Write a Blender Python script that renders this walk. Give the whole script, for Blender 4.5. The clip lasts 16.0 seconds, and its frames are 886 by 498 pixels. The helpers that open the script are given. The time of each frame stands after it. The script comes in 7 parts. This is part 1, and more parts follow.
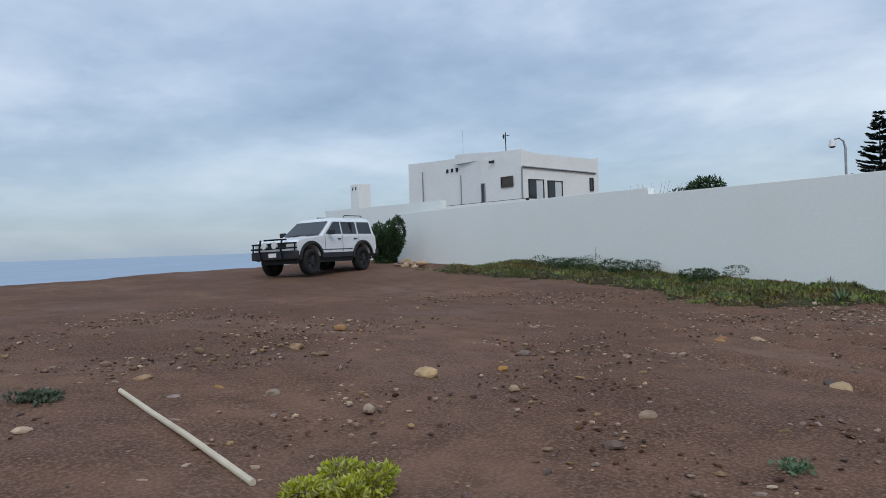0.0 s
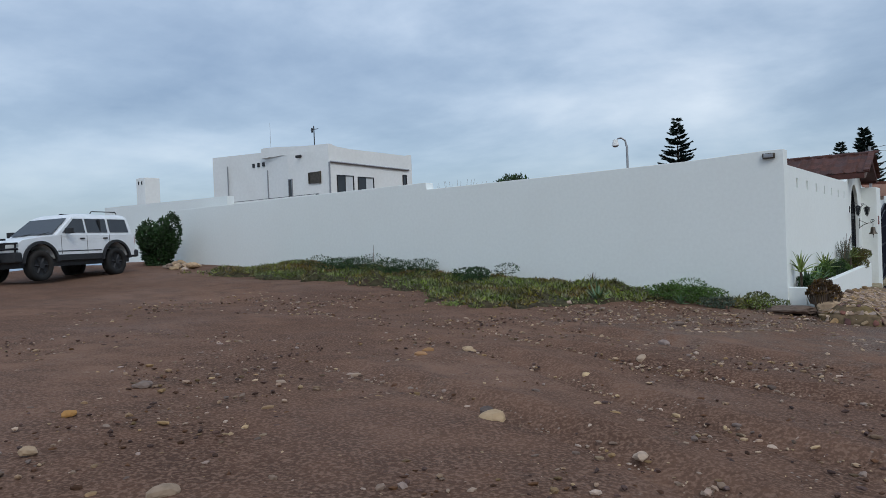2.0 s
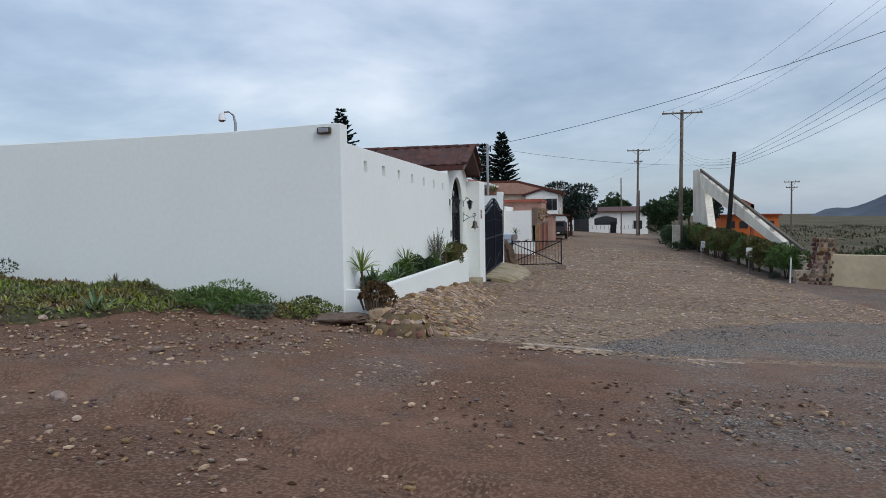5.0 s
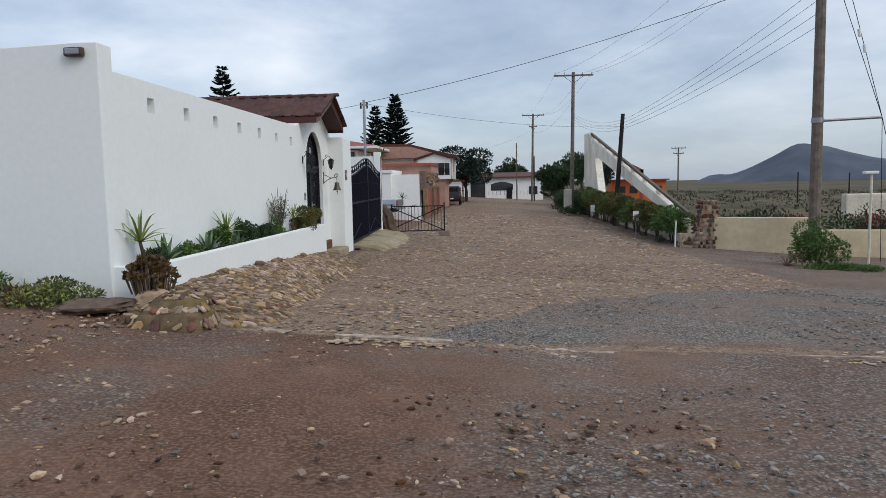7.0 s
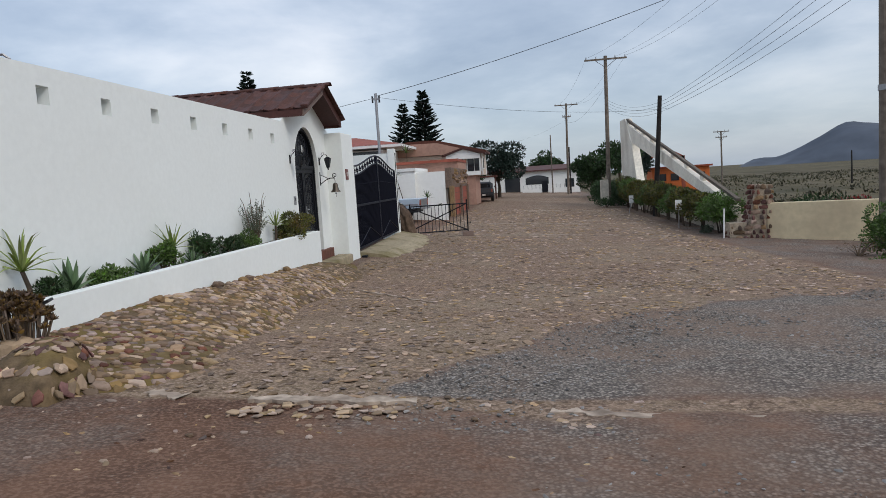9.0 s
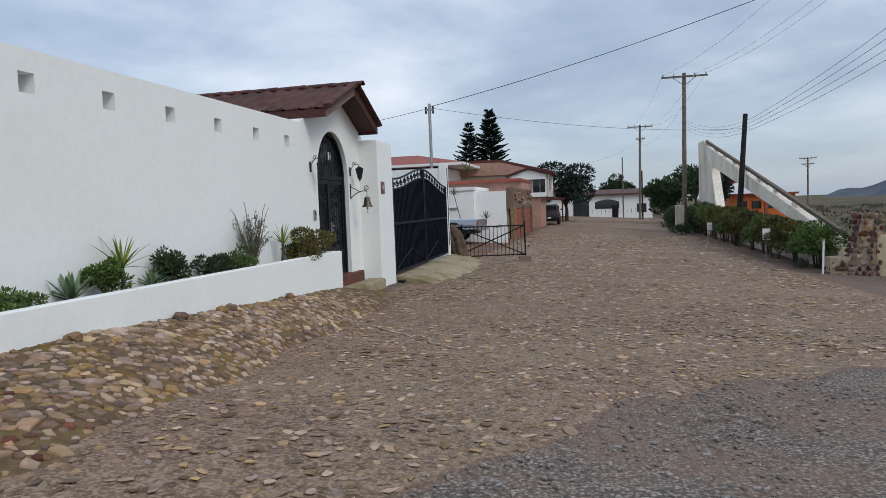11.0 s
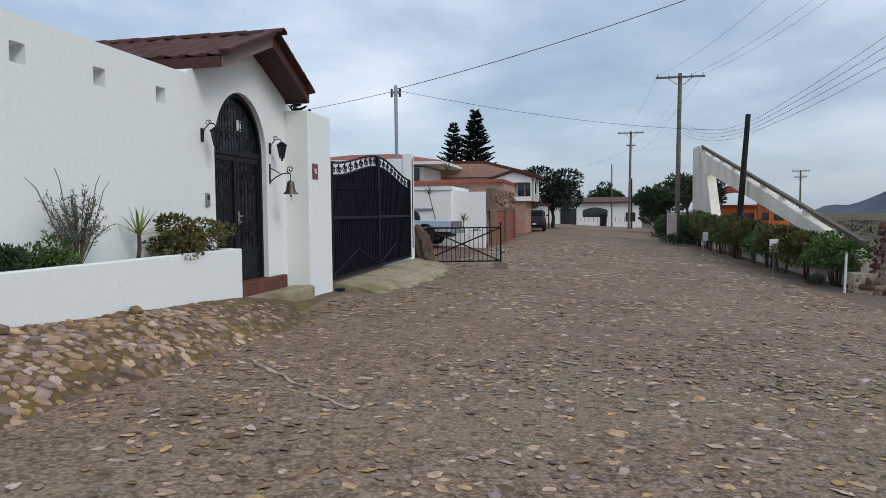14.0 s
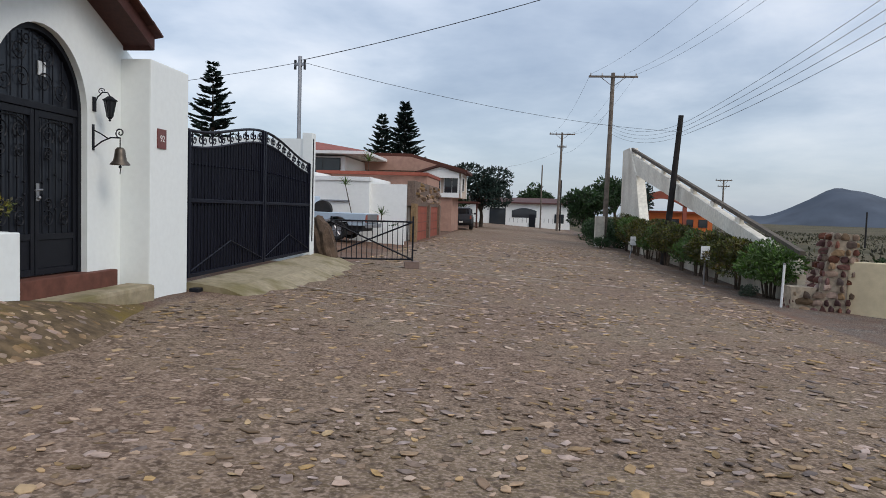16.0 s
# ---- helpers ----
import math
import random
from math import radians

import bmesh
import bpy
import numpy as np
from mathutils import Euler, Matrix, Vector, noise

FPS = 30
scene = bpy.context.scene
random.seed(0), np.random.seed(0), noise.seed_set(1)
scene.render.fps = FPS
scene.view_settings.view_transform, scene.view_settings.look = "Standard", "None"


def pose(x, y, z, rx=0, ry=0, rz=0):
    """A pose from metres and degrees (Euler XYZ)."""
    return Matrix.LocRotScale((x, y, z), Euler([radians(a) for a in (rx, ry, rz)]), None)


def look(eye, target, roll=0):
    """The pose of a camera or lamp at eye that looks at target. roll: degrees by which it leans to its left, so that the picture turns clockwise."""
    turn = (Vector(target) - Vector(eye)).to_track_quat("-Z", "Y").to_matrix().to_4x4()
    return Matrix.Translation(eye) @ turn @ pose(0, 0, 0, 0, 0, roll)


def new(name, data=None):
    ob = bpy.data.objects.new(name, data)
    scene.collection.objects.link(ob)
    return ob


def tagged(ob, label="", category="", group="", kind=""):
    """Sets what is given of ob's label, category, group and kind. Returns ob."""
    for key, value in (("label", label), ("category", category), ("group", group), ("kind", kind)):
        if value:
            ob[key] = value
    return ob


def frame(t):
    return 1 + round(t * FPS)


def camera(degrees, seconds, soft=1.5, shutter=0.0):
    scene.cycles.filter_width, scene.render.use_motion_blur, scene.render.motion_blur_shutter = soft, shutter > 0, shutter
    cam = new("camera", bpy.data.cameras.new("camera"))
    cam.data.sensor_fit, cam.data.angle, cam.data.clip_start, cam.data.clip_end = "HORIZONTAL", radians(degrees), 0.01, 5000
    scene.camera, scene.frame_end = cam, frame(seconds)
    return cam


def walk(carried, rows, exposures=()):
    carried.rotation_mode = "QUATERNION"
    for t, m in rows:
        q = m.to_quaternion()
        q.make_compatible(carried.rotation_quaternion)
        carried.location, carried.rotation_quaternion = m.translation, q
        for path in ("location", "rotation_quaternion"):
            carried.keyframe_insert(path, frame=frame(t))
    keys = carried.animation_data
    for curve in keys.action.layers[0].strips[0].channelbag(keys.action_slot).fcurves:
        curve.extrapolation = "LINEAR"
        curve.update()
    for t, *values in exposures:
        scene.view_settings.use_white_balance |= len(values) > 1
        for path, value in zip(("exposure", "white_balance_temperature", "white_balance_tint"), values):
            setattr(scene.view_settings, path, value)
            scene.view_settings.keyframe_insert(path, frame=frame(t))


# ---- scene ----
cam = camera(64.7, 16.0, soft=0.8)
PATH = [
    (0, (0.115, -0.446, 1.191), (-1.419, 0.838, 1.179), -1.9),
    (0.5, (0.135, 0.149, 1.21), (-1.343, 1.496, 1.212), -2.0),
    (1, (0.245, 0.699, 1.162), (-1.179, 2.103, 1.137), -1.9),
    (1.5, (0.25, 1.314, 1.139), (-1.095, 2.794, 1.1), -1.8),
    (1.8, (0.326, 1.654, 1.125), (-0.931, 3.209, 1.097), -2.5),
    (2, (0.399, 1.905, 1.119), (-0.814, 3.495, 1.087), -2.3),
    (2.5, (0.579, 2.462, 1.108), (-0.527, 4.128, 1.067), -2.2),
    (3, (0.699, 3.08, 1.107), (-0.249, 4.84, 1.046), -2.1),
    (3.5, (0.959, 3.723, 1.07), (0.179, 5.563, 0.996), -2.0),
    (4, (1.127, 4.363, 1.021), (0.523, 6.268, 0.936), -2.0),
    (4.2, (1.162, 4.641, 1.039), (0.628, 6.567, 0.953), -1.9),
    (6.3, (1.736, 7.444, 0.953), (1.423, 9.417, 0.859), -0.7),
    (6.5, (1.814, 7.646, 0.910), (1.555, 9.626, 0.792), -1.0),
    (7, (2.024, 8.198, 0.847), (1.883, 10.184, 0.660), -1.1),
    (7.5, (2.196, 8.695, 0.840), (2.089, 10.681, 0.635), -1.7),
    (8, (2.328, 9.266, 0.836), (2.180, 11.249, 0.631), -2.7),
    (8.5, (2.404, 9.865, 0.833), (2.164, 11.841, 0.637), -3.6),
    (8.7, (2.438, 10.090, 0.815), (2.187, 12.065, 0.622), -3.7),
    (10.8, (2.638, 12.626, 0.622), (2.310, 14.594, 0.482), -2.0),
    (11, (2.624, 12.825, 0.643), (2.182, 14.772, 0.525), -2.2),
    (11.5, (2.557, 13.444, 0.618), (1.827, 15.305, 0.566), -1.4),
    (12, (2.524, 13.915, 0.577), (1.278, 15.480, 0.606), 0.1),
    (12.5, (2.516, 14.397, 0.553), (1.318, 15.997, 0.598), 0.0),
    (12.9, (2.590, 14.787, 0.475), (1.982, 16.691, 0.425), -1.1),
    (13, (2.606, 14.884, 0.460), (2.107, 16.820, 0.383), -1.6),
    (13.5, (2.673, 15.407, 0.472), (2.232, 17.356, 0.385), -0.7),
    (14, (2.634, 16.029, 0.386), (2.227, 17.985, 0.283), -0.6),
    (14.5, (2.765, 16.585, 0.325), (2.387, 18.546, 0.229), 0.6),
    (15, (2.801, 17.169, 0.308), (2.431, 19.134, 0.244), 2.1),
    (15.5, (2.837, 17.813, 0.286), (2.521, 19.786, 0.216), 2.3),
    (16, (2.860, 18.409, 0.271), (2.647, 20.395, 0.161), 1.7),
]
walk(cam, [(t, look(eye, target, roll)) for t, eye, target, roll in PATH],
     exposures=((0, -0.47, 6250, 9), (1.0, -0.54, 6150, 8), (3.0, -0.44, 6250, 9), (4.2, -0.35, 6400, 10), (6.5, -0.36, 6300, 10), (7.5, -0.18, 6850, 13), (8.7, -0.27, 6700, 12),
                (11, -0.32, 6550, 12), (12.3, -0.42, 6300, 10), (13.5, -0.34, 6400, 10), (16, -0.24, 6650, 12)))


# world: overcast sky with broken cloud, sun veiled behind the walker's right shoulder
SUN_DIR = Vector((0.62, -0.42, 0.66)).normalized()
world = bpy.data.worlds.new("sky")
scene.world = world
world.use_nodes = True
wn, wl = world.node_tree.nodes, world.node_tree.links
wn.clear()


def wnode(kind, **props):
    n = wn.new(kind)
    for k, v in props.items():
        if k in n.inputs:
            n.inputs[k].default_value = v
    return n


w_out = wn.new("ShaderNodeOutputWorld")
w_sky = wn.new("ShaderNodeTexSky")
w_sky.sky_type = "NISHITA"
w_sky.sun_disc = False
w_sky.sun_elevation = math.asin(SUN_DIR.z)
w_sky.sun_rotation = math.atan2(SUN_DIR.x, SUN_DIR.y)
w_bg1 = wn.new("ShaderNodeBackground")
w_bg1.inputs["Strength"].default_value = 0.05
wl.new(w_sky.outputs[0], w_bg1.inputs[0])
w_tc = wn.new("ShaderNodeTexCoord")
w_sep = wn.new("ShaderNodeSeparateXYZ")
wl.new(w_tc.outputs["Generated"], w_sep.inputs[0])
# project the view direction on a flat cloud deck, so that clouds flatten towards the horizon
w_z = wn.new("ShaderNodeMath"); w_z.operation = "ABSOLUTE"
wl.new(w_sep.outputs["Z"], w_z.inputs[0])
w_za = wn.new("ShaderNodeMath"); w_za.operation = "ADD"; w_za.inputs[1].default_value = 0.24
wl.new(w_z.outputs[0], w_za.inputs[0])
w_div = wn.new("ShaderNodeVectorMath"); w_div.operation = "DIVIDE"
w_comb = wn.new("ShaderNodeCombineXYZ")
for i in range(3):
    wl.new(w_za.outputs[0], w_comb.inputs[i])
wl.new(w_tc.outputs["Generated"], w_div.inputs[0])
wl.new(w_comb.outputs[0], w_div.inputs[1])
w_n1 = wn.new("ShaderNodeTexNoise")
w_n1.inputs["Scale"].default_value = 1.15
w_n1.inputs["Detail"].default_value = 6
w_n1.inputs["Roughness"].default_value = 0.56
w_n1.inputs["Distortion"].default_value = 0.15
wl.new(w_div.outputs[0], w_n1.inputs["Vector"])
w_ramp = wn.new("ShaderNodeValToRGB")
for el, (p, c) in zip((w_ramp.color_ramp.elements[0], w_ramp.color_ramp.elements[1], w_ramp.color_ramp.elements.new(0.5), w_ramp.color_ramp.elements.new(0.6)),
                      ((0.32, (0.25, 0.315, 0.42, 1)), (0.72, (0.78, 0.80, 0.84, 1)), (0.46, (0.36, 0.43, 0.53, 1)), (0.56, (0.48, 0.545, 0.635, 1)))):
    el.position, el.color = p, c
wl.new(w_n1.outputs["Fac"], w_ramp.inputs[0])
# brighter towards the zenith, as an overcast sky is
w_zen = wn.new("ShaderNodeMapRange")
for i, v in zip((1, 2, 3, 4), (0.05, 0.95, 1.0, 2.1)):
    w_zen.inputs[i].default_value = v
wl.new(w_sep.outputs["Z"], w_zen.inputs[0])
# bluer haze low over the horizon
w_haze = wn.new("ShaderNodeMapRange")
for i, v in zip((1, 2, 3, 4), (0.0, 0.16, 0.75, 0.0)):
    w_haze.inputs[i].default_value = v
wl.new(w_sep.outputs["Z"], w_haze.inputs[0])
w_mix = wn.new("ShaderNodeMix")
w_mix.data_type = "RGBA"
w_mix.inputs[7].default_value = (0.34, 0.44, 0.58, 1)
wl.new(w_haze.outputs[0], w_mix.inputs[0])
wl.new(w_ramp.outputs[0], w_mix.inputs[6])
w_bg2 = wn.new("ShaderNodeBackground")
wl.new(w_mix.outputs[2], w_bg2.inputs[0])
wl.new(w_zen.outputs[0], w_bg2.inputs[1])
w_add = wn.new("ShaderNodeAddShader")
wl.new(w_bg1.outputs[0], w_add.inputs[0])
wl.new(w_bg2.outputs[0], w_add.inputs[1])
wl.new(w_add.outputs[0], w_out.inputs[0])

sun_data = bpy.data.lights.new("sun", "SUN")
sun_data.energy, sun_data.angle, sun_data.color = 1.4, radians(22), (1.0, 0.95, 0.87)
sun = new("sun", sun_data)
sun.matrix_world = look(SUN_DIR * 50, (0, 0, 0))


# ---- materials ----
def material(name, build=None, color=(0.5, 0.5, 0.5), rough=0.7, metal=0.0, spread=0.0, grain=8.0, amount=0.15, stain=0.6, stain_amount=0.12, bump=0.0, bump_scale=60.0, stain_color=None, gloss=0.25):
    """A principled material with two scales of colour variation, variation from piece to piece, and fine relief."""
    m = bpy.data.materials.new(name)
    m.use_nodes = True
    nt = m.node_tree
    b = nt.nodes["Principled BSDF"]
    b.inputs["Roughness"].default_value = rough
    b.inputs["Metallic"].default_value = metal
    b.inputs["Specular IOR Level"].default_value = gloss
    tc = nt.nodes.new("ShaderNodeTexCoord")
    geo = nt.nodes.new("ShaderNodeNewGeometry")
    pos = geo.outputs["Position"]

    def noise_tex(scale, detail=4):
        n = nt.nodes.new("ShaderNodeTexNoise")
        n.inputs["Scale"].default_value = scale
        n.inputs["Detail"].default_value = detail
        nt.links.new(pos, n.inputs["Vector"])
        return n.outputs["Fac"]

    def mix(fac, a, c, mode="MIX"):
        n = nt.nodes.new("ShaderNodeMix")
        n.data_type, n.blend_type = "RGBA", mode
        for sock, v in ((n.inputs[0], fac), (n.inputs[6], a), (n.inputs[7], c)):
            if hasattr(v, "is_linked"):
                nt.links.new(v, sock)
            elif isinstance(v, (int, float)):
                sock.default_value = v
            else:
                sock.default_value = (*v, 1)
        return n.outputs[2]

    def remap(v, a, c, lo, hi):
        n = nt.nodes.new("ShaderNodeMapRange")
        for i, x in zip((1, 2, 3, 4), (a, c, lo, hi)):
            n.inputs[i].default_value = x
        nt.links.new(v, n.inputs[0])
        return n.outputs[0]

    dark = tuple(c * (1 - 2 * amount) for c in color)
    light = tuple(min(1, c * (1 + amount)) for c in color)
    col = mix(remap(noise_tex(grain, 5), 0.3, 0.7, 0, 1), dark, light)
    if stain_amount:
        sc = stain_color or tuple(c * 0.55 for c in color)
        col = mix(remap(noise_tex(stain, 5), 0.45, 0.75, 0, stain_amount * 3), col, sc)
    if spread:
        info = nt.nodes.new("ShaderNodeObjectInfo")
        gi = geo.outputs["Random Per Island"]
        addn = nt.nodes.new("ShaderNodeMath"); addn.operation = "ADD"
        nt.links.new(info.outputs["Random"], addn.inputs[0]); nt.links.new(gi, addn.inputs[1])
        fr = nt.nodes.new("ShaderNodeMath"); fr.operation = "FRACT"
        nt.links.new(addn.outputs[0], fr.inputs[0])
        hsv = nt.nodes.new("ShaderNodeHueSaturation")
        nt.links.new(col, hsv.inputs["Color"])
        nt.links.new(remap(fr.outputs[0], 0, 1, 1 - spread, 1 + spread), hsv.inputs["Value"])
        wn2 = nt.nodes.new("ShaderNodeTexWhiteNoise"); wn2.noise_dimensions = "1D"
        nt.links.new(fr.outputs[0], wn2.inputs["W"])
        nt.links.new(remap(wn2.outputs["Value"], 0, 1, 0.5 - 0.035 * spread, 0.5 + 0.02 * spread), hsv.inputs["Hue"])
        nt.links.new(remap(wn2.outputs["Value"], 0, 1, 1 - 0.6 * spread, 1 + 0.7 * spread), hsv.inputs["Saturation"])
        col = hsv.outputs[0]
    if build:
        col = build(nt, pos, noise_tex, mix, remap, col, b) or col
    nt.links.new(col, b.inputs["Base Color"])
    if bump:
        bn = nt.nodes.new("ShaderNodeBump")
        bn.inputs["Strength"].default_value = min(1.0, bump)
        bn.inputs["Distance"].default_value = 0.02
        nt.links.new(noise_tex(bump_scale, 6), bn.inputs["Height"])
        nt.links.new(bn.outputs[0], b.inputs["Normal"])
    return m


def ground_layers(nt, pos, noise_tex, mix, remap, col, b):
    def attr(name):
        a = nt.nodes.new("ShaderNodeAttribute")
        a.attribute_name = name
        return a.outputs["Fac"]

    def math2(op, a, c):
        n = nt.nodes.new("ShaderNodeMath"); n.operation = op
        for sock, v in zip(n.inputs, (a, c)):
            if isinstance(v, (int, float)):
                sock.default_value = v
            else:
                nt.links.new(v, sock)
        return n.outputs[0]
    vor = nt.nodes.new("ShaderNodeTexVoronoi")
    vor.inputs["Scale"].default_value = 26
    nt.links.new(pos, vor.inputs["Vector"])
    speck = remap(vor.outputs["Distance"], 0.14, 0.3, 1, 0)
    # dirt: damp dark and dry light patches, tiny pale grit
    dirt = mix(remap(noise_tex(0.35, 6), 0.35, 0.65, 0, 1), (0.100, 0.053, 0.035), (0.195, 0.110, 0.073))
    dirt = mix(remap(noise_tex(2.6, 8), 0.35, 0.7, 0, 0.8), dirt, (0.072, 0.042, 0.030))
    dirt = mix(remap(noise_tex(42, 4), 0.45, 0.62, 0, 0.7), dirt, (0.23, 0.14, 0.098))
    grit_on = remap(noise_tex(1.1, 4), 0.5, 0.7, 0, 1)
    sepc = nt.nodes.new("ShaderNodeSeparateColor")
    nt.links.new(vor.outputs["Color"], sepc.inputs[0])
    pick = remap(sepc.outputs[0], 0.72, 0.74, 0, 0.85)
    dirt = mix(math2("MULTIPLY", math2("MULTIPLY", speck, pick), grit_on), dirt, (0.34, 0.28, 0.23))
    # gravel
    vor2 = nt.nodes.new("ShaderNodeTexVoronoi")
    vor2.inputs["Scale"].default_value = 38
    nt.links.new(pos, vor2.inputs["Vector"])
    sep2 = nt.nodes.new("ShaderNodeSeparateColor")
    nt.links.new(vor2.outputs["Color"], sep2.inputs[0])
    grav = mix(sep2.outputs[0], (0.12, 0.10, 0.085), (0.38, 0.33, 0.28))
    grav = mix(remap(vor2.outputs["Distance"], 0.3, 0.6, 0, 0.7), grav, (0.045, 0.04, 0.038))
    grav = mix(remap(noise_tex(0.8, 6), 0.42, 0.68, 0, 0.75), grav, (0.20, 0.135, 0.098))
    # packed grit between the road's stones, with shade at their edges coloured in
    joint = mix(remap(noise_tex(5, 6), 0.35, 0.65, 0, 1), (0.115, 0.075, 0.053), (0.23, 0.158, 0.115))
    joint = mix(remap(noise_tex(0.5, 5), 0.4, 0.7, 0, 0.6), joint, (0.20, 0.155, 0.090))
    joint = mix(remap(noise_tex(38, 3), 0.46, 0.6, 0, 0.7), joint, (0.36, 0.265, 0.20))
    joint = mix(remap(noise_tex(17, 3), 0.52, 0.66, 0, 0.7), joint, (0.075, 0.05, 0.037))
    # dry scrub of the plain
    scrub = mix(remap(noise_tex(0.06, 8), 0.35, 0.65, 0, 1), (0.06, 0.055, 0.033), (0.13, 0.105, 0.065))
    edge = math2("ADD", math2("MULTIPLY", math2("SUBTRACT", noise_tex(1.3, 8), 0.5), 1.1), math2("MULTIPLY", math2("SUBTRACT", noise_tex(9, 4), 0.5), 0.55))

    def soft(name, lo=0.38, hi=0.62):
        return remap(math2("ADD", attr(name), edge), lo, hi, 0, 1)
    col = mix(soft("gravel", 0.15, 0.85), dirt, grav)
    col = mix(soft("cobble"), col, joint)
    col = mix(soft("scrub"), col, scrub)
    # damp areas
    rr = remap(noise_tex(0.5, 5), 0.4, 0.7, 0.95, 0.62)
    nt.links.new(rr, b.inputs["Roughness"])
    return col


M_GROUND = material("ground", ground_layers, bump=0.9, bump_scale=34, gloss=0.06)
M_PLASTER = material("white plaster", color=(0.785, 0.815, 0.79), rough=0.85, grain=14, amount=0.015, stain=0.7, stain_amount=0.05, stain_color=(0.68, 0.68, 0.64), bump=0.12, bump_scale=110)
M_HOUSE = material("house plaster", color=(0.80, 0.80, 0.77), rough=0.85, grain=6, amount=0.02, stain=0.5, stain_amount=0.08, stain_color=(0.62, 0.6, 0.55), bump=0.1)
M_CREAM = material("cream plaster", color=(0.66, 0.55, 0.36), rough=0.85, grain=5, amount=0.06, stain=0.8, stain_amount=0.18, stain_color=(0.42, 0.33, 0.22), bump=0.2)
M_CONCRETE = material("weathered concrete", color=(0.64, 0.59, 0.49), rough=0.9, grain=7, amount=0.08, stain=0.5, stain_amount=0.2, stain_color=(0.22, 0.19, 0.15), bump=0.3)
M_RAMP = material("mossy cement", color=(0.36, 0.30, 0.20), rough=0.9, grain=9, amount=0.12, stain=1.4, stain_amount=0.4, stain_color=(0.17, 0.14, 0.06), bump=0.4)
M_IRON = material("black iron", color=(0.009, 0.010, 0.014), rough=0.5, metal=0.0, amount=0.1, stain_amount=0.0, bump=0.05, gloss=0.2)
M_NAVY = material("navy black gate paint", color=(0.006, 0.007, 0.015), rough=0.5, amount=0.1, stain_amount=0.0, gloss=0.15)
M_STEEL = material("grey metal", color=(0.35, 0.35, 0.36), rough=0.4, metal=0.8, amount=0.05, stain_amount=0.1)
M_TILE = material("brown red roof tile", color=(0.082, 0.034, 0.026), rough=0.7, spread=0.28, grain=12, amount=0.15, stain_amount=0.15, bump=0.2)
M_REDTILE = material("red roof tile", color=(0.26, 0.075, 0.05), rough=0.7, spread=0.2, grain=3, amount=0.12, stain_amount=0.15, bump=0.2)
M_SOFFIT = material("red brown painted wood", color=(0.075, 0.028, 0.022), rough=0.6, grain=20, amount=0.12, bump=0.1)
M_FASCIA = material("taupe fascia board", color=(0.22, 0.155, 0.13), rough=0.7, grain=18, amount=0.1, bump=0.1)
M_WOODPOLE = material("grey weathered pole", color=(0.19, 0.155, 0.125), rough=0.9, grain=5, amount=0.2, stain=1.5, stain_amount=0.25, bump=0.4, bump_scale=30)
M_DARKPOLE = material("creosoted dark pole", color=(0.028, 0.024, 0.022), rough=0.85, grain=5, amount=0.2, bump=0.3)
M_STONE = material("field stone", color=(0.25, 0.175, 0.12), rough=0.85, spread=0.55, grain=14, amount=0.16, stain=6, stain_amount=0.2, bump=0.35, bump_scale=50)
M_PALESTONE = material("pale broken stone", color=(0.40, 0.295, 0.205), rough=0.85, spread=0.4, grain=16, amount=0.14, stain=8, stain_amount=0.2, bump=0.35)
# wide tone spread between road stones stands in for their shading
M_COBBLE = material("worn road stone", color=(0.345, 0.245, 0.168), rough=0.8, spread=0.62, grain=16, amount=0.2, stain=0.6, stain_amount=0.2, stain_color=(0.13, 0.10, 0.075), bump=0.3, bump_scale=60)
M_BANK = material("mossy field stone", color=(0.265, 0.182, 0.125), rough=0.85, spread=0.5, grain=14, amount=0.18, stain=1.1, stain_amount=0.26, stain_color=(0.15, 0.10, 0.042), bump=0.35, bump_scale=50)
M_MORTAR = material("earthy mortar", color=(0.135, 0.092, 0.052), rough=0.95, grain=9, amount=0.25, stain=1.2, stain_amount=0.35, stain_color=(0.165, 0.115, 0.025), bump=0.6, bump_scale=40)
M_LEAF = material("green leaves", color=(0.085, 0.145, 0.04), rough=0.6, spread=0.4, grain=3, amount=0.2, stain_amount=0)
M_DARKLEAF = material("dark green leaves", color=(0.036, 0.068, 0.026), rough=0.6, spread=0.4, grain=3, amount=0.2, stain_amount=0)
M_PINE = material("dark pine needles", color=(0.020, 0.036, 0.027), rough=0.7, spread=0.4, grain=3, amount=0.2, stain_amount=0)
M_AGAVE = material("blue green agave", color=(0.12, 0.19, 0.10), rough=0.5, spread=0.2, grain=6, amount=0.15, stain_amount=0)
M_YUCCA = material("yellow green sword leaves", color=(0.20, 0.26, 0.07), rough=0.5, spread=0.3, grain=6, amount=0.15, stain_amount=0)
M_ICE = material("ice plant fingers", color=(0.165, 0.20, 0.07), rough=0.55, spread=0.6, grain=2, amount=0.3, stain=0.9, stain_amount=0.36, stain_color=(0.17, 0.095, 0.045))
M_TWIG = material("grey brown twigs", color=(0.16, 0.12, 0.085), rough=0.9, spread=0.3)
M_BARK = material("bark", color=(0.10, 0.075, 0.055), rough=0.95, grain=10, amount=0.25, bump=0.5)
M_CAR = material("white car paint", color=(0.72, 0.74, 0.75), rough=0.3, gloss=0.5, grain=3, amount=0.02, stain=2, stain_amount=0.05, stain_color=(0.5, 0.47, 0.43))
M_TRIM = material("dark grey plastic", color=(0.03, 0.031, 0.034), rough=0.6, amount=0.1, stain_amount=0.1)
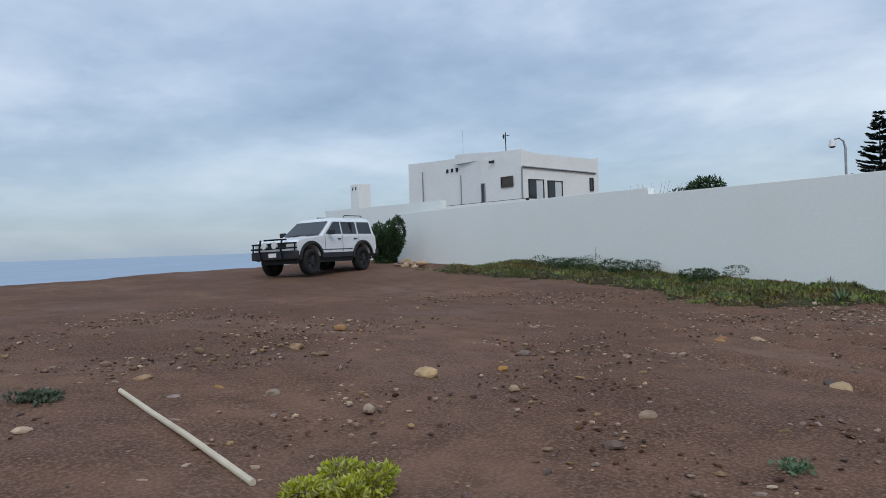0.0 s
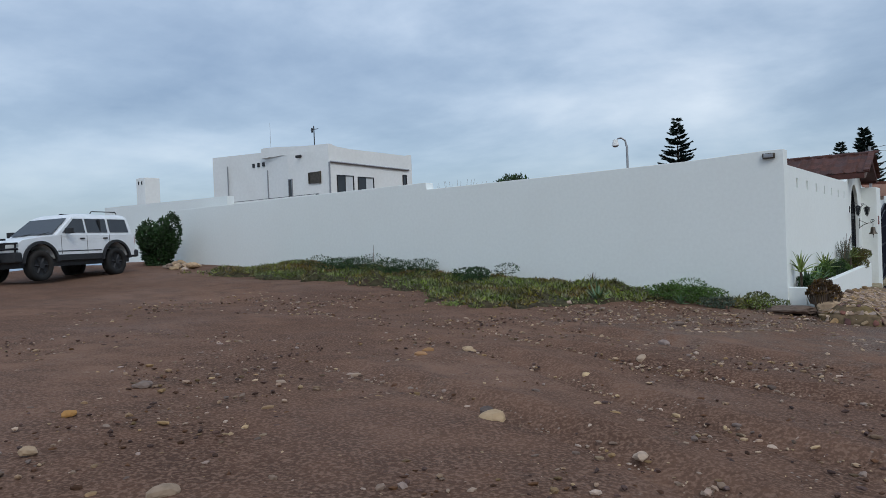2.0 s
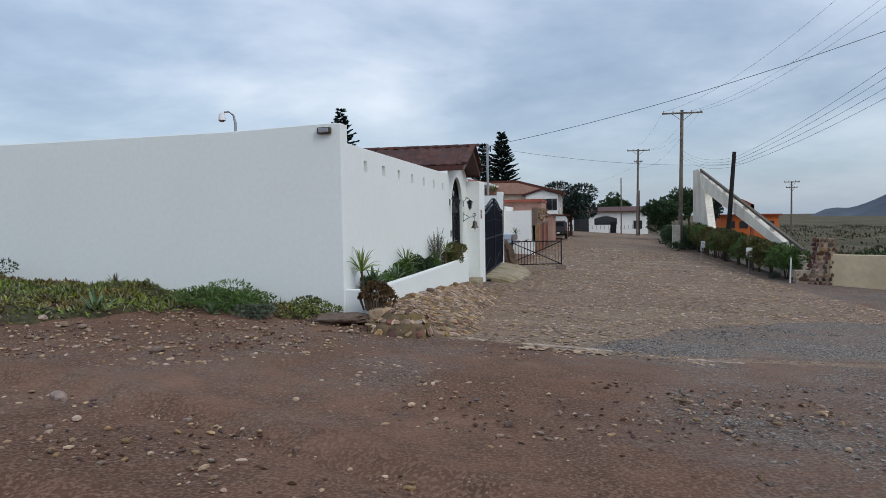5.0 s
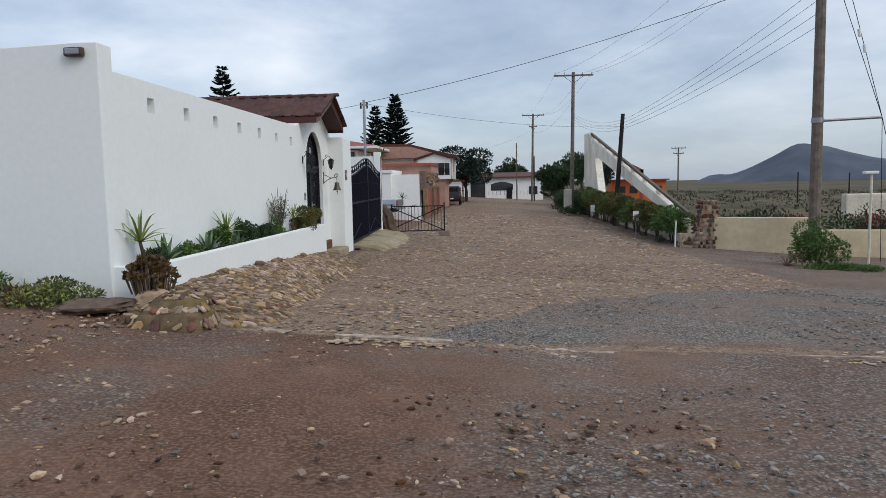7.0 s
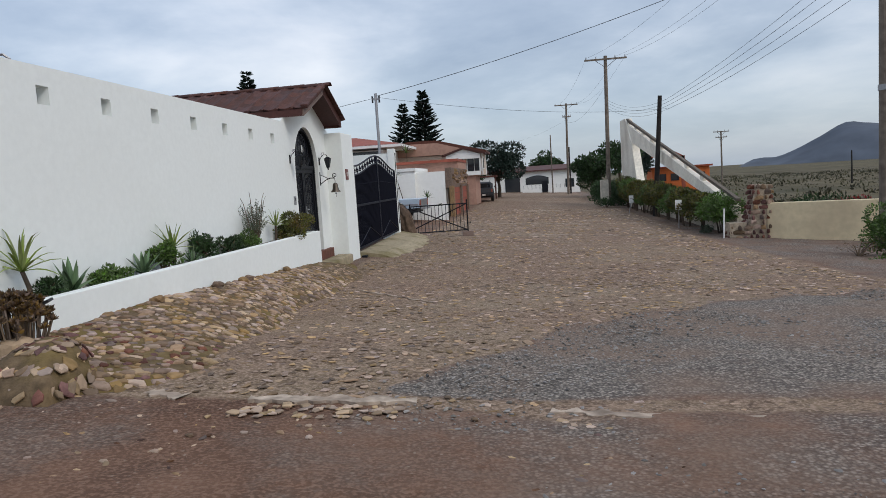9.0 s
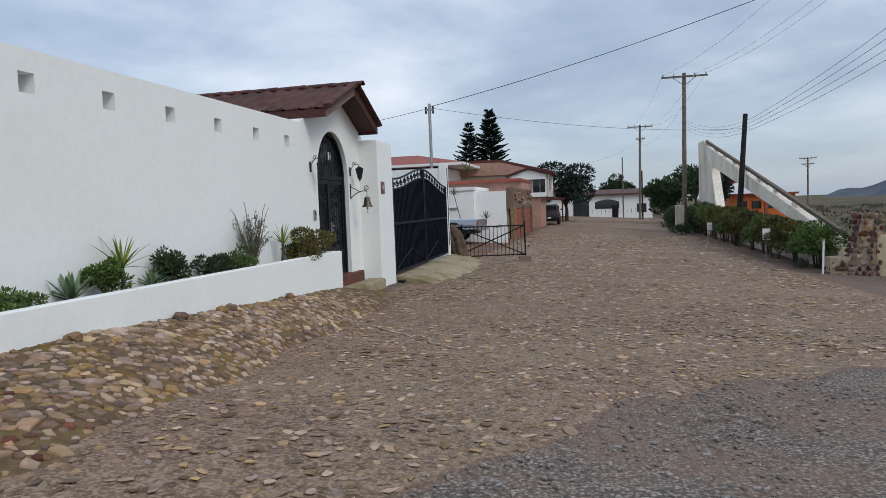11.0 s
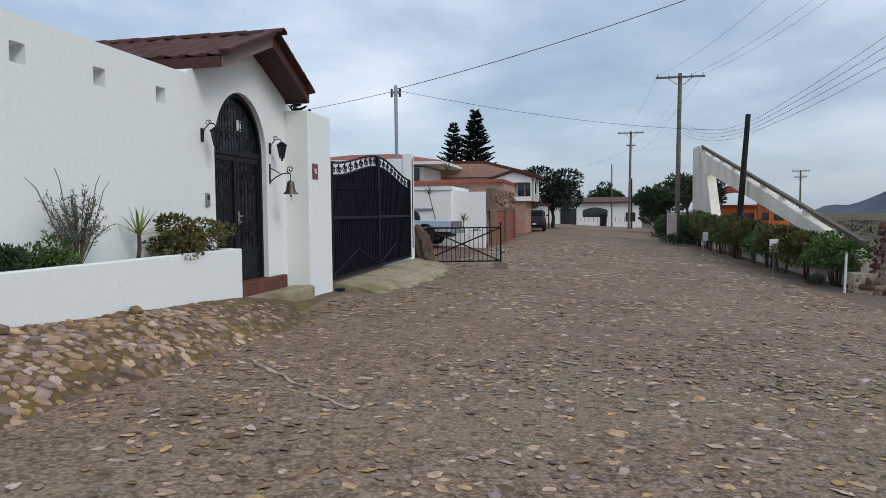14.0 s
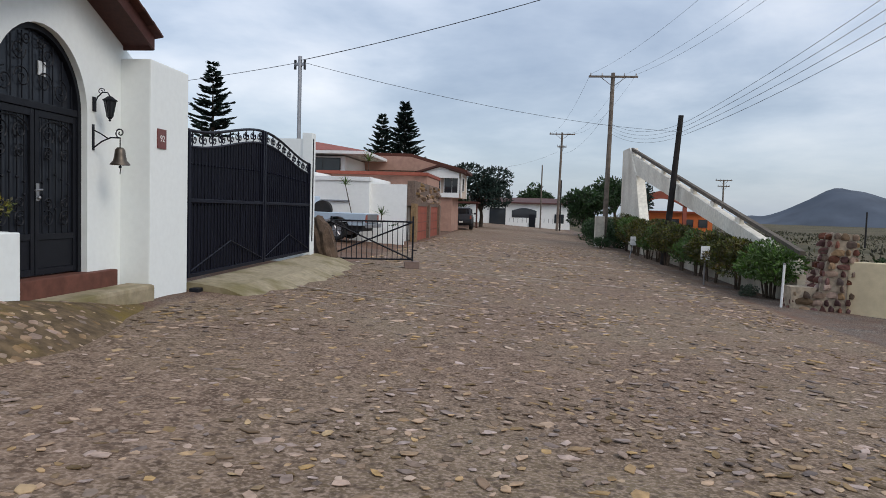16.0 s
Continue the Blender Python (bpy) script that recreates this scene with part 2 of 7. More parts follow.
M_TYRE = material("tyre rubber", color=(0.018, 0.018, 0.018), rough=0.85, amount=0.15, stain_amount=0.1, stain_color=(0.06, 0.045, 0.035))
M_GLASSDARK = material("tinted car glass", color=(0.015, 0.018, 0.022), rough=0.06, amount=0.02, stain_amount=0, gloss=0.7)
M_WINDOW = material("window glass", color=(0.03, 0.035, 0.04), rough=0.05, amount=0.02, stain_amount=0, gloss=0.6)
M_LAMP = material("clear headlight", color=(0.6, 0.62, 0.62), rough=0.12, amount=0.03, stain_amount=0)
M_TERRACOTTA = material("terracotta paint", color=(0.30, 0.085, 0.055), rough=0.8, grain=4, amount=0.08, stain=1, stain_amount=0.12, bump=0.1)
M_PINK = material("pink brown plaster", color=(0.42, 0.25, 0.19), rough=0.85, grain=4, amount=0.08, stain=0.8, stain_amount=0.15, bump=0.15)
M_ORANGE = material("orange plaster", color=(0.55, 0.14, 0.04), rough=0.8, grain=4, amount=0.05, stain_amount=0.08)
# scrub tinted blue grey: distance haze is put into the colour
M_MOUNTAIN = material("mountain scrub with haze in colour", color=(0.085, 0.10, 0.125), rough=1, grain=0.02, amount=0.15, stain=0.004, stain_amount=0.25, stain_color=(0.06, 0.075, 0.10))
# pale base colour carries the sky's grazing reflection
M_WATER = material("sea water with sky sheen in colour", color=(0.30, 0.38, 0.47), rough=0.5, grain=0.01, amount=0.05, stain_amount=0)
M_WHITE = material("white paint", color=(0.75, 0.75, 0.73), rough=0.6, grain=9, amount=0.03, stain_amount=0.1, stain_color=(0.5, 0.46, 0.4))
M_BLUECAR = material("pale blue silver car paint", color=(0.38, 0.46, 0.54), rough=0.3, amount=0.02, stain_amount=0.04)
M_GREYCAR = material("charcoal car paint", color=(0.045, 0.048, 0.055), rough=0.3, amount=0.03, stain_amount=0.03)
M_WIRE = material("black wire", color=(0.02, 0.02, 0.022), rough=0.6, amount=0.05, stain_amount=0)
M_REDFLOWER = material("red bracts", color=(0.22, 0.03, 0.03), rough=0.6, spread=0.3, stain_amount=0)
M_BRONZE = material("dull bronze", color=(0.12, 0.10, 0.08), rough=0.45, metal=0.7, amount=0.15, stain_amount=0.2)


# ---- helpers ----
def part(name, bm, mat, parent, label="", smooth=False):
    me = bpy.data.meshes.new(name)
    bm.to_mesh(me)
    bm.free()
    if smooth:
        me.polygons.foreach_set("use_smooth", [True] * len(me.polygons))
    if mat:
        me.materials.append(mat)
    ob = new(name, me)
    if parent:
        ob.parent = parent
    if label:
        ob["label"] = label
    return ob


def thing(name, label, category, m=None, group="", kind=""):
    ob = new(name)
    ob.empty_display_size = 0.2
    if m is not None:
        ob.matrix_basis = m
    return tagged(ob, label, category, group, kind)


def box(bm, x0, x1, y0, y1, z0, z1, bevel=0.0, m=None):
    r = bmesh.ops.create_cube(bm, size=1)
    vs = r["verts"]
    for v in vs:
        v.co = Vector((x0 + (v.co.x + 0.5) * (x1 - x0), y0 + (v.co.y + 0.5) * (y1 - y0), z0 + (v.co.z + 0.5) * (z1 - z0)))
    if bevel:
        es = list({e for v in vs for e in v.link_edges})
        rb = bmesh.ops.bevel(bm, geom=es, offset=bevel, segments=2, profile=0.6, affect="EDGES")
        vs = list({v for f in rb["faces"] for v in f.verts} | {v for v in vs if v.is_valid})
    if m is not None:
        bmesh.ops.transform(bm, matrix=m, verts=[v for v in vs if v.is_valid])
    return bm


def bx(*a, **k):
    return box(bmesh.new(), *a, **k)


def tube(bm, pts, r, sides=6, r1=None):
    """A tube along points, tapering from r to r1."""
    pts = [Vector(p) for p in pts]
    n = len(pts)
    rings = []
    up = Vector((0, 0, 1))
    for i, p in enumerate(pts):
        d = (pts[min(i + 1, n - 1)] - pts[max(i - 1, 0)]).normalized()
        a = d.cross(up if abs(d.z) < 0.9 else Vector((1, 0, 0))).normalized()
        b = d.cross(a)
        rr = r if r1 is None else r + (r1 - r) * i / (n - 1)
        rings.append([bm.verts.new(p + a * (rr * math.cos(2 * math.pi * k / sides)) + b * (rr * math.sin(2 * math.pi * k / sides))) for k in range(sides)])
    for q, s in zip(rings, rings[1:]):
        for k in range(sides):
            bm.faces.new((q[k], q[(k + 1) % sides], s[(k + 1) % sides], s[k]))
    bm.faces.new(rings[0])
    bm.faces.new(rings[-1][::-1])
    return bm


def prism(bm, poly, axis, a, b):
    """Extrude a flat polygon: poly in the two other axes, from a to b along axis (0, 1 or 2)."""
    def at(p, v):
        c = list(p)
        c.insert(axis, v)
        return bm.verts.new(c)
    lo, hi = [at(p, a) for p in poly], [at(p, b) for p in poly]
    n = len(poly)
    bm.faces.new(lo)
    bm.faces.new(hi[::-1])
    for i in range(n):
        bm.faces.new((lo[i], hi[i], hi[(i + 1) % n], lo[(i + 1) % n]))
    bmesh.ops.recalc_face_normals(bm, faces=bm.faces)
    return bm


def smoothstep(a, b, v):
    t = np.clip((v - a) / (b - a), 0, 1)
    return t * t * (3 - 2 * t)


def bevelled(ob, width=0.015, segments=2):
    mod = ob.modifiers.new("bevel", "BEVEL")
    mod.width, mod.segments, mod.limit_method = width, segments, "ANGLE"
    return ob


def lobed_rock(bm, c, sx, sy, sz, rng, m=None, sub=2):
    """A stone: a ball pushed in and out and cut flat underneath."""
    r = bmesh.ops.create_icosphere(bm, subdivisions=sub, radius=1)
    off = Vector((rng.uniform(-9, 9), rng.uniform(-9, 9), rng.uniform(-9, 9)))
    turn = Matrix.Rotation(rng.uniform(0, 6.28), 4, "Z")
    for v in r["verts"]:
        n = noise.noise(v.co * 1.1 + off) * 0.35 + noise.noise(v.co * 2.6 + off) * 0.14
        p = v.co * (1 + n)
        p = Vector((round(p.x * 2.2) / 2.2 * 0.35 + p.x * 0.65, round(p.y * 2.2) / 2.2 * 0.35 + p.y * 0.65, max(p.z, -0.55)))
        v.co = Vector(c) + turn @ Vector((p.x * sx, p.y * sy, p.z * sz))
    if m is not None:
        bmesh.ops.transform(bm, matrix=m, verts=r["verts"])
    return bm


# ---- the lie of the land ----
def land(x, y):
    """Height of the ground: falls along the walk, rises towards the car, drops to the sea past the crest."""
    x, y = np.asarray(x, float), np.asarray(y, float)
    along = np.interp(y, [-60, -1, 4, 9, 14, 19, 24, 30, 37, 60, 95, 150, 400], [-0.1, -0.22, -0.30, -0.47, -0.80, -1.03, -1.20, -1.33, -1.42, -1.42, -1.40, -1.40, -1.40])
    s_l = np.interp(y, [0, 5, 10, 14, 16.5, 18.5], [0.052, 0.045, 0.045, 0.075, 0.095, 0.05])
    s_far = np.interp(y, [0, 3, 12, 16], [0.016, 0.020, 0.053, 0.045])
    s_r = np.interp(y, [10, 18, 30, 40], [0.02, 0.02, 0.05, 0.055])
    left = s_l * np.clip(2.5 - x, 0, 8.5) + s_far * np.clip(-6 - x, 0, 17) - 0.5 * np.clip(-24.5 - 22 * smoothstep(13, 34, y) - x, 0, 60)
    right = -s_r * np.clip(x - 2.5, 0, 12) - 0.012 * np.clip(x - 14.5, 0, 400)
    back = -0.05 * np.clip(-20 - y, 0, 300)
    return along + left + right + back


def land1(x, y):
    return float(land(x, y))


def road_edge(x):
    """Where the stone road begins, as y for x."""
    return 15.05 + 0.08 * np.sin(x * 1.7)


ROAD_RIGHT = 8.4


def zones(x, y):
    """Shares of road stone, gravel and dry scrub."""
    cob = smoothstep(-0.35, 0.35, y - road_edge(x)) * smoothstep(-1.9, -1.4, x + 0.9 * smoothstep(17.5, 15, y) * -1.0) * smoothstep(ROAD_RIGHT + 0.5, ROAD_RIGHT - 0.4, x) * smoothstep(165, 150, y)
    # grey gravel tongue that lies over the foot of the road
    edge = np.interp(x, [0.3, 1.5, 1.9, 2.4, 2.8, 3.8, 5.5, 8.0, 12.0], [15.0, 16.0, 17.2, 17.8, 18.9, 19.75, 20.9, 21.9, 22.6]) + 0.15 * np.sin(x * 5.3)
    tongue = smoothstep(0.55, -0.75, y - edge) * smoothstep(-0.3, 0.4, y - 15.4) * smoothstep(0.5, 1.3, x)
    loose = 0.50 * smoothstep(1.0, 3.0, x + 0.25 * (y - 11)) * smoothstep(4, 9, y) * smoothstep(15.7, 15.1, y)
    far = 0.52 * smoothstep(4, 7, x) * smoothstep(10, 14, y) * smoothstep(15.7, 15.1, y)
    gra = np.maximum(tongue, np.maximum(loose, far))
    scree = 0.28 * smoothstep(-5.5, -3.0, x) * smoothstep(9.5, 11.5, y) * smoothstep(0.6, -0.6, x)
    scr = np.maximum(smoothstep(14, 20, x) * smoothstep(20, 30, y), smoothstep(60, 90, np.hypot(x - 2, y - 20)) * (1 - smoothstep(12, 8, x) * smoothstep(-4, 0, x)))
    cob = cob * (1 - smoothstep(0.4, 0.7, gra))
    verge = 0.62 * smoothstep(8.0, 8.8, x) * smoothstep(15, 17, y) * smoothstep(20, 14, x)
    return cob, np.maximum(np.maximum(gra, scree), verge), scr


def axis_steps(fine0, fine1, step, lo, hi, grow=1.16):
    v = list(np.arange(fine0, fine1, step))
    a, d = fine0, step
    while a > lo:
        d *= grow
        a -= d
        v.insert(0, a)
    a, d = v[-1], step
    while a < hi:
        d *= grow
        a += d
        v.append(a)
    return np.array(v)


RILLS = (5.9, 7.4, 8.9, 10.3)


def rill_y(x, k, y0):
    """A rain rill's line across the dirt."""
    return y0 - 0.36 * (x + 2.2) - 0.2 * np.sin(x * 0.9 + k * 2)


def build_ground():
    xs = axis_steps(-9, 10, 0.14, -2500, 3000)
    ys = axis_steps(-1, 30, 0.14, -2500, 3500)
    X, Y = np.meshgrid(xs, ys)
    Z = land(X, Y)
    near = smoothstep(60, 30, np.hypot(X - 0, Y - 12))
    cob, gra, scr = zones(X, Y)
    rough_amt = near * (1 - 0.75 * cob)
    flat = np.array([noise.noise((x * 0.55, y * 0.55, 0.3)) * 0.05 + noise.noise((x * 1.9, y * 1.9, 3.3)) * 0.016 + noise.noise((x * 5.0, y * 5.0, 7.1)) * 0.006 if n > 0 else 0.0
                     for x, y, n in zip(X.ravel(), Y.ravel(), near.ravel())]).reshape(X.shape)
    # shallow wheel ruts that curve from the car park to the road
    rut = 0
    for k, y_r in enumerate(RILLS):
        c = Y - rill_y(X, k, y_r)
        rut = rut - 0.075 * np.exp(-(c / 0.13) ** 2) + 0.06 * np.exp(-((c - 0.27) / 0.2) ** 2)
    rut = rut * smoothstep(-6, -3, X) * smoothstep(4, 1.5, X)
    Z = Z + (flat + rut) * rough_amt
    # the plain sinks a little past the hedge; the far rim sinks below the horizon's line
    me = bpy.data.meshes.new("ground")
    nx, ny = len(xs), len(ys)
    verts = np.stack([X.ravel(), Y.ravel(), Z.ravel()], 1)
    idx = np.arange(nx * ny).reshape(ny, nx)
    faces = np.stack([idx[:-1, :-1].ravel(), idx[:-1, 1:].ravel(), idx[1:, 1:].ravel(), idx[1:, :-1].ravel()], 1)
    me.from_pydata(verts.tolist(), [], faces.tolist())
    for name, val in (("cobble", cob), ("gravel", gra), ("scrub", scr)):
        me.attributes.new(name, "FLOAT", "POINT").data.foreach_set("value", np.ascontiguousarray(val.ravel(), dtype=np.float32))
    me.polygons.foreach_set("use_smooth", [True] * len(me.polygons))
    me.materials.append(M_GROUND)
    ob = new("ground", me)
    return tagged(ob, "reddish brown bare dirt ground with grey gravel patches", "ground", kind="structure")


ground = build_ground()

bm = bmesh.new()
bmesh.ops.create_grid(bm, x_segments=2, y_segments=2, size=2200)
for v in bm.verts:
    v.co = Vector((v.co.x - 2260, v.co.y, -14))
sea = tagged(part("water", bm, M_WATER, None), "hazy blue grey sea below the crest", "sea", kind="structure")

# mountain far off; the haze before it is mixed into its base colour
bm = bmesh.new()
bmesh.ops.create_grid(bm, x_segments=110, y_segments=40, size=1)
for v in bm.verts:
    u, w = v.co.x * 700, v.co.y
    h = 84 * math.exp(-(abs(u) / 118) ** 1.6) + 34 * math.exp(-((u - 190) / 120) ** 2) + 15 * math.exp(-((u + 165) / 28) ** 2) - 4 * math.exp(-((u - 6) / 16) ** 2)
    h = h * max(0.0, 1 - w * w) + 5 * noise.noise((u * 0.02, w * 5, 2)) * math.exp(-(u / 260) ** 2)
    v.co = Vector((u, w * 220, h - 22))
mount = tagged(part("mountain", bm, M_MOUNTAIN, None, smooth=True), "dark scrub covered mountain with blue grey haze in its colour", "mountain", kind="structure")
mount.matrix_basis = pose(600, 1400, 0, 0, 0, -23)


# ---- walls ----
WB, WA = -2.44, 15.93      # road face of the wall along the road; outer face of the long wall
T = 0.30
# long wall: stepped top
bm = bmesh.new()
prism(bm, [(-23.1, -1.0), (-2.373, -1.0), (-2.373, 2.50), (-2.68, 2.50), (-4.2, 2.44), (-7.5, 2.40), (-10.75, 2.37), (-10.78, 2.55), (-14, 2.53), (-23.1, 2.46)], 1, WA, WA + T)
wall_long = part("wall_south", bm, M_PLASTER, None)
tagged(bevelled(wall_long, 0.010), "long tall white plastered boundary wall with stepped top", "wall", kind="structure")

# wall along the road, with seven square holes
HOLE_Y = [17.05 + 1.094 * i for i in range(7)]
bm = bmesh.new()
y0, y1 = WA + 0.003, 24.30
zt = 2.22


def hole_top(y):
    return 2.02 - 0.0115 * (y - 17.0)


edges = [y0] + [v for h in HOLE_Y for v in (h, h + 0.19)] + [y1]
for a, b in zip(edges[::2], edges[1::2]):
    box(bm, WB - T, WB, a, b, -1.6, zt)
for h in HOLE_Y:
    box(bm, WB - T, WB, h, h + 0.19, -1.6, hole_top(h) - 0.19)
    box(bm, WB - T, WB, h, h + 0.19, hole_top(h), zt)
bmesh.ops.remove_doubles(bm, verts=bm.verts, dist=0.0005)
for v in bm.verts:      # the wall is a little out of line with the gate house
    v.co.x += 0.065 * (24.3 - v.co.y) / (24.3 - WA)
wall_road = tagged(part("wall_east", bm, M_PLASTER, None), "white plastered wall along the road with small square openings", "wall", kind="structure")


# second wall, set back behind the bush
bm = bmesh.new()
prism(bm, [(-31.2, -1.0), (-22.0, -1.0), (-22.0, 3.02), (-31.2, 3.10)], 1, 18.0, 18.3)
tagged(part("wall_back", bm, M_PLASTER, None), "white plastered wall set back behind the bush", "wall", kind="structure")
bm = bx(-23.1, -22.8, 16.45, 18.0, -1.0, 2.46)
tagged(part("wall_return", bm, M_PLASTER, None), "short white plastered wall return", "wall", kind="structure")
bm = bx(-23.4, -17.5, 18.3, 21.5, 2.66, 2.78)
canopy = thing("canopy", "flat dark edged canopy roof behind the wall", "canopy")
part("slab", bm, M_HOUSE, canopy)
part("edge", bx(-23.5, -17.4, 18.0 + 0.32, 18.4, 2.60, 2.80), M_TRIM, canopy, "dark roof edge")
for x in (-23.2, -17.7):
    part("post", bx(x, x + 0.14, 20.0, 20.14, -1.0, 2.66), M_HOUSE, canopy)

# ---- gable wall with the arched door ----
DY, DR, DS, DB = 25.73, 0.80, 1.30, -0.62      # door centre, half width, springing, sill
RIDGE_Y, RIDGE_Z = 25.93, 3.06


def gable_top(y):
    return min(2.36 + (y - 24.30) * 0.42, 2.94 - abs(y - RIDGE_Y) * 0.42)


bm = bmesh.new()
arch = [(DY - DR, DB)] + [(DY - DR * math.cos(a), DS + 0.9 * math.sin(a)) for a in [math.pi * i / 20 for i in range(21)]] + [(DY + DR, DB)]
outer = []
for y, z in arch:
    yy = DY + (y - DY) * 1.0
    outer.append((yy, gable_top(yy)))
outer[0] = (24.30, -1.6)
outer[1] = (24.30, gable_top(24.30))
outer[-1] = (28.0, -1.6)
outer[-2] = (28.0, 1.99)
def quad_wall(bm, inner, outer, x0, x1):
    rows = [[bm.verts.new((x, *p)) for p in pts] for x in (x0, x1) for pts in (inner, outer)]
    bi, bo, fi, fo = rows
    for k in range(len(inner) - 1):
        bm.faces.new((fi[k], fi[k + 1], fo[k + 1], fo[k]))
        bm.faces.new((bi[k], bo[k], bo[k + 1], bi[k + 1]))
        bm.faces.new((fi[k], bi[k], bi[k + 1], fi[k + 1]))
        bm.faces.new((fo[k], fo[k + 1], bo[k + 1], bo[k]))
    bmesh.ops.recalc_face_normals(bm, faces=bm.faces)
quad_wall(bm, arch, outer, WB - T, WB)
box(bm, WB - T, WB - 0.002, DY - DR, DY + DR, -1.6, DB - 0.13)
tagged(part("wall_gable", bm, M_PLASTER, None), "white gable wall round the arched door", "wall", kind="structure")

# gate house side walls run back under the roof
for y in (24.32, 27.30):
    tagged(part("wall_porch", bx(-7.0, WB - T, y, y + 0.25, -1.6, 2.32), M_PLASTER, None), "white porch side wall under the tiled roof", "wall", kind="structure")

# corner lamp plate on the long wall
lamp = thing("bulkhead_lamp", "grey bulkhead lamp set high on the white wall", "lamp", pose(-2.62, WA - 0.0, 2.39))
part("body", bx(-0.11, 0.11, -0.07, 0.0, -0.05, 0.05, bevel=0.02), M_BRONZE, lamp)
part("lens", bx(-0.08, 0.08, -0.09, -0.06, -0.035, 0.035, bevel=0.012), M_STEEL, lamp, "ribbed grey lens")
# mesh in the holes
for h in HOLE_Y:
    bm = bmesh.new()
    zh0, zh1 = hole_top(h) - 0.19, hole_top(h)
    for i in range(-6, 7):
        for s in (-1, 1):
            a, b = [], []
            y = h + 0.095 + i * 0.03
            p0, p1 = (y - s * 0.095, zh0), (y + s * 0.095, zh1)
            pts = []
            for q in (p0, p1):
                pts.append(q)
            (ya, za), (yb, zb) = pts
            f0 = 0.0 if ya == yb else max(0, min(1, (h - ya) / (yb - ya))), max(0, min(1, (h + 0.19 - ya) / (yb - ya)))
            f0 = sorted(f0)
            if f0[1] - f0[0] < 0.05:
                continue
            q0 = (WB - 0.2, ya + (yb - ya) * f0[0], za + (zb - za) * f0[0])
            q1 = (WB - 0.2, ya + (yb - ya) * f0[1], za + (zb - za) * f0[1])
            tube(bm, [q0, q1], 0.0025, 3)
    g = tagged(part("wire_mesh", bm, M_STEEL, None), "grey diamond wire mesh in a wall opening", "wire mesh", "meshes in the wall openings")

# ---- tiled porch roof ----
roof = thing("porch_roof", "brown red tiled gable roof over the arched door", "roof", pose(0, 0, 0))
EX = -2.0
EYL, EZL, EYR, EZR = 24.45, 2.45, 27.30, 2.41
RB = -7.2
for side, (ye, ze) in (("l", (EYL, EZL)), ("r", (EYR, EZR))):
    bm = prism(bmesh.new(), [(ye, ze), (RIDGE_Y, RIDGE_Z - 0.02), (RIDGE_Y, RIDGE_Z - 0.10), (ye, ze - 0.08)], 0, RB, EX - 0.03)
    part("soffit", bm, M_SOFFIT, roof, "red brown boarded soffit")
    # barge board: lighter taupe on the left slope, dark red brown on the right
    d = 0.16
    bm = prism(bmesh.new(), [(ye, ze + 0.03), (RIDGE_Y, RIDGE_Z + 0.03), (RIDGE_Y, RIDGE_Z - d), (ye, ze - d + 0.02)], 0, EX - 0.03, EX)
    part("bargeboard", bm, M_FASCIA if side == "l" else M_SOFFIT, roof, "gable edge board")
    s = -1 if side == "l" else 1
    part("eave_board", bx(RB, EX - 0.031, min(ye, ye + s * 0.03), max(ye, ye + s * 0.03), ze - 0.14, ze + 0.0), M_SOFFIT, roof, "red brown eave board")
    # tiles: lapped courses
    n_c, n_t = 6, 17
    slope = Vector((0, ye - RIDGE_Y, ze - RIDGE_Z))
    L = slope.length
    ang = math.atan2(slope.z, slope.y)
    tw = (EX - RB + 0.1) / n_t
    tile_me = None
    for c in range(n_c):
        for t in range(n_t):
            if tile_me is None:
                bm = bmesh.new()
                w, l = tw * 0.98, L / n_c * 1.16
                prof = [(-w / 2, 0.028), (-w / 2 + 0.05, 0.052), (-w * 0.12, 0.030), (w * 0.12, 0.022), (w / 2 - 0.05, 0.03), (w / 2, 0.055), (w / 2, 0.03), (0, 0.0), (-w / 2, 0.004)]
                prism(bm, prof, 1, 0, l)
                ob = part("tile", bm, M_TILE, roof)
                tile_me = ob.data
            else:
                ob = new("tile", tile_me)
                ob.parent = roof
            dist = L * (c / n_c) - 0.01
            px = RB + (t + 0.5) * tw
            base = Vector((px, RIDGE_Y, RIDGE_Z + 0.015)) + slope.normalized() * dist
            fy = slope.normalized()
            fx = Vector((1, 0, 0))
            fz = fx.cross(fy)
            if fz.z < 0:
                fx, fz = -fx, -fz
            lift = Matrix.Rotation(-0.035, 4, fx)
            rot = Matrix((fx, fy, fz)).transposed().to_4x4()
            ob.matrix_basis = Matrix.Translation(base + fz * 0.012) @ lift @ rot
ridge_me = None
for t in range(18):
    if ridge_me is None:
        bm = bmesh.new()
        pts = [(0.11 * math.cos(a), 0.075 * math.sin(a)) for a in [math.pi * i / 8 for i in range(9)]]
        inner = [(0.09 * math.cos(a), 0.058 * math.sin(a)) for a in [math.pi * (8 - i) / 8 for i in range(9)]]
        prism(bm, pts + inner, 0, 0, 0.34)
        ob = part("ridge_tile", bm, M_TILE, roof)
        ridge_me = ob.data
    else:
        ob = new("ridge_tile", ridge_me)
        ob.parent = roof
    ob.matrix_basis = pose(RB + 0.30 * t - 0.05, RIDGE_Y, RIDGE_Z + 0.02 + 0.004 * (t % 2), 0, -1.5, 0)
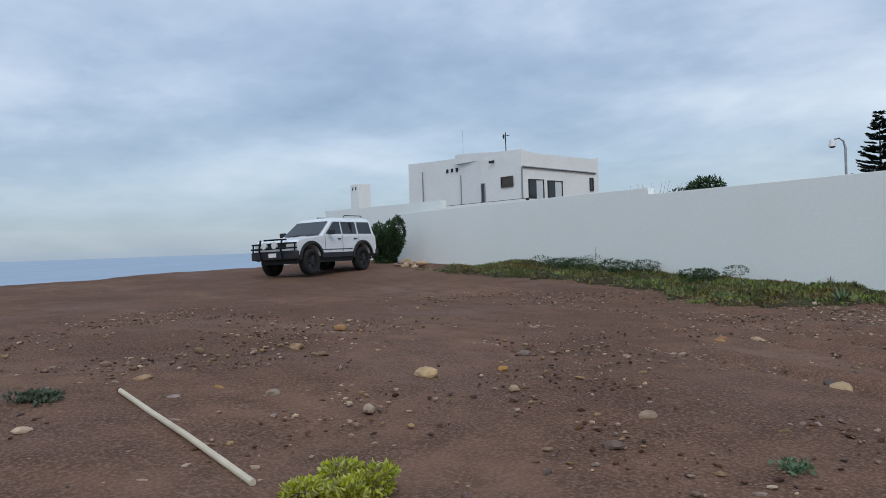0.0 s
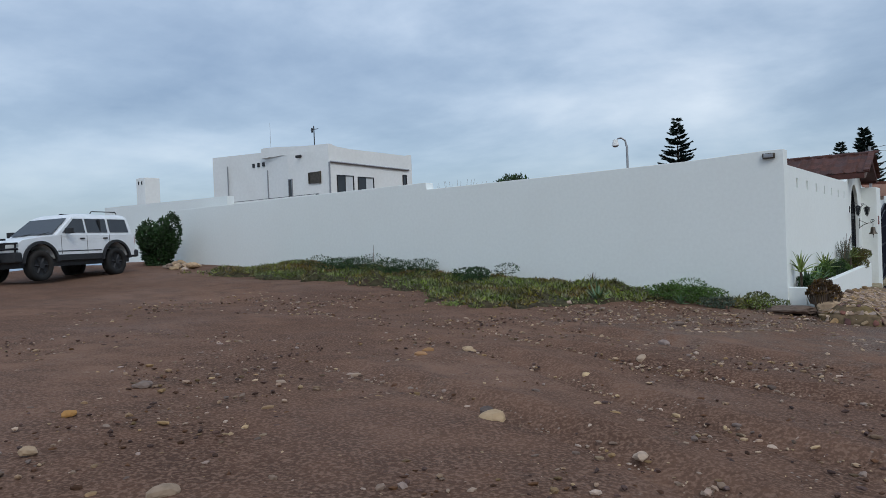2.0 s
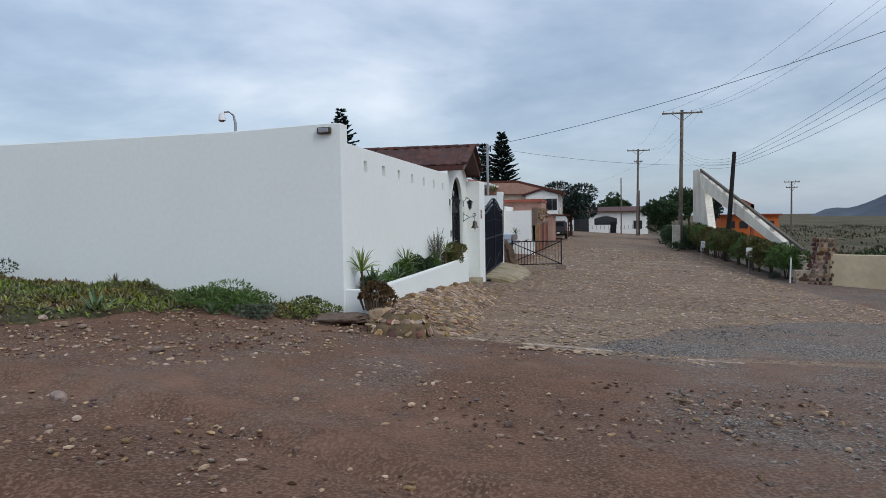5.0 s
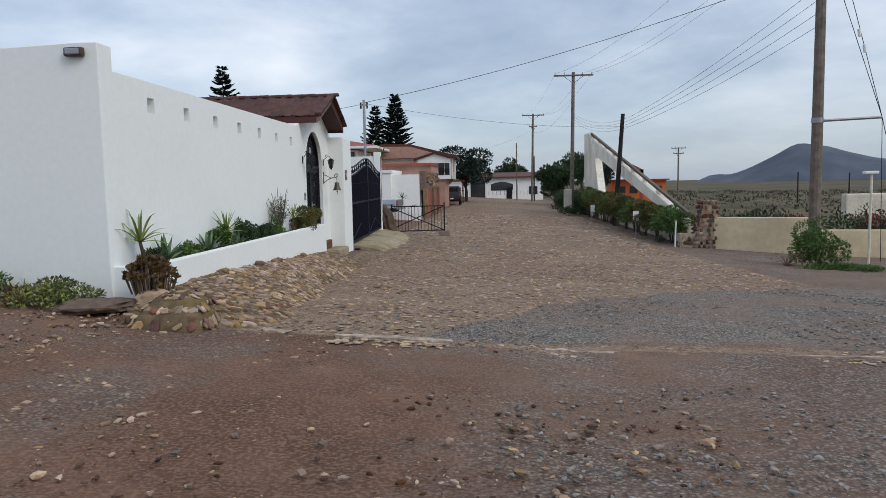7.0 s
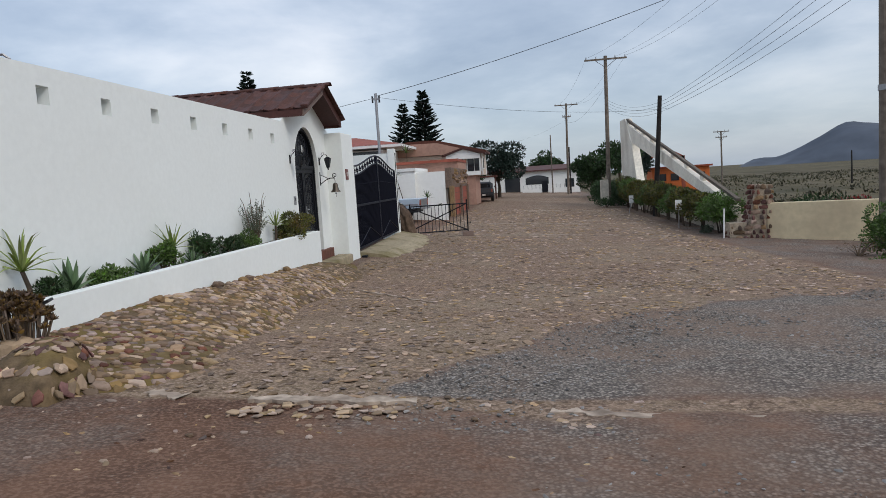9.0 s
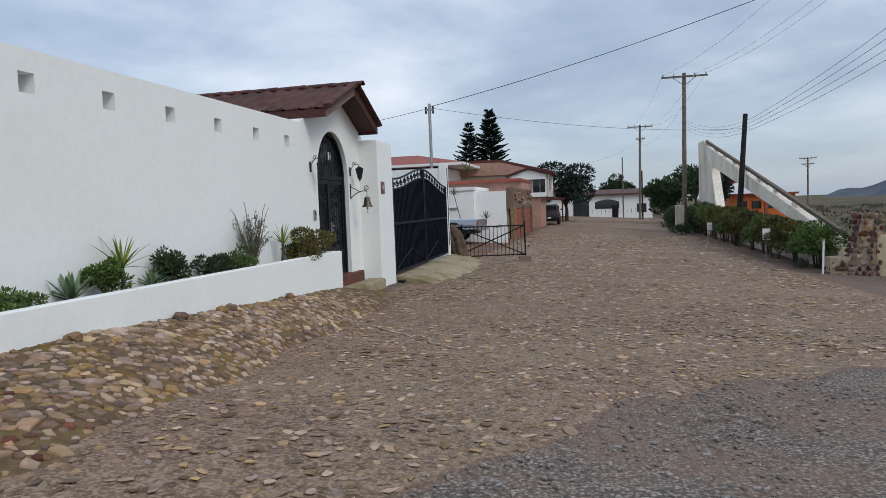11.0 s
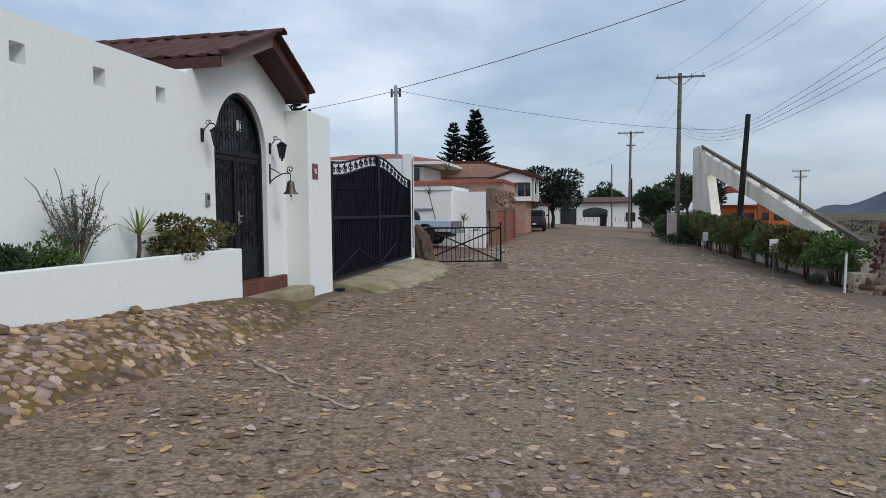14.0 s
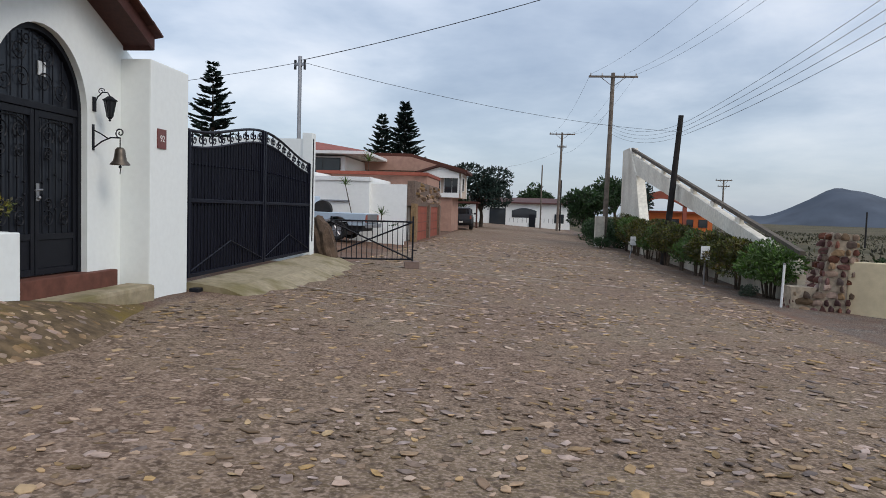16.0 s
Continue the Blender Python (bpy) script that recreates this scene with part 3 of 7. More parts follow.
# half round tiles that cap the right rake
for s, (ye, ze) in ((1, (EYR, EZR)), (-1, (EYL, EZL))):
    sl = Vector((0, ye - RIDGE_Y, ze - RIDGE_Z))
    for k in range(8):
        bm = bmesh.new()
        box(bm, -0.10, 0.06, 0, sl.length / 8 * 1.08, 0, 0.05, bevel=0.02)
        a = math.degrees(math.atan2(sl.z, sl.y))
        ob = part("rake_tile", bm, M_TILE, roof)
        ob.matrix_basis = pose(EX, RIDGE_Y + sl.y * k / 8, RIDGE_Z + 0.05 + sl.z * k / 8, a if s > 0 else -180 + a, 0, 0) if s > 0 else pose(EX, RIDGE_Y + sl.y * k / 8, RIDGE_Z + 0.05 + sl.z * k / 8, 180 - a, 0, 180)


# ---- arched iron door ----
def scroll(cx, cz, r, turns=1.4, start=0.0, hand=1, n=22):
    """Points of a spiral in the door's plane (y, z)."""
    out = []
    for i in range(n + 1):
        f = i / n
        a = start + hand * turns * 2 * math.pi * f
        rr = r * (1 - 0.82 * f)
        out.append((cx + rr * math.cos(a), cz + rr * math.sin(a)))
    return out


DX = WB - 0.14
M_DOORGLASS = material("smoky door glass", color=(0.018, 0.021, 0.028), rough=0.25, grain=4, amount=0.1, stain=2, stain_amount=0.1)
door = thing("arched_door", "closed black wrought iron arched double door with scrollwork", "door", pose(0, 0, 0))
bm = bmesh.new()
arch_pts = [(DX + 0.02, y, z) for y, z in arch]
inn = [(DY + (y - DY) * 0.93, DS + (z - DS) * 0.93 if z > DS else z) for y, z in arch]
quad_wall(bm, inn, arch, DX - 0.05, DX + 0.06)
part("door_frame", bm, M_IRON, door)
# backing panel of the arch and of both leaves
bm = bmesh.new()
prism(bm, [(y, z) for y, z in inn if z >= DS - 0.001], 0, DX - 0.03, DX - 0.01)
fan = part("transom", bm, M_DOORGLASS, door, "arched transom panel")
bm = bmesh.new()
for k in range(9):
    y = DY - DR * 0.85 + 2 * DR * 0.85 * k / 8
    h = 0.86 * math.sqrt(max(0.02, 1 - ((y - DY) / (DR * 0.93)) ** 2))
    tube(bm, [(DX + 0.012, y, DS + 0.06), (DX + 0.012, y, DS + h * 0.94)], 0.008, 5)
part("bar", bm, M_IRON, fan)
bm = bmesh.new()
for s in (-1, 1):
    for cy, cz, r, h, st in ((0.18, 0.28, 0.13, 1, 0), (0.45, 0.22, 0.14, -1, 1.5), (0.24, 0.58, 0.12, 1, 3), (0.12, 0.72, 0.07, -1, 0)):
        tube(bm, [(DX + 0.025, DY + s * (y), DS + z) for y, z in scroll(cy, cz, r, 1.5, st, h)], 0.008, 4)
part("scrollwork", bm, M_IRON, fan)
bm = bx(DX - 0.02, DX + 0.05, DY - DR * 0.93, DY + DR * 0.93, DS - 0.03, DS + 0.05, bevel=0.006)
part("rail", bm, M_IRON, door)
part("lamp_glass", bx(DX + 0.0, DX + 0.012, DY + 0.10, DY + 0.22, DS + 0.36, DS + 0.52), M_LAMP, door, "small bright pane in the transom")
for s in (-1, 1):
    y0d, y1d = (DY - DR * 0.93, DY - 0.008) if s < 0 else (DY + 0.008, DY + DR * 0.93)
    leaf = part("door_leaf", bx(DX - 0.02, DX + 0.0, y0d, y1d, DB + 0.02, DS - 0.035), M_DOORGLASS, door)
    bm = bmesh.new()
    for a, b, c, d in ((y0d, y0d + 0.06, DB + 0.02, DS - 0.035), (y1d - 0.06, y1d, DB + 0.02, DS - 0.035)):
        box(bm, DX, DX + 0.035, a, b, c, d, bevel=0.004)
    for c, d in ((DB + 0.02, DB + 0.09), (DB + 0.42, DB + 0.49), (DS - 0.115, DS - 0.035)):
        box(bm, DX + 0.001, DX + 0.034, y0d + 0.061, y1d - 0.061, c, d, bevel=0.004)
    part("leaf_frame", bm, M_IRON, leaf)
    part("kick_panel", bx(DX + 0.001, DX + 0.018, y0d + 0.061, y1d - 0.061, DB + 0.091, DB + 0.419, bevel=0.006), M_IRON, leaf)
    cy = (y0d + y1d) / 2
    for k in range(5):
        y = cy + (k - 2) * 0.115
        bm = tube(bmesh.new(), [(DX + 0.02, y, DB + 0.49), (DX + 0.02, y, DS - 0.12)], 0.008, 5)
        for zc in (0.15 + 0.08 * abs(k - 2), 0.55 - 0.05 * abs(k - 2)):
            bmesh.ops.create_icosphere(bm, subdivisions=1, radius=0.02, matrix=Matrix.Translation((DX + 0.02, y, zc)))
        part("bar", bm, M_IRON, leaf)
    bm = bmesh.new()
    for ss in (-1, 1):
        for zc, r, h in ((DB + 0.66, 0.10, 1), (DB + 0.84, 0.07, -1), (DS - 0.30, 0.11, -1), (DS - 0.52, 0.08, 1)):
            tube(bm, [(DX + 0.03, cy + ss * y, z) for y, z in scroll(0.15, zc, r, 1.5, 1.0 if h > 0 else 4.0, h)], 0.009, 4)
    tube(bm, [(DX + 0.03, cy + 0.28 * math.cos(a), DS - 0.28 + 0.14 * math.sin(a)) for a in [math.pi * i / 14 for i in range(15)]], 0.01, 4)
    part("scrollwork", bm, M_IRON, leaf)
bm = bmesh.new()
box(bm, DX + 0.035, DX + 0.045, DY + 0.015, DY + 0.065, 0.24, 0.44, bevel=0.004)
tube(bm, [(DX + 0.045, DY + 0.04, 0.37), (DX + 0.10, DY + 0.04, 0.37)], 0.012, 8)
tube(bm, [(DX + 0.10, DY + 0.04, 0.37), (DX + 0.10, DY - 0.08, 0.36)], 0.011, 8)
bmesh.ops.create_uvsphere(bm, u_segments=10, v_segments=8, radius=0.022, matrix=Matrix.Translation((DX + 0.06, DY + 0.04, 0.28)))
part("handle", bm, M_STEEL, door, "chrome lever handle")

M_THRESH = material("red brown cement", color=(0.15, 0.06, 0.042), rough=0.7, grain=8, amount=0.15, stain=3, stain_amount=0.2, bump=0.1)
tagged(part("threshold", bx(WB - 0.25, -2.35, 24.73, 27.05, -0.86, -0.621, bevel=0.012), M_THRESH, None), "red brown painted threshold step below the arched door", "step", kind="structure")
tagged(part("door_step", bx(-2.349, -1.93, 24.73, 27.24, -1.35, -0.82, bevel=0.05), M_RAMP, None), "worn cement step in front of the threshold", "step", kind="structure")

# ---- pillar ----
pillar = part("pillar", bx(-2.62, -2.02, 27.25, 28.31, -1.6, 2.15, bevel=0.02), M_PLASTER, None)
tagged(pillar, "thick white plastered gate pillar", "pillar", kind="structure")
M_GLAZE = material("dark red glaze", color=(0.17, 0.055, 0.048), rough=0.35, grain=14, amount=0.12, stain_amount=0.1)
sign = thing("number_tile", "small red brown glazed house number tile on the pillar", "sign", pose(-2.02, 27.525, 1.128))
part("tile_plate", bx(0.0, 0.018, -0.115, 0.115, -0.133, 0.133, bevel=0.006), M_GLAZE, sign)
num = bpy.data.curves.new("figures", "FONT")
num.body, num.size, num.extrude, num.align_x, num.align_y = "92", 0.125, 0.002, "CENTER", "CENTER"
num.materials.append(M_WHITE)
fig = new("figures", num)
fig.parent = sign
fig.matrix_basis = pose(0.0205, 0, 0, 90, 0, 90)
fig["label"] = "white painted figures"
inter = thing("intercom", "small grey intercom box on the white wall", "intercom", pose(WB, 24.70, 0.60))
part("body", bx(0, 0.03, -0.045, 0.045, -0.09, 0.09, bevel=0.008), M_STEEL, inter)
part("speaker", bx(0.03, 0.034, -0.03, 0.03, 0.0, 0.06), M_TRIM, inter, "black speaker panel")


# ---- wall lanterns and the bell ----
def wall_lantern(y, z):
    lan = thing("wall_lantern", "black iron wall lantern with scroll arm and glass cage", "lantern", pose(WB, y, z), "lanterns beside the door")
    part("backplate", bx(0, 0.02, -0.05, 0.05, -0.14, 0.12, bevel=0.012), M_IRON, lan)
    bm = bmesh.new()
    tube(bm, [(0.02, 0, 0.0), (0.07, 0, 0.12), (0.15, 0, 0.20), (0.24, 0, 0.20), (0.28, 0, 0.13)], 0.011, 6)
    tube(bm, [(0.13 + x, 0, 0.22 + zz) for x, zz in scroll(0, 0, 0.06, 1.4, 0.0, 1)], 0.008, 5)
    part("arm", bm, M_IRON, lan)
    bm = bmesh.new()
    for r0, r1, a, b in ((0.035, 0.11, 0.13, 0.07), (0.12, 0.12, 0.07, 0.05), (0.02, 0.05, -0.27, -0.23)):
        bmesh.ops.create_cone(bm, cap_ends=True, segments=8, radius1=r1 if a > b else r0, radius2=r0 if a > b else r1, depth=abs(a - b), matrix=Matrix.Translation((0.28, 0, (a + b) / 2)))
    for k in range(6):
        a = 2 * math.pi * k / 6
        tube(bm, [(0.28 + 0.105 * math.cos(a), 0.105 * math.sin(a), 0.05), (0.28 + 0.05 * math.cos(a), 0.05 * math.sin(a), -0.23)], 0.009, 4)
    part("cage", bm, M_IRON, lan)
    bm = bmesh.new()
    bmesh.ops.create_cone(bm, cap_ends=True, segments=6, radius1=0.042, radius2=0.095, depth=0.27, matrix=Matrix.Translation((0.28, 0, -0.09)))
    part("glass", bm, M_WINDOW, lan, "smoky lantern glass")
    bm = bmesh.new()
    bmesh.ops.create_uvsphere(bm, u_segments=8, v_segments=6, radius=0.022, matrix=Matrix.Translation((0.28, 0, -0.29)))
    part("finial", bm, M_IRON, lan)
    return lan


for q in (wall_lantern(24.62, 1.47), wall_lantern(26.66, 1.467)):
    q.scale = (0.76, 0.72, 0.70)

bell = thing("door_bell", "dull bronze hanging bell on a black scroll bracket", "bell", pose(WB, 26.64, 0.80))
bm = bmesh.new()
box(bm, 0, 0.012, -0.02, 0.02, 0.09, 0.41)
tube(bm, [(0.01, 0, 0.12), (0.12, 0, 0.20), (0.24, 0, 0.25), (0.36, 0, 0.25)], 0.010, 5)
tube(bm, [(0.36 + x, 0, 0.31 + zz) for x, zz in scroll(0, 0, 0.065, 1.4, -1.57, -1)], 0.009, 5)
tube(bm, [(0.01, 0, 0.34), (0.10, 0, 0.30), (0.20, 0, 0.24)], 0.008, 5)
part("bracket", bm, M_IRON, bell)
bm = bmesh.new()
prof = [(0.0, 0.13), (0.035, 0.13), (0.06, 0.10), (0.068, 0.03), (0.08, -0.03), (0.115, -0.07), (0.12, -0.085), (0.0, -0.08)]
rings = [[bm.verts.new((0.36 + r * math.cos(2 * math.pi * k / 16), r * math.sin(2 * math.pi * k / 16), z)) for k in range(16)] for r, z in prof[1:-1]]
for q, s in zip(rings, rings[1:]):
    for k in range(16):
        bm.faces.new((q[k], q[(k + 1) % 16], s[(k + 1) % 16], s[k]))
bm.faces.new(rings[0][::-1])
part("bell_body", bm, M_BRONZE, bell, "dull bronze bell", smooth=True)
bm = tube(bmesh.new(), [(0.36, 0, 0.25), (0.36, 0, 0.12)], 0.007, 5)
part("hanger", bm, M_IRON, bell)
bm = tube(bmesh.new(), [(0.36, 0, 0.05), (0.365, 0.005, -0.12), (0.36, 0.0, -0.20)], 0.006, 5)
bmesh.ops.create_uvsphere(bm, u_segments=8, v_segments=6, radius=0.02, matrix=Matrix.Translation((0.362, 0, -0.11)))
part("clapper", bm, M_IRON, bell)

# ---- planter ----
bm = bmesh.new()
def sloped_box(bm, x0, x1, ya, yb, z0, za, zb):
    return prism(bm, [(ya, z0), (yb, z0), (yb, zb), (ya, za)], 0, x0, x1)
sloped_box(bm, -2.08, -1.95, 16.02, 24.72, -1.2, -0.05, -0.065)
planter = part("planter_wall", bm, M_PLASTER, None)
tagged(bevelled(planter, 0.012), "low white plastered planter wall", "planter", kind="structure")
tagged(bevelled(part("planter_wall", bx(-2.46, -2.081, 15.99, 16.14, -0.9, -0.048), M_PLASTER, None), 0.012), "low white plastered planter wall end", "planter", kind="structure")
tagged(part("planter_wall", bx(WB + 0.001, -2.081, 24.60, 24.72, -1.2, -0.061), M_PLASTER, None), "low white plastered planter wall end", "planter", kind="structure")
M_SOIL = material("planter soil", color=(0.06, 0.042, 0.03), rough=0.95, grain=30, amount=0.3, bump=0.8)
tagged(part("planter_soil", sloped_box(bmesh.new(), WB + 0.001, -2.081, 16.141, 24.599, -0.6, -0.10, -0.12), M_SOIL, None), "dark soil in the planter", "soil", kind="structure")

# solar spotlight on the planter's corner
spot = thing("solar_spotlight", "black solar garden spotlight leaning beside the planter", "spotlight", pose(-1.80, 15.93, -0.24))
part("stake", tube(bmesh.new(), [(0, 0, -0.16), (0, 0, 0.10)], 0.016, 8), M_TRIM, spot)
part("panel", bx(-0.13, 0.13, -0.07, 0.07, 0, 0.025, bevel=0.006, m=pose(0.02, 0, 0.16, 0, -28, 20)), M_TRIM, spot, "black solar panel")
part("head", bx(-0.02, 0.09, -0.05, 0.05, 0, 0.05, bevel=0.012, m=pose(0.03, 0, 0.09, 0, -28, 20)), M_TRIM, spot)

tagged(part("gate_stop", bx(-2.0, -1.86, 28.33, 28.6, -1.12, -1.0, bevel=0.015), M_IRON, None), "small black gate stop at the pillar foot", "gate stop")

# ---- driveway gate ----
GA, GB = Vector((-2.10, 28.33, 0)), Vector((-2.36, 35.38, 0))
gl = (GB - GA).length
gate = thing("driveway_gate", "closed tall navy black iron double gate with scroll top", "gate",
             Matrix.Translation(GA) @ Matrix.Rotation(math.atan2((GB - GA).y, (GB - GA).x), 4, "Z"))
# local x runs along the gate, local y to the yard, z up
def gate_top(x):
    f = x / gl
    return 1.36 + 0.36 * float(smoothstep(0.02, 0.50, f)) - 0.30 * float(smoothstep(0.50, 0.97, f)) if f < 0.5 else 1.72 - 0.40 * float(smoothstep(0.52, 1.0, f))
ZB = -0.86
for i, (a, b) in enumerate(((0.06, gl / 2 - 0.02), (gl / 2 + 0.02, gl - 0.06))):
    n = 24
    xs_ = [a + (b - a) * k / n for k in range(n + 1)]
    leaf = part("gate_leaf", prism(bmesh.new(), [(a, ZB), (b, ZB)] + [(x, gate_top(x) - 0.24) for x in xs_[::-1]], 1, 0.0, 0.012), M_NAVY, gate, "navy black sheet backed leaf")
    bm = bmesh.new()
    tube(bm, [(x, -0.02, gate_top(x)) for x in xs_], 0.026, 6)
    tube(bm, [(x, -0.02, gate_top(x) - 0.24) for x in xs_], 0.022, 6)
    part("top_rail", bm, M_NAVY, leaf)
    bm = bmesh.new()
    box(bm, a, a + 0.07, -0.06, 0.0, ZB, gate_top(a), bevel=0.006)
    box(bm, b - 0.07, b, -0.06, 0.0, ZB, gate_top(b), bevel=0.006)
    for z in (ZB, 0.28):
        box(bm, a, b, -0.055, -0.001, z, z + 0.06, bevel=0.006)
    part("leaf_frame", bm, M_NAVY, leaf)
    nb = 26
    for k in range(1, nb):
        x = a + (b - a) * k / nb
        bm = tube(bmesh.new(), [(x, -0.03, ZB + 0.05), (x, -0.03, gate_top(x) - 0.24)], 0.013, 4)
        for z in (0.0, 0.62):
            bmesh.ops.create_icosphere(bm, subdivisions=1, radius=0.024, matrix=Matrix.Translation((x, -0.03, z + 0.18 * gate_top(x))))
        part("bar", bm, M_NAVY, leaf)
    ns = 9
    for k in range(ns):
        bm = bmesh.new()
        x = a + (b - a) * (k + 0.5) / ns
        zc = gate_top(x) - 0.12
        for s in (-1, 1):
            tube(bm, [(x + s * y, -0.02, zc + z) for y, z in scroll(0.085, 0, 0.085, 1.2, 2.2 if s > 0 else 2.2, 1, 12)], 0.011, 4)
        tube(bm, [(x, -0.02, zc - 0.11), (x, -0.02, zc + 0.11)], 0.010, 4)
        part("scroll", bm, M_NAVY, leaf)
    bm = tube(bmesh.new(), [(a + 0.1, -0.05, ZB + 0.1), ((a + b) / 2, -0.05, ZB + 0.5), (b - 0.1, -0.05, ZB + 0.1)], 0.012, 4)
    part("chevron", bm, M_NAVY, leaf)

tagged(part("gate_post", bx(-2.56, -2.30, 35.42, 35.72, -1.5, 2.10, bevel=0.02), M_PLASTER, None), "tall white gate post", "post", kind="structure")
tagged(part("gate_post_strip", bx(-2.30, -2.285, 35.47, 35.53, -0.6, 1.95), M_IRON, None), "black strip on the gate post", "post", kind="structure")
tagged(part("wall_yard", bx(-8.0, -2.56, 35.45, 35.70, -1.5, 1.95), M_PLASTER, None), "white plastered yard wall beside the gate", "wall", kind="structure")

# mossy cement apron before the gate
bm = bmesh.new()
rows = []
for k in range(15):
    f = k / 14
    y = 28.5 + f * 7.9
    xg = -2.08 - 0.28 * f
    w = 0.95 + 0.35 * math.sin(f * 3.1)
    rows.append([bm.verts.new((xg - 0.05, y, -0.93)), bm.verts.new((xg + 0.1, y, -0.935)), bm.verts.new((xg + w * 0.6, y, -1.0 - 0.05 * f)), bm.verts.new((xg + w + 0.08 * math.sin(k * 2.3), y, land1(xg + w, y) - 0.02)), bm.verts.new((xg + w + 0.1, y, land1(xg + w, y) - 0.3)), bm.verts.new((xg - 0.05, y, -1.6))])
for a, b in zip(rows, rows[1:]):
    for i in range(6):
        bm.faces.new((a[i], a[(i + 1) % 6], b[(i + 1) % 6], b[i]))
bm.faces.new(rows[0]); bm.faces.new(rows[-1][::-1])
bmesh.ops.recalc_face_normals(bm, faces=bm.faces)
tagged(part("gate_apron", bm, M_RAMP, None), "mossy sloping cement apron in front of the gate", "ramp", kind="structure")


# ---- white house behind the wall ----
house = thing("white_house", "two storey white plastered house with flat roof", "house", pose(0, 0, 0))
HX0, HX1, HY0, HY1 = -36.8, -26.3, 27.40, 34.14
HS = -31.75
bm = bmesh.new()
prism(bm, [(HS, HY0 + 0.25), (HX1 - 3.2, HY0 - 0.02), (HX1 - 1.6, HY0 - 0.03), (HX1, HY0), (HX1, HY1), (HS, HY1)], 2, -1, 6.02)
part("wall", bm, M_HOUSE, house)
bm = prism(bmesh.new(), [(HX0, -1), (HS - 0.003, -1), (HS - 0.003, 6.40), (HX0, 6.58)], 1, HY0 + 0.3, HY1 - 1)
part("wall", bm, M_HOUSE, house)
bm = prism(bmesh.new(), [(HY0 + 0.3, 6.02), (HY1, 6.02), (HY1, 6.12), (HY1 - 0.3, 6.10), (HY1 - 0.6, 6.05), (HY0 + 1.6, 6.09), (HY0 + 0.7, 6.14), (HY0 + 0.3, 6.22)], 0, HX1 - 0.3, HX1 - 0.003)
part("parapet", bm, M_HOUSE, house)
bm = prism(bmesh.new(), [(HS, 6.02), (HX1 - 0.003, 6.02), (HX1 - 0.003, 6.26), (HX1 - 0.25, 6.27), (HX1 - 1.2, 6.30), (HX1 - 2.4, 6.38), (HX1 - 3.4, 6.47), (HX1 - 4.4, 6.54), (HS + 0.25, 6.58), (HS, 6.55)], 1, HY0 + 0.003, HY0 + 0.3)
part("parapet", bm, M_HOUSE, house)
def window(parent, name, face, a0, a1, z0, z1, at, panes=2, frame_mat=None, sill=False, curtain=False, pane_mat=None):
    """A framed window on a wall that faces +x ('x') or -y ('y'): frame, panes with depth."""
    fm = frame_mat or M_TRIM
    def mk(a, b, c, d, o0, o1, bevel=0.0):
        return bx(at + o0, at + o1, a, b, c, d, bevel=bevel) if face == "x" else bx(a, b, at - o1, at - o0, c, d, bevel=bevel)
    win = part(name, mk(a0, a1, z0, z1, 0.0, 0.012), fm, parent)
    f = 0.045
    bm = bmesh.new()
    for q in ((a0, a1, z0, z0 + f), (a0, a1, z1 - f, z1), (a0, a0 + f, z0 + f, z1 - f), (a1 - f, a1, z0 + f, z1 - f)):
        o = mk(*q, 0.012, 0.06)
        me = bpy.data.meshes.new("tmp"); o.to_mesh(me); bm.from_mesh(me); o.free(); bpy.data.meshes.remove(me)
    part("window_frame", bm, fm, win)
    w = (a1 - a0 - 2 * f) / panes
    for k in range(panes):
        part("pane", mk(a0 + f + k * w + 0.02, a0 + f + (k + 1) * w - 0.02, z0 + f, z1 - f, 0.013, 0.025), pane_mat or (M_LAMP if (curtain and k) else M_WINDOW), win)
    return win
window(house, "window", "x", 27.93, 29.17, 3.3, 4.66, HX1, 2, curtain=True)
window(house, "window", "x", 29.50, 30.75, 3.3, 4.63, HX1, 2, curtain=True)
window(house, "window", "x", 33.26, 33.60, 4.12, 4.91, HX1, 1)
window(house, "window", "y", -27.82, -26.88, 4.28, 4.87, HY0 - 0.03, 1, M_BRONZE, pane_mat=M_BRONZE)
window(house, "window", "y", -29.46, -29.14, 3.0, 4.66, HY0 - 0.02, 1, M_STEEL)
bm = tube(bmesh.new(), [(HX1 + 0.06, HY0 + 0.05, 5.32), (HX1 + 0.06, HY1 - 0.35, 5.20)], 0.055, 6)
tube(bm, [(HX1 + 0.06, HY0 - 0.02, 5.30), (HX1 + 0.06, HY0 - 0.02, 1.0)], 0.05, 6)
part("drainpipe", bm, M_STEEL, house, "grey painted pipe")
for x in (-35.2, -31.5):
    part("drainpipe", tube(bmesh.new(), [(x, HY0 + 0.2, 5.35 if x > -33 else 5.9), (x, HY0 + 0.2, 1.0)], 0.04, 6), M_STEEL, house, "grey painted pipe")
for x in (-32.9, -32.45, -32.0):
    part("vent", bx(x, x + 0.16, HY0 + 0.24, HY0 + 0.3, 5.62, 5.84), M_TRIM, house, "small dark vent")
part("spout", tube(bmesh.new(), [(-28.4, HY0, 5.82), (-28.4, HY0 - 0.35, 5.76)], 0.08, 8), M_TRIM, house, "dark rain spout")
bm = tube(bmesh.new(), [(-28.4, HY0 + 1.0, 6.0), (-28.4, HY0 + 1.0, 7.55)], 0.03, 6)
tube(bm, [(-28.65, HY0 + 1.0, 7.35), (-28.05, HY0 + 1.0, 7.35)], 0.02, 5)
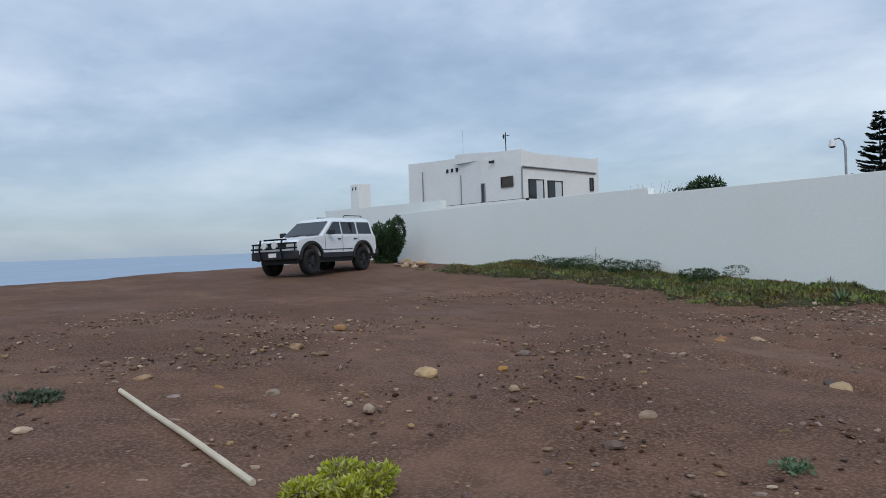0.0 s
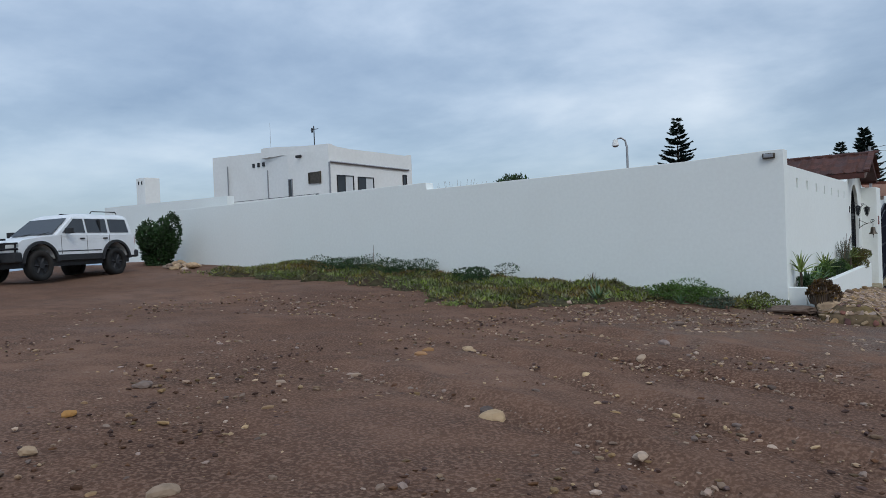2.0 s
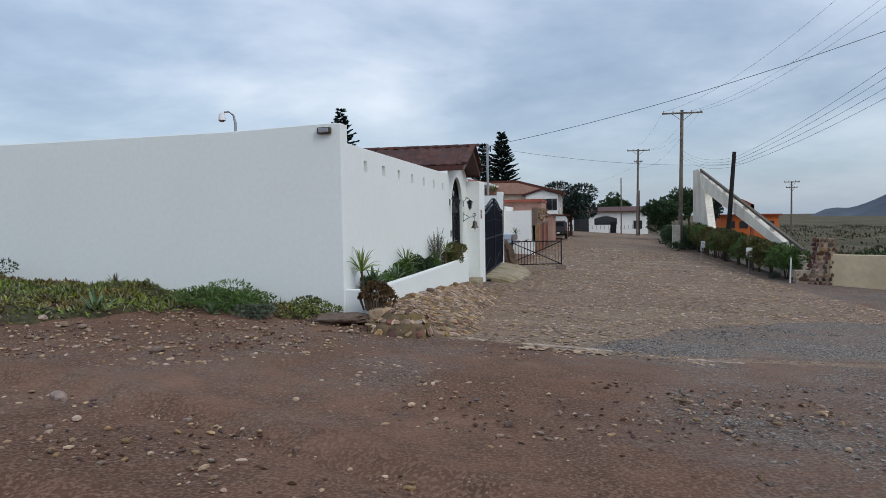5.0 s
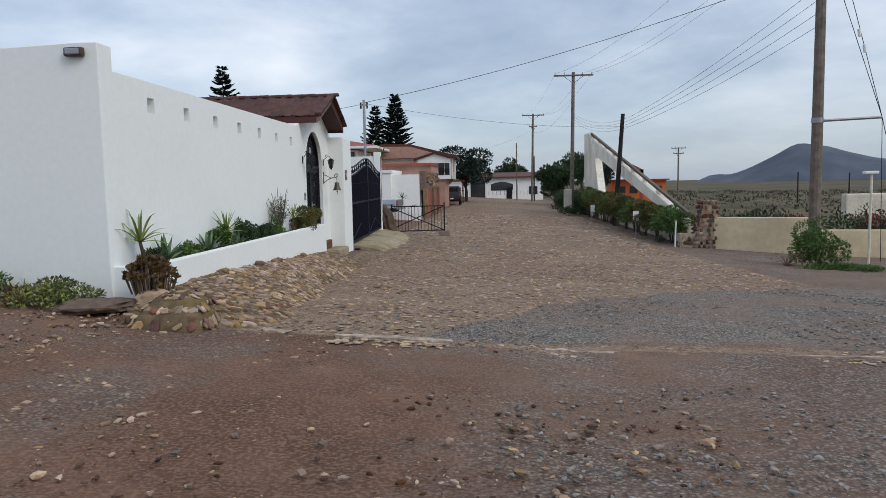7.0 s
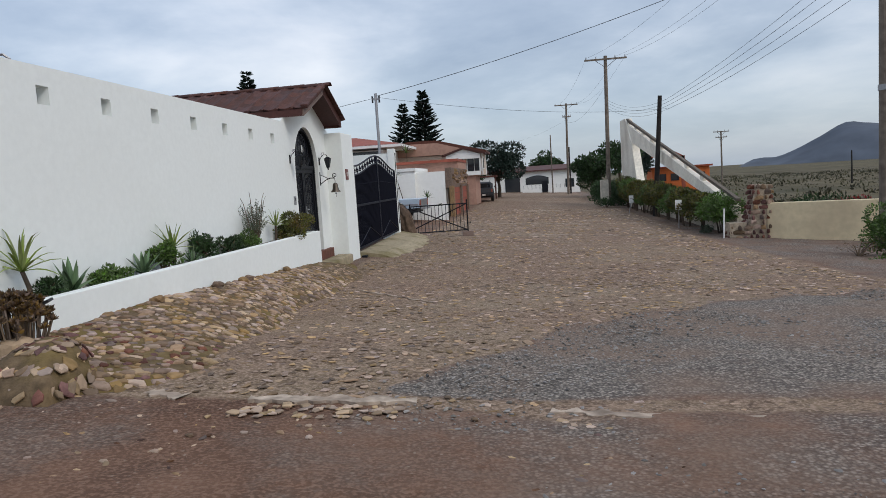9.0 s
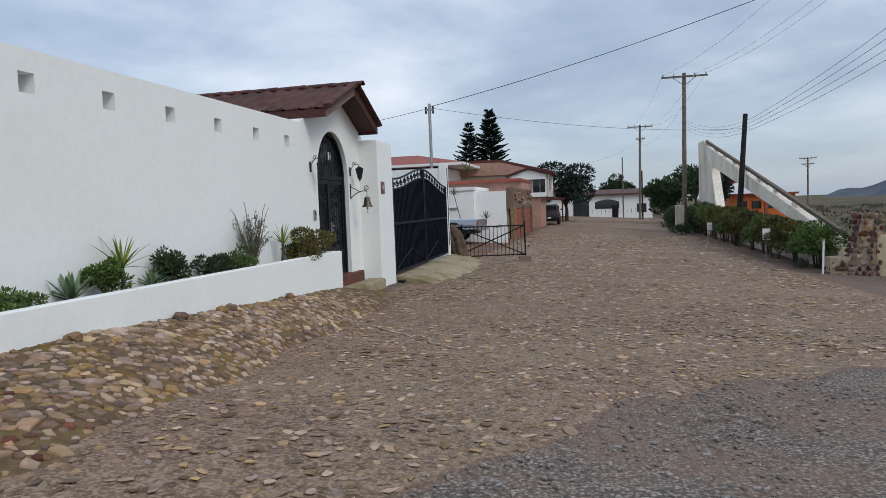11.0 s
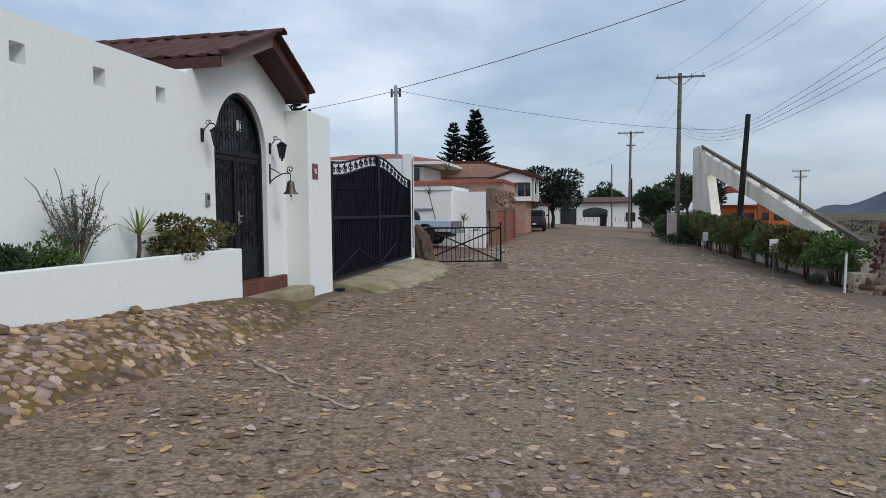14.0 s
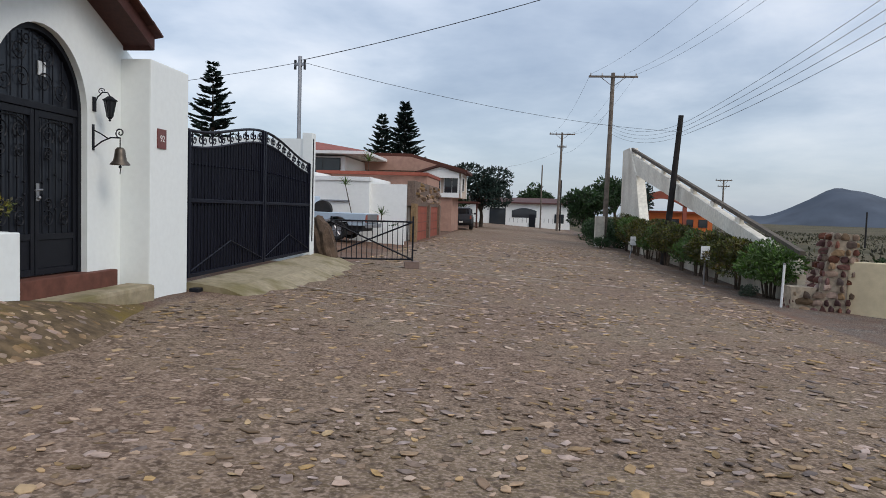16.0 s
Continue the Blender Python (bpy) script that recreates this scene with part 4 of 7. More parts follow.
tube(bm, [(-28.55, HY0 + 1.0, 7.2), (-28.55, HY0 + 1.0, 7.45)], 0.05, 6)
part("weather_mast", bm, M_TRIM, house, "dark weather mast")
part("antenna", tube(bmesh.new(), [(-32.1, HY0 + 1, 5.9), (-32.1, HY0 + 1, 8.2)], 0.012, 4), M_STEEL, house)
chim = thing("chimney_tower", "square white plastered chimney tower with small holes", "chimney", pose(-31.0, 20.05, 0))
part("shaft", bx(-0.38, 0.38, -0.38, 0.38, -1, 4.52, bevel=0.02), M_HOUSE, chim)
for x in (-0.2, 0.08):
    part("hole", bx(x, x + 0.09, -0.39, -0.36, 4.2, 4.36), M_TRIM, chim, "dark smoke hole")


# ---- street lamp behind the wall, poles, wires ----
def street_lamp(x, y, ztop, zb, label, white=False):
    ob = thing("street_lamp", label, "street lamp", pose(x, y, zb))
    h = ztop - zb
    part("pole", tube(bmesh.new(), [(0, 0, 0), (0, 0, h - 0.35), (-0.05, -0.03, h - 0.1), (-0.16, -0.08, h), (-0.30, -0.14, h - 0.02)], 0.045, 6, 0.03), M_WHITE if white else M_STEEL, ob)
    bm = bmesh.new()
    bmesh.ops.create_cone(bm, cap_ends=True, segments=10, radius1=0.13, radius2=0.08, depth=0.22, matrix=Matrix.Translation((-0.36, -0.17, h - 0.16)))
    part("lamp_head", bm, M_WHITE, ob, "pale metal lamp head")
    bm = bmesh.new()
    bmesh.ops.create_uvsphere(bm, u_segments=10, v_segments=6, radius=0.10, matrix=Matrix.Translation((-0.36, -0.17, h - 0.27)) @ Matrix.Diagonal((1, 1, 0.6, 1)))
    part("bowl", bm, M_STEEL, ob)
    return ob


street_lamp(-9.5, 26.0, 4.45, -1.0, "grey street lamp with pale hooded head behind the wall")


def utility_pole(x, y, ztop, r, label, arms=(), mat=None, lean=0.0):
    zb = land1(x, y) - 0.2
    ob = thing("utility_pole", label, "utility pole", pose(x, y, zb))
    h = ztop - zb
    part("pole", tube(bmesh.new(), [(0, 0, 0), (lean * 0.5, 0, h * 0.5), (lean, 0, h)], r, 10, r * 0.72), mat or M_WOODPOLE, ob)
    for dz, half in arms:
        arm = part("crossarm", bx(lean - half, lean + half, -0.16, -0.06, h - dz - 0.06, h - dz + 0.06, bevel=0.01), M_WOODPOLE, ob)
        for s in (-0.92, -0.45, 0.45, 0.92):
            bm = bmesh.new()
            bmesh.ops.create_cone(bm, cap_ends=True, segments=8, radius1=0.05, radius2=0.03, depth=0.16, matrix=Matrix.Translation((lean + s * half, -0.11, h - dz + 0.15)))
            part("insulator", bm, M_STEEL, arm, "grey insulator")
        bm = tube(bmesh.new(), [(lean + half * 0.5, -0.11, h - dz - 0.05), (lean, -0.08, h - dz - 0.6)], 0.02, 4)
        tube(bm, [(lean - half * 0.5, -0.11, h - dz - 0.05), (lean, -0.08, h - dz - 0.6)], 0.02, 4)
        part("brace", bm, M_STEEL, arm)
    return ob


utility_pole(8.2, 63.2, 9.1, 0.17, "tall grey wooden utility pole with crossarm", ((0.25, 1.5),), lean=0.15)
utility_pole(7.1, 97.6, 9.3, 0.16, "tall grey wooden utility pole with crossarm", ((0.2, 1.4), (1.6, 0.5)), lean=0.2)
utility_pole(9.1, 49.3, 4.6, 0.15, "short dark creosoted utility pole", (), M_DARKPOLE, 0.45)
utility_pole(5.4, 103.0, 6.0, 0.10, "thin grey wooden pole beside the road", ())
utility_pole(7.6, 101.0, 4.2, 0.11, "thin dark wooden pole beside the road", (), M_DARKPOLE)
utility_pole(30.5, 118.0, 5.6, 0.14, "distant wooden utility pole with crossarms", ((0.1, 1.1), (0.9, 0.8)))
utility_pole(39, 96, 1.4, 0.10, "distant thin wooden pole on the plain", (), M_DARKPOLE)
utility_pole(45, 96, 1.2, 0.10, "distant thin wooden pole on the plain", (), M_DARKPOLE)
bigpole = utility_pole(12.7, 32.2, 10.5, 0.19, "thick weathered wooden utility pole beside the road", ((0.6, 1.2),))
zbp = land1(12.7, 32.2) - 0.2
bm = tube(bmesh.new(), [(0.1, 0, 2.65 - zbp), (1.9, -0.25, 2.7 - zbp)], 0.045, 8)
part("guy_arm", bm, M_STEEL, bigpole, "grey steel guy arm")
part("band", tube(bmesh.new(), [(0, 0, 2.58 - zbp), (0, 0, 2.74 - zbp)], 0.195, 12), M_STEEL, bigpole, "steel band round the pole")
bm = tube(bmesh.new(), [(0.1, 0, 9.5 - zbp), (1.0, -0.1, 6.2 - zbp), (1.9, -0.25, 2.7 - zbp), (2.0, -0.3, -0.1)], 0.012, 4)
tube(bm, [(0.1, 0, 8.2 - zbp), (1.9, -0.25, 2.7 - zbp), (3.0, -0.4, 0.0)], 0.012, 4)
part("guy_wire", bm, M_WIRE, bigpole)
for f, x in ((4.9, 1.36), (5.4, 1.18)):
    bm = tube(bmesh.new(), [(x, -0.13, f - zbp - 0.12), (x - 0.04, -0.13, f - zbp + 0.12)], 0.05, 8)
    part("insulator", bm, M_WHITE, bigpole, "white guy insulator")
# thin steel pole behind the gate
p0 = thing("service_pole", "thin grey steel service pole behind the gate", "pole", pose(-3.15, 36.96, -1.3))
part("pole", tube(bmesh.new(), [(0, 0, 0), (0, 0, 5.6)], 0.055, 8), M_STEEL, p0)
part("bracket", bx(-0.16, 0.16, -0.03, 0.03, 5.35, 5.42), M_STEEL, p0)
for s in (-0.13, 0.13):
    part("insulator", tube(bmesh.new(), [(s, 0, 5.25), (s, 0, 5.5)], 0.035, 8), M_TRIM, p0, "dark insulator")


def wire(a, b, sag, r=0.012, label="thin black overhead wire"):
    a, b = Vector(a), Vector(b)
    pts = []
    for k in range(25):
        f = k / 24
        p = a.lerp(b, f)
        p.z -= sag * 4 * f * (1 - f)
        pts.append(p)
    tagged(part("overhead_wire", tube(bmesh.new(), pts, r * 0.6, 4), M_WIRE, None), label, "wire", "overhead wires")


wire((-3.1, 36.96, 4.2), (12.7, 32.2, 7.6), 0.35, 0.016)
wire((-3.1, 36.96, 4.15), (-14, 38, 3.2), 0.2)
wire((-3.1, 36.96, 4.15), (9.9, 49.3, 3.9), 0.35, 0.010)
for k in range(4):
    wire((9.9, 49.3, 4.4 - 0.18 * k), (12.7, 32.1, 7.0 - 0.42 * k), 0.25, 0.014)
    wire((9.9, 49.3, 4.4 - 0.18 * k), (8.3, 63.2, 6.0 - 0.2 * k), 0.5, 0.010)
for s in (-1.4, 0.7, 1.4):
    wire((8.35 + s, 63.1, 9.0), (12.7 + 0.8 * s, 32.1, 10.0), 0.9, 0.011)
    wire((8.35 + s, 63.1, 9.0), (7.3 + s, 97.5, 9.2), 0.9, 0.010)
wire((8.3, 63.2, 7.0), (7.3, 97.5, 7.0), 0.8, 0.012)
wire((7.3, 97.5, 7.4), (-1.5, 80, 4.0), 0.6, 0.010)


M_PALEPINK = material("cream pink plaster", color=(0.60, 0.49, 0.40), rough=0.85, grain=5, amount=0.05, stain=0.6, stain_amount=0.12)
M_GREYWASH = material("greyed whitewash", color=(0.56, 0.54, 0.50), rough=0.88, grain=5, amount=0.06, stain=0.6, stain_amount=0.2, stain_color=(0.36, 0.32, 0.27))
M_BUTTRESS = material("sun bleached concrete", color=(0.82, 0.77, 0.66), rough=0.9, grain=7, amount=0.08, stain=0.5, stain_amount=0.2, stain_color=(0.42, 0.36, 0.28), bump=0.3)
M_COPING = material("stained coping", color=(0.14, 0.115, 0.09), rough=0.9, grain=6, amount=0.15, stain=0.8, stain_amount=0.25, bump=0.3)


# ---- slanting concrete buttress on the far verge ----
butt = thing("concrete_buttress", "weathered slanting concrete buttress wall with triangular opening", "buttress", pose(0, 0, 0))
part("leg", prism(bmesh.new(), [(66.0, -2.2), (66.0, 4.55), (63.2, 4.5), (60.4, 2.65), (56.6, -2.2)], 0, 9.55, 10.05), M_BUTTRESS, butt)
part("beam", prism(bmesh.new(), [(63.2, 4.18), (60.4, 2.65), (36.4, -1.05), (36.4, -0.72)], 0, 9.6, 9.86), M_BUTTRESS, butt)
bm = prism(bmesh.new(), [(63.3, 4.52), (63.3, 4.34), (36.2, -0.56), (36.2, -0.46)], 0, 9.66, 9.80)
part("coping", bm, M_COPING, butt, "dark stained coping rail")
for k in range(9):
    y = 62.5 - k * 3.0
    z = -0.72 + (y - 36.4) * 0.1828
    part("spacer", bx(9.66, 9.80, y - 0.5, y, z - 0.12, z + 0.14), M_BUTTRESS, butt)
tagged(part("box_pedestal", bx(7.55, 8.1, 62.2, 62.8, -2.0, 0.2, bevel=0.03), M_CONCRETE, None), "worn concrete meter pedestal beside the pole", "pedestal")

# low white wall under the hedge, cream wall and stone pillar
tagged(part("wall_hedge", bx(9.75, 9.95, 36.5, 57.5, -2.4, -1.05), M_CONCRETE, None), "low pale wall behind the hedge", "wall", kind="structure")
d = Vector((13.5 - 10.4, 33.9 - 35.3, 0))
bm = bx(0, d.length, -0.12, 0.12, -2.5, -0.62, bevel=0.03)
w = part("wall_cream", bm, M_CREAM, None)
w.matrix_basis = pose(10.4, 35.3, 0, 0, 0, math.degrees(math.atan2(d.y, d.x)))
tagged(w, "cream plastered low garden wall", "wall", kind="structure")
bm = bx(0, 9, -0.12, 0.12, -2.8, -1.05, bevel=0.03)
w = part("wall_cream", bm, M_CREAM, None)
w.matrix_basis = pose(13.5, 33.9, 0, 0, 0, -12)
tagged(w, "cream plastered low garden wall", "wall", kind="structure")

sp = thing("stone_pillar", "tapered pillar of reddish rubble stones in mortar", "stone pillar", pose(10.1, 35.5, -2.0))
bm = bmesh.new()
prism(bm, [(-0.48, 0), (0.44, 0), (0.40, 2.0), (-0.08, 2.02)], 1, -0.30, 0.30)
box(bm, -0.95, -0.40, -0.28, 0.28, 0, 0.75)
M_PALEMORTAR = material("pale sandy mortar", color=(0.40, 0.325, 0.24), rough=0.95, grain=9, amount=0.2, stain=2, stain_amount=0.25, bump=0.5, bump_scale=40)
part("core", bm, M_PALEMORTAR, sp, "pale sandy mortar core")
M_REDROCK = material("dark red rock", color=(0.15, 0.07, 0.055), rough=0.85, spread=0.4, grain=14, amount=0.2, stain=6, stain_amount=0.2, bump=0.3)
rng = random.Random(5)
for side in (-1, 1):
    for k in range(12):
        z = 0.07 + k * 0.168
        xl = -0.46 + 0.38 * z / 2.0
        if z < 0.7:
            xl -= 0.45
        x = xl
        while x < 0.32:
            w = min(rng.uniform(0.15, 0.34), 0.46 - x)
            bm = bmesh.new()
            lobed_rock(bm, (x + w / 2, side * 0.30, z + rng.uniform(-0.02, 0.02)), w * 0.60, 0.045, rng.uniform(0.088, 0.108), rng, sub=2)
            part("stone", bm, M_STONE if rng.random() < 0.6 else M_REDROCK, sp)
            x += w
        for s2 in (-0.15, 0.12):
            bm = bmesh.new()
            lobed_rock(bm, (0.41, s2, z), 0.04, 0.13, 0.08, rng, sub=2)
            part("stone", bm, M_STONE, sp)
            bm = bmesh.new()
            lobed_rock(bm, (xl + 0.01, s2, z), 0.05, 0.18, 0.1, rng, sub=2)
            part("stone", bm, M_REDROCK if rng.random() < 0.5 else M_STONE, sp)

# sign posts and stakes
st = thing("marker_stake", "thin white painted marker stake", "stake", pose(8.95, 35.25, -1.85))
part("rod", tube(bmesh.new(), [(0, 0, 0), (0.03, 0, 1.1)], 0.03, 8), M_WHITE, st)
part("cap", tube(bmesh.new(), [(0.03, 0, 1.1), (0.031, 0, 1.14)], 0.034, 8), M_STEEL, st)
for x, y, z1, lean in ((8.5, 40.3, -0.82, 0.0), (8.15, 52.5, -0.95, 0.15)):
    ob = thing("verge_sign", "small blank white sign on a thin steel post", "sign", pose(x, y, land1(x, y) - 0.05), "small signs on the verge")
    h = z1 - land1(x, y)
    part("post", tube(bmesh.new(), [(0, 0, 0), (lean, 0, h)], 0.025, 6), M_STEEL, ob)
    part("plate", bx(lean - 0.13, lean + 0.13, -0.03, -0.026 + 0.02, h - 0.12, h + 0.3, bevel=0.002), M_WHITE, ob)
    part("lettering", bx(lean - 0.09, lean + 0.09, -0.033, -0.0301, h + 0.12, h + 0.15), M_STEEL, ob, "grey printed line")
tl = thing("verge_lamp_post", "slim grey steel lamp post beside the bush", "lamp post", pose(12.4, 28.2, -2.1))
part("pole", tube(bmesh.new(), [(0, 0, 0), (0, 0, 3.0)], 0.035, 8), M_CONCRETE, tl)
part("lamp_head", bx(-0.22, 0.16, -0.08, 0.08, 2.98, 3.06, bevel=0.02), M_WHITE, tl)
part("base_plate", bx(-0.12, 0.12, -0.12, 0.12, 0.1, 0.16), M_STEEL, tl)

# pale embankments on the plain
for x, y, l, rot, z in ((28, 62, 16, 8, -1.05), (34, 50, 14, -28, -1.5), (46, 46, 22, -20, -1.6)):
    bm = bx(0, l, -0.3, 0.3, -2, 0.55, bevel=0.1)
    w = part("wall_plain", bm, M_CONCRETE, None)
    w.matrix_basis = pose(x, y, z, 0, 0, rot)
    tagged(w, "pale low wall crossing the scrub plain", "wall", kind="structure")

# orange building behind the buttress
ob = thing("orange_building", "low orange building with arched gate behind the buttress", "building", pose(16.2, 92, -2.2))
part("wall", bx(0, 6.2, 0, 4, 0, 2.9), M_ORANGE, ob)
part("roof", bx(-0.3, 6.5, -0.3, 4.2, 2.9, 3.1), M_REDTILE, ob)
for k in range(4):
    window(ob, "window", "y", 0.6 + 1.4 * k, 1.5 + 1.4 * k, 1.5, 2.3, 0.0, 1)
bm = bmesh.new()
pts = [(-1.6 + 4.8 * k / 14, 4.15 + 0.9 * math.sin(math.pi * k / 14)) for k in range(15)]
prism(bm, pts + [(x, z - 0.75) for x, z in pts[::-1]], 1, -1.6, -1.2)
part("arch", bm, M_TERRACOTTA, ob, "terracotta arch")
for x in (-1.6, 2.9):
    part("arch_post", bx(x, x + 0.35, -1.6, -1.2, 0, 4.2), M_TERRACOTTA, ob)

# ---- houses along the road ----
# white yard building
ob = thing("white_outbuilding", "low white flat roofed building with ledges", "building", pose(0, 0, 0))
part("wall", bx(-12, -4.0, 50.0, 56, -1.6, 1.52), M_HOUSE, ob)
part("parapet", bx(-12.05, -3.95, 49.93, 56.05, 1.52, 1.70), M_WHITE, ob)
part("parapet", bx(-12.05, -7.2, 50.5, 56.0, 1.70, 1.98), M_HOUSE, ob)
part("ledge", bx(-9, -4.9, 49.9, 49.999, 0.55, 0.62), M_STEEL, ob)
# red roofed house behind
ob = thing("red_roof_house", "white house with red tiled hip roof and dark windows", "house", pose(0, 0, 0))
part("wall", bx(-20, -8.2, 62, 72, -1.6, 3.5), M_HOUSE, ob)
bm = bmesh.new()
v = [bm.verts.new(p) for p in ((-21, 61, 3.8), (-6.6, 61, 3.8), (-6.6, 73, 3.8), (-21, 73, 3.8), (-15, 67, 4.85), (-11.5, 67, 4.85))]
for f in ((0, 1, 5, 4), (1, 2, 5), (2, 3, 4, 5), (3, 0, 4), (3, 2, 1, 0)):
    bm.faces.new([v[i] for i in f])
part("roof", bm, M_REDTILE, ob)
part("fascia", bx(-21, -6.6, 60.96, 73, 3.60, 3.79), M_WHITE, ob, "white fascia")
for a in (-19.5, -16.5, -13.3, -10.8):
    window(ob, "window", "y", a, a + 2.3, 2.2, 3.4, 62, 2)
# garage with stone front
ob = thing("garage_building", "pink plastered garage with rubble stone front and red doors", "garage", pose(0, 0, 0))
part("wall", bx(-7.5, -2.05, 49.2 + 7, 60.3, -1.6, 1.2), M_PINK, ob)
part("side_wall", bx(-6.5, -2.32, 50.4, 56.2, -1.6, 1.42), M_HOUSE, ob, "white plastered side wall")
part("stone_front", bx(-2.3, -1.95, 50.4, 60.4, 0.45, 1.6), M_STONE, ob, "rubble stone band")
part("parapet", bx(-7.6, -2.0, 55, 60.4, 1.2, 2.05), M_PINK, ob)
part("parapet_cap", bx(-7.9, -1.95, 54.7, 60.6, 2.05, 2.22), M_TERRACOTTA, ob, "terracotta coping")
for a, b in ((51.2, 55.0), (55.8, 59.8)):
    d_ = part("garage_door", bx(-2.05, -1.98, a, b, -1.25, 0.55), M_TERRACOTTA, ob, "red panel door")
    for k in range(1, 4):
        part("groove", bx(-1.979, -1.972, a + 0.05, b - 0.05, -1.25 + k * 0.45, -1.23 + k * 0.45), M_SOFFIT, d_)
for y in (50.6, 55.4, 60.1):
    part("stone_pier", bx(-2.1, -1.85, y - 0.28, y + 0.28, -1.6, 0.55), M_STONE, ob, "rubble stone pier")
rng = random.Random(9)
for k in range(70):
    y, z = rng.uniform(50.6, 60.2), rng.uniform(0.65, 1.5)
    bm = bmesh.new()
    lobed_rock(bm, (-1.95, y, z), 0.05, rng.uniform(0.15, 0.3), rng.uniform(0.08, 0.14), rng, sub=1)
    part("stone", bm, M_STONE, ob)
# two storey house
ob = thing("gable_house", "two storey cream and pink house with brown tiled gable roof", "house", pose(0, 0, 0))
part("wall", bx(-11, -1.35, 68, 73, 1.2, 3.0), M_PALEPINK, ob, "cream upper wall")
part("lower_wall", bx(-11, -1.9, 67.6, 73, -1.6, 1.2), M_PINK, ob, "pink lower wall")
bm = prism(bmesh.new(), [(-11.6, 3.0), (-0.9, 3.0), (-0.9, 3.16), (-4.9, 4.22), (-7.3, 4.25), (-11.6, 3.2)], 1, 67.75, 73.5)
part("roof", bm, M_TILE, ob)
bm = prism(bmesh.new(), [(-10.6, 3.02), (-1.4, 3.02), (-4.9, 4.0), (-7.3, 4.03)], 1, 67.70, 67.748)
part("gable", bm, M_PINK, ob, "tan gable")
bm = prism(bmesh.new(), [(-4.5, 2.80), (-4.5, 2.95), (-2.75, 3.50), (-0.95, 2.98), (-0.95, 2.84), (-2.75, 3.36)], 1, 67.2, 67.69)
part("porch_roof", bm, M_TILE, ob, "brown tiled porch gable")
bm = prism(bmesh.new(), [(-4.2, 2.55), (-1.4, 2.55), (-1.4, 2.9), (-2.75, 3.33), (-4.2, 2.86)], 1, 67.4, 67.55)
part("gable", bm, M_HOUSE, ob, "white porch gable")
part("balcony_wall", bx(-4.2, -1.4, 67.4, 67.55, 1.2, 1.5), M_HOUSE, ob)
for x in (-4.2, -1.5):
    part("porch_post", bx(x, x + 0.12, 67.4, 67.52, 1.5, 2.55), M_WHITE, ob)
for a in (-3.95, -2.55):
    window(ob, "window", "y", a, a + 1.2, 1.5, 2.75, 68, 2, M_WHITE)
window(ob, "window", "x", 69, 71, 1.7, 2.7, -1.35, 2, M_WHITE)
for y in (67.9, 72.6):
    part("downpipe", tube(bmesh.new(), [(-1.28, y, 2.95), (-1.28, y, 1.22)], 0.05, 6), M_WHITE, ob)
# reddish fence between
ob = thing("timber_fence", "reddish brown horizontal board fence", "fence", pose(-3.5, 62.4, -1.5))
for k in range(6):
    part("board", bx(0, 1.3, 0, 0.04, 0.25 + k * 0.26, 0.45 + k * 0.26), M_SOFFIT, ob)
for x in (0.0, 0.65, 1.3):
    part("post", bx(x - 0.06, x + 0.06, 0.041, 0.14, 0, 2.1), M_WOODPOLE, ob)
# far white house across the end of the road
ob = thing("far_white_house", "long low white house with brown roof edge", "house", pose(0, 0, 0))
part("wall", bx(-14, 9.4, 110, 118, -1.8, 1.45), M_HOUSE, ob)
bm = prism(bmesh.new(), [(109.5, 1.45), (118.5, 1.45), (118.5, 1.6), (114, 2.3), (109.5, 1.62)], 0, -14.5, 9.8)
part("roof", bm, M_TILE, ob)
window(ob, "garage_door", "y", -1.0, 1.1, -1.5, 0.8, 110, 1, M_TRIM)
bm = prism(bmesh.new(), [(1.9, -0.35)] + [(1.9 + 3.2 * k / 10, 0.55 + 0.35 * math.sin(math.pi * k / 10)) for k in range(11)] + [(5.1, -0.35)], 1, 109.97, 109.999)
part("arched_window", bm, M_WINDOW, ob, "wide dark arched window")
window(ob, "window", "y", 7.4, 8.6, -1.2, 0.2, 110, 1)
part("garden_wall", bx(1.4, 8.6, 107.8, 108.0, -1.8, -0.95), M_HOUSE, ob, "low white garden wall")
part("gate", bx(4.1, 4.9, 107.7, 107.79, -1.6, 0.1), M_IRON, ob, "black entrance gate")
for k in range(12):
    part("rail_panel", bx(1.6 + k * 0.55, 1.64 + k * 0.55, 107.85, 107.9, -0.95, -0.4), M_IRON, ob)
tagged(part("carport_roof", bx(-6.5, -0.9, 82, 90, 1.0, 1.15), M_TILE, None), "brown carport roof beside the gable house", "carport", kind="structure")
for x in (-6.3, -1.0):
    for y in (82.2, 89.6):
        tagged(part("carport_post", bx(x - 0.07, x + 0.07, y - 0.07, y + 0.07, -1.8, 1.0), M_SOFFIT, None), "brown carport post", "post", kind="structure")

# ---- iron barrier gate standing open across the verge ----
bg = thing("barrier_gate", "low open black iron bar gate with crossed braces", "gate", pose(-2.03, 36.35, -1.16, 0, 0, 12))
bl = 2.15
bm = bmesh.new()
for z in (0.10, 1.10):
    tube(bm, [(0, 0, z), (bl, 0, z)], 0.025, 6)
tube(bm, [(0, 0, 0.05), (0, 0, 1.2)], 0.03, 6)
tube(bm, [(bl, 0, -0.08), (bl, 0, 1.25)], 0.028, 6)
part("gate_frame", bm, M_IRON, bg)
for k in range(1, 16):
    x = bl * k / 16
    part("bar", tube(bmesh.new(), [(x, 0, 0.10), (x, 0, 1.10)], 0.011, 5), M_IRON, bg)
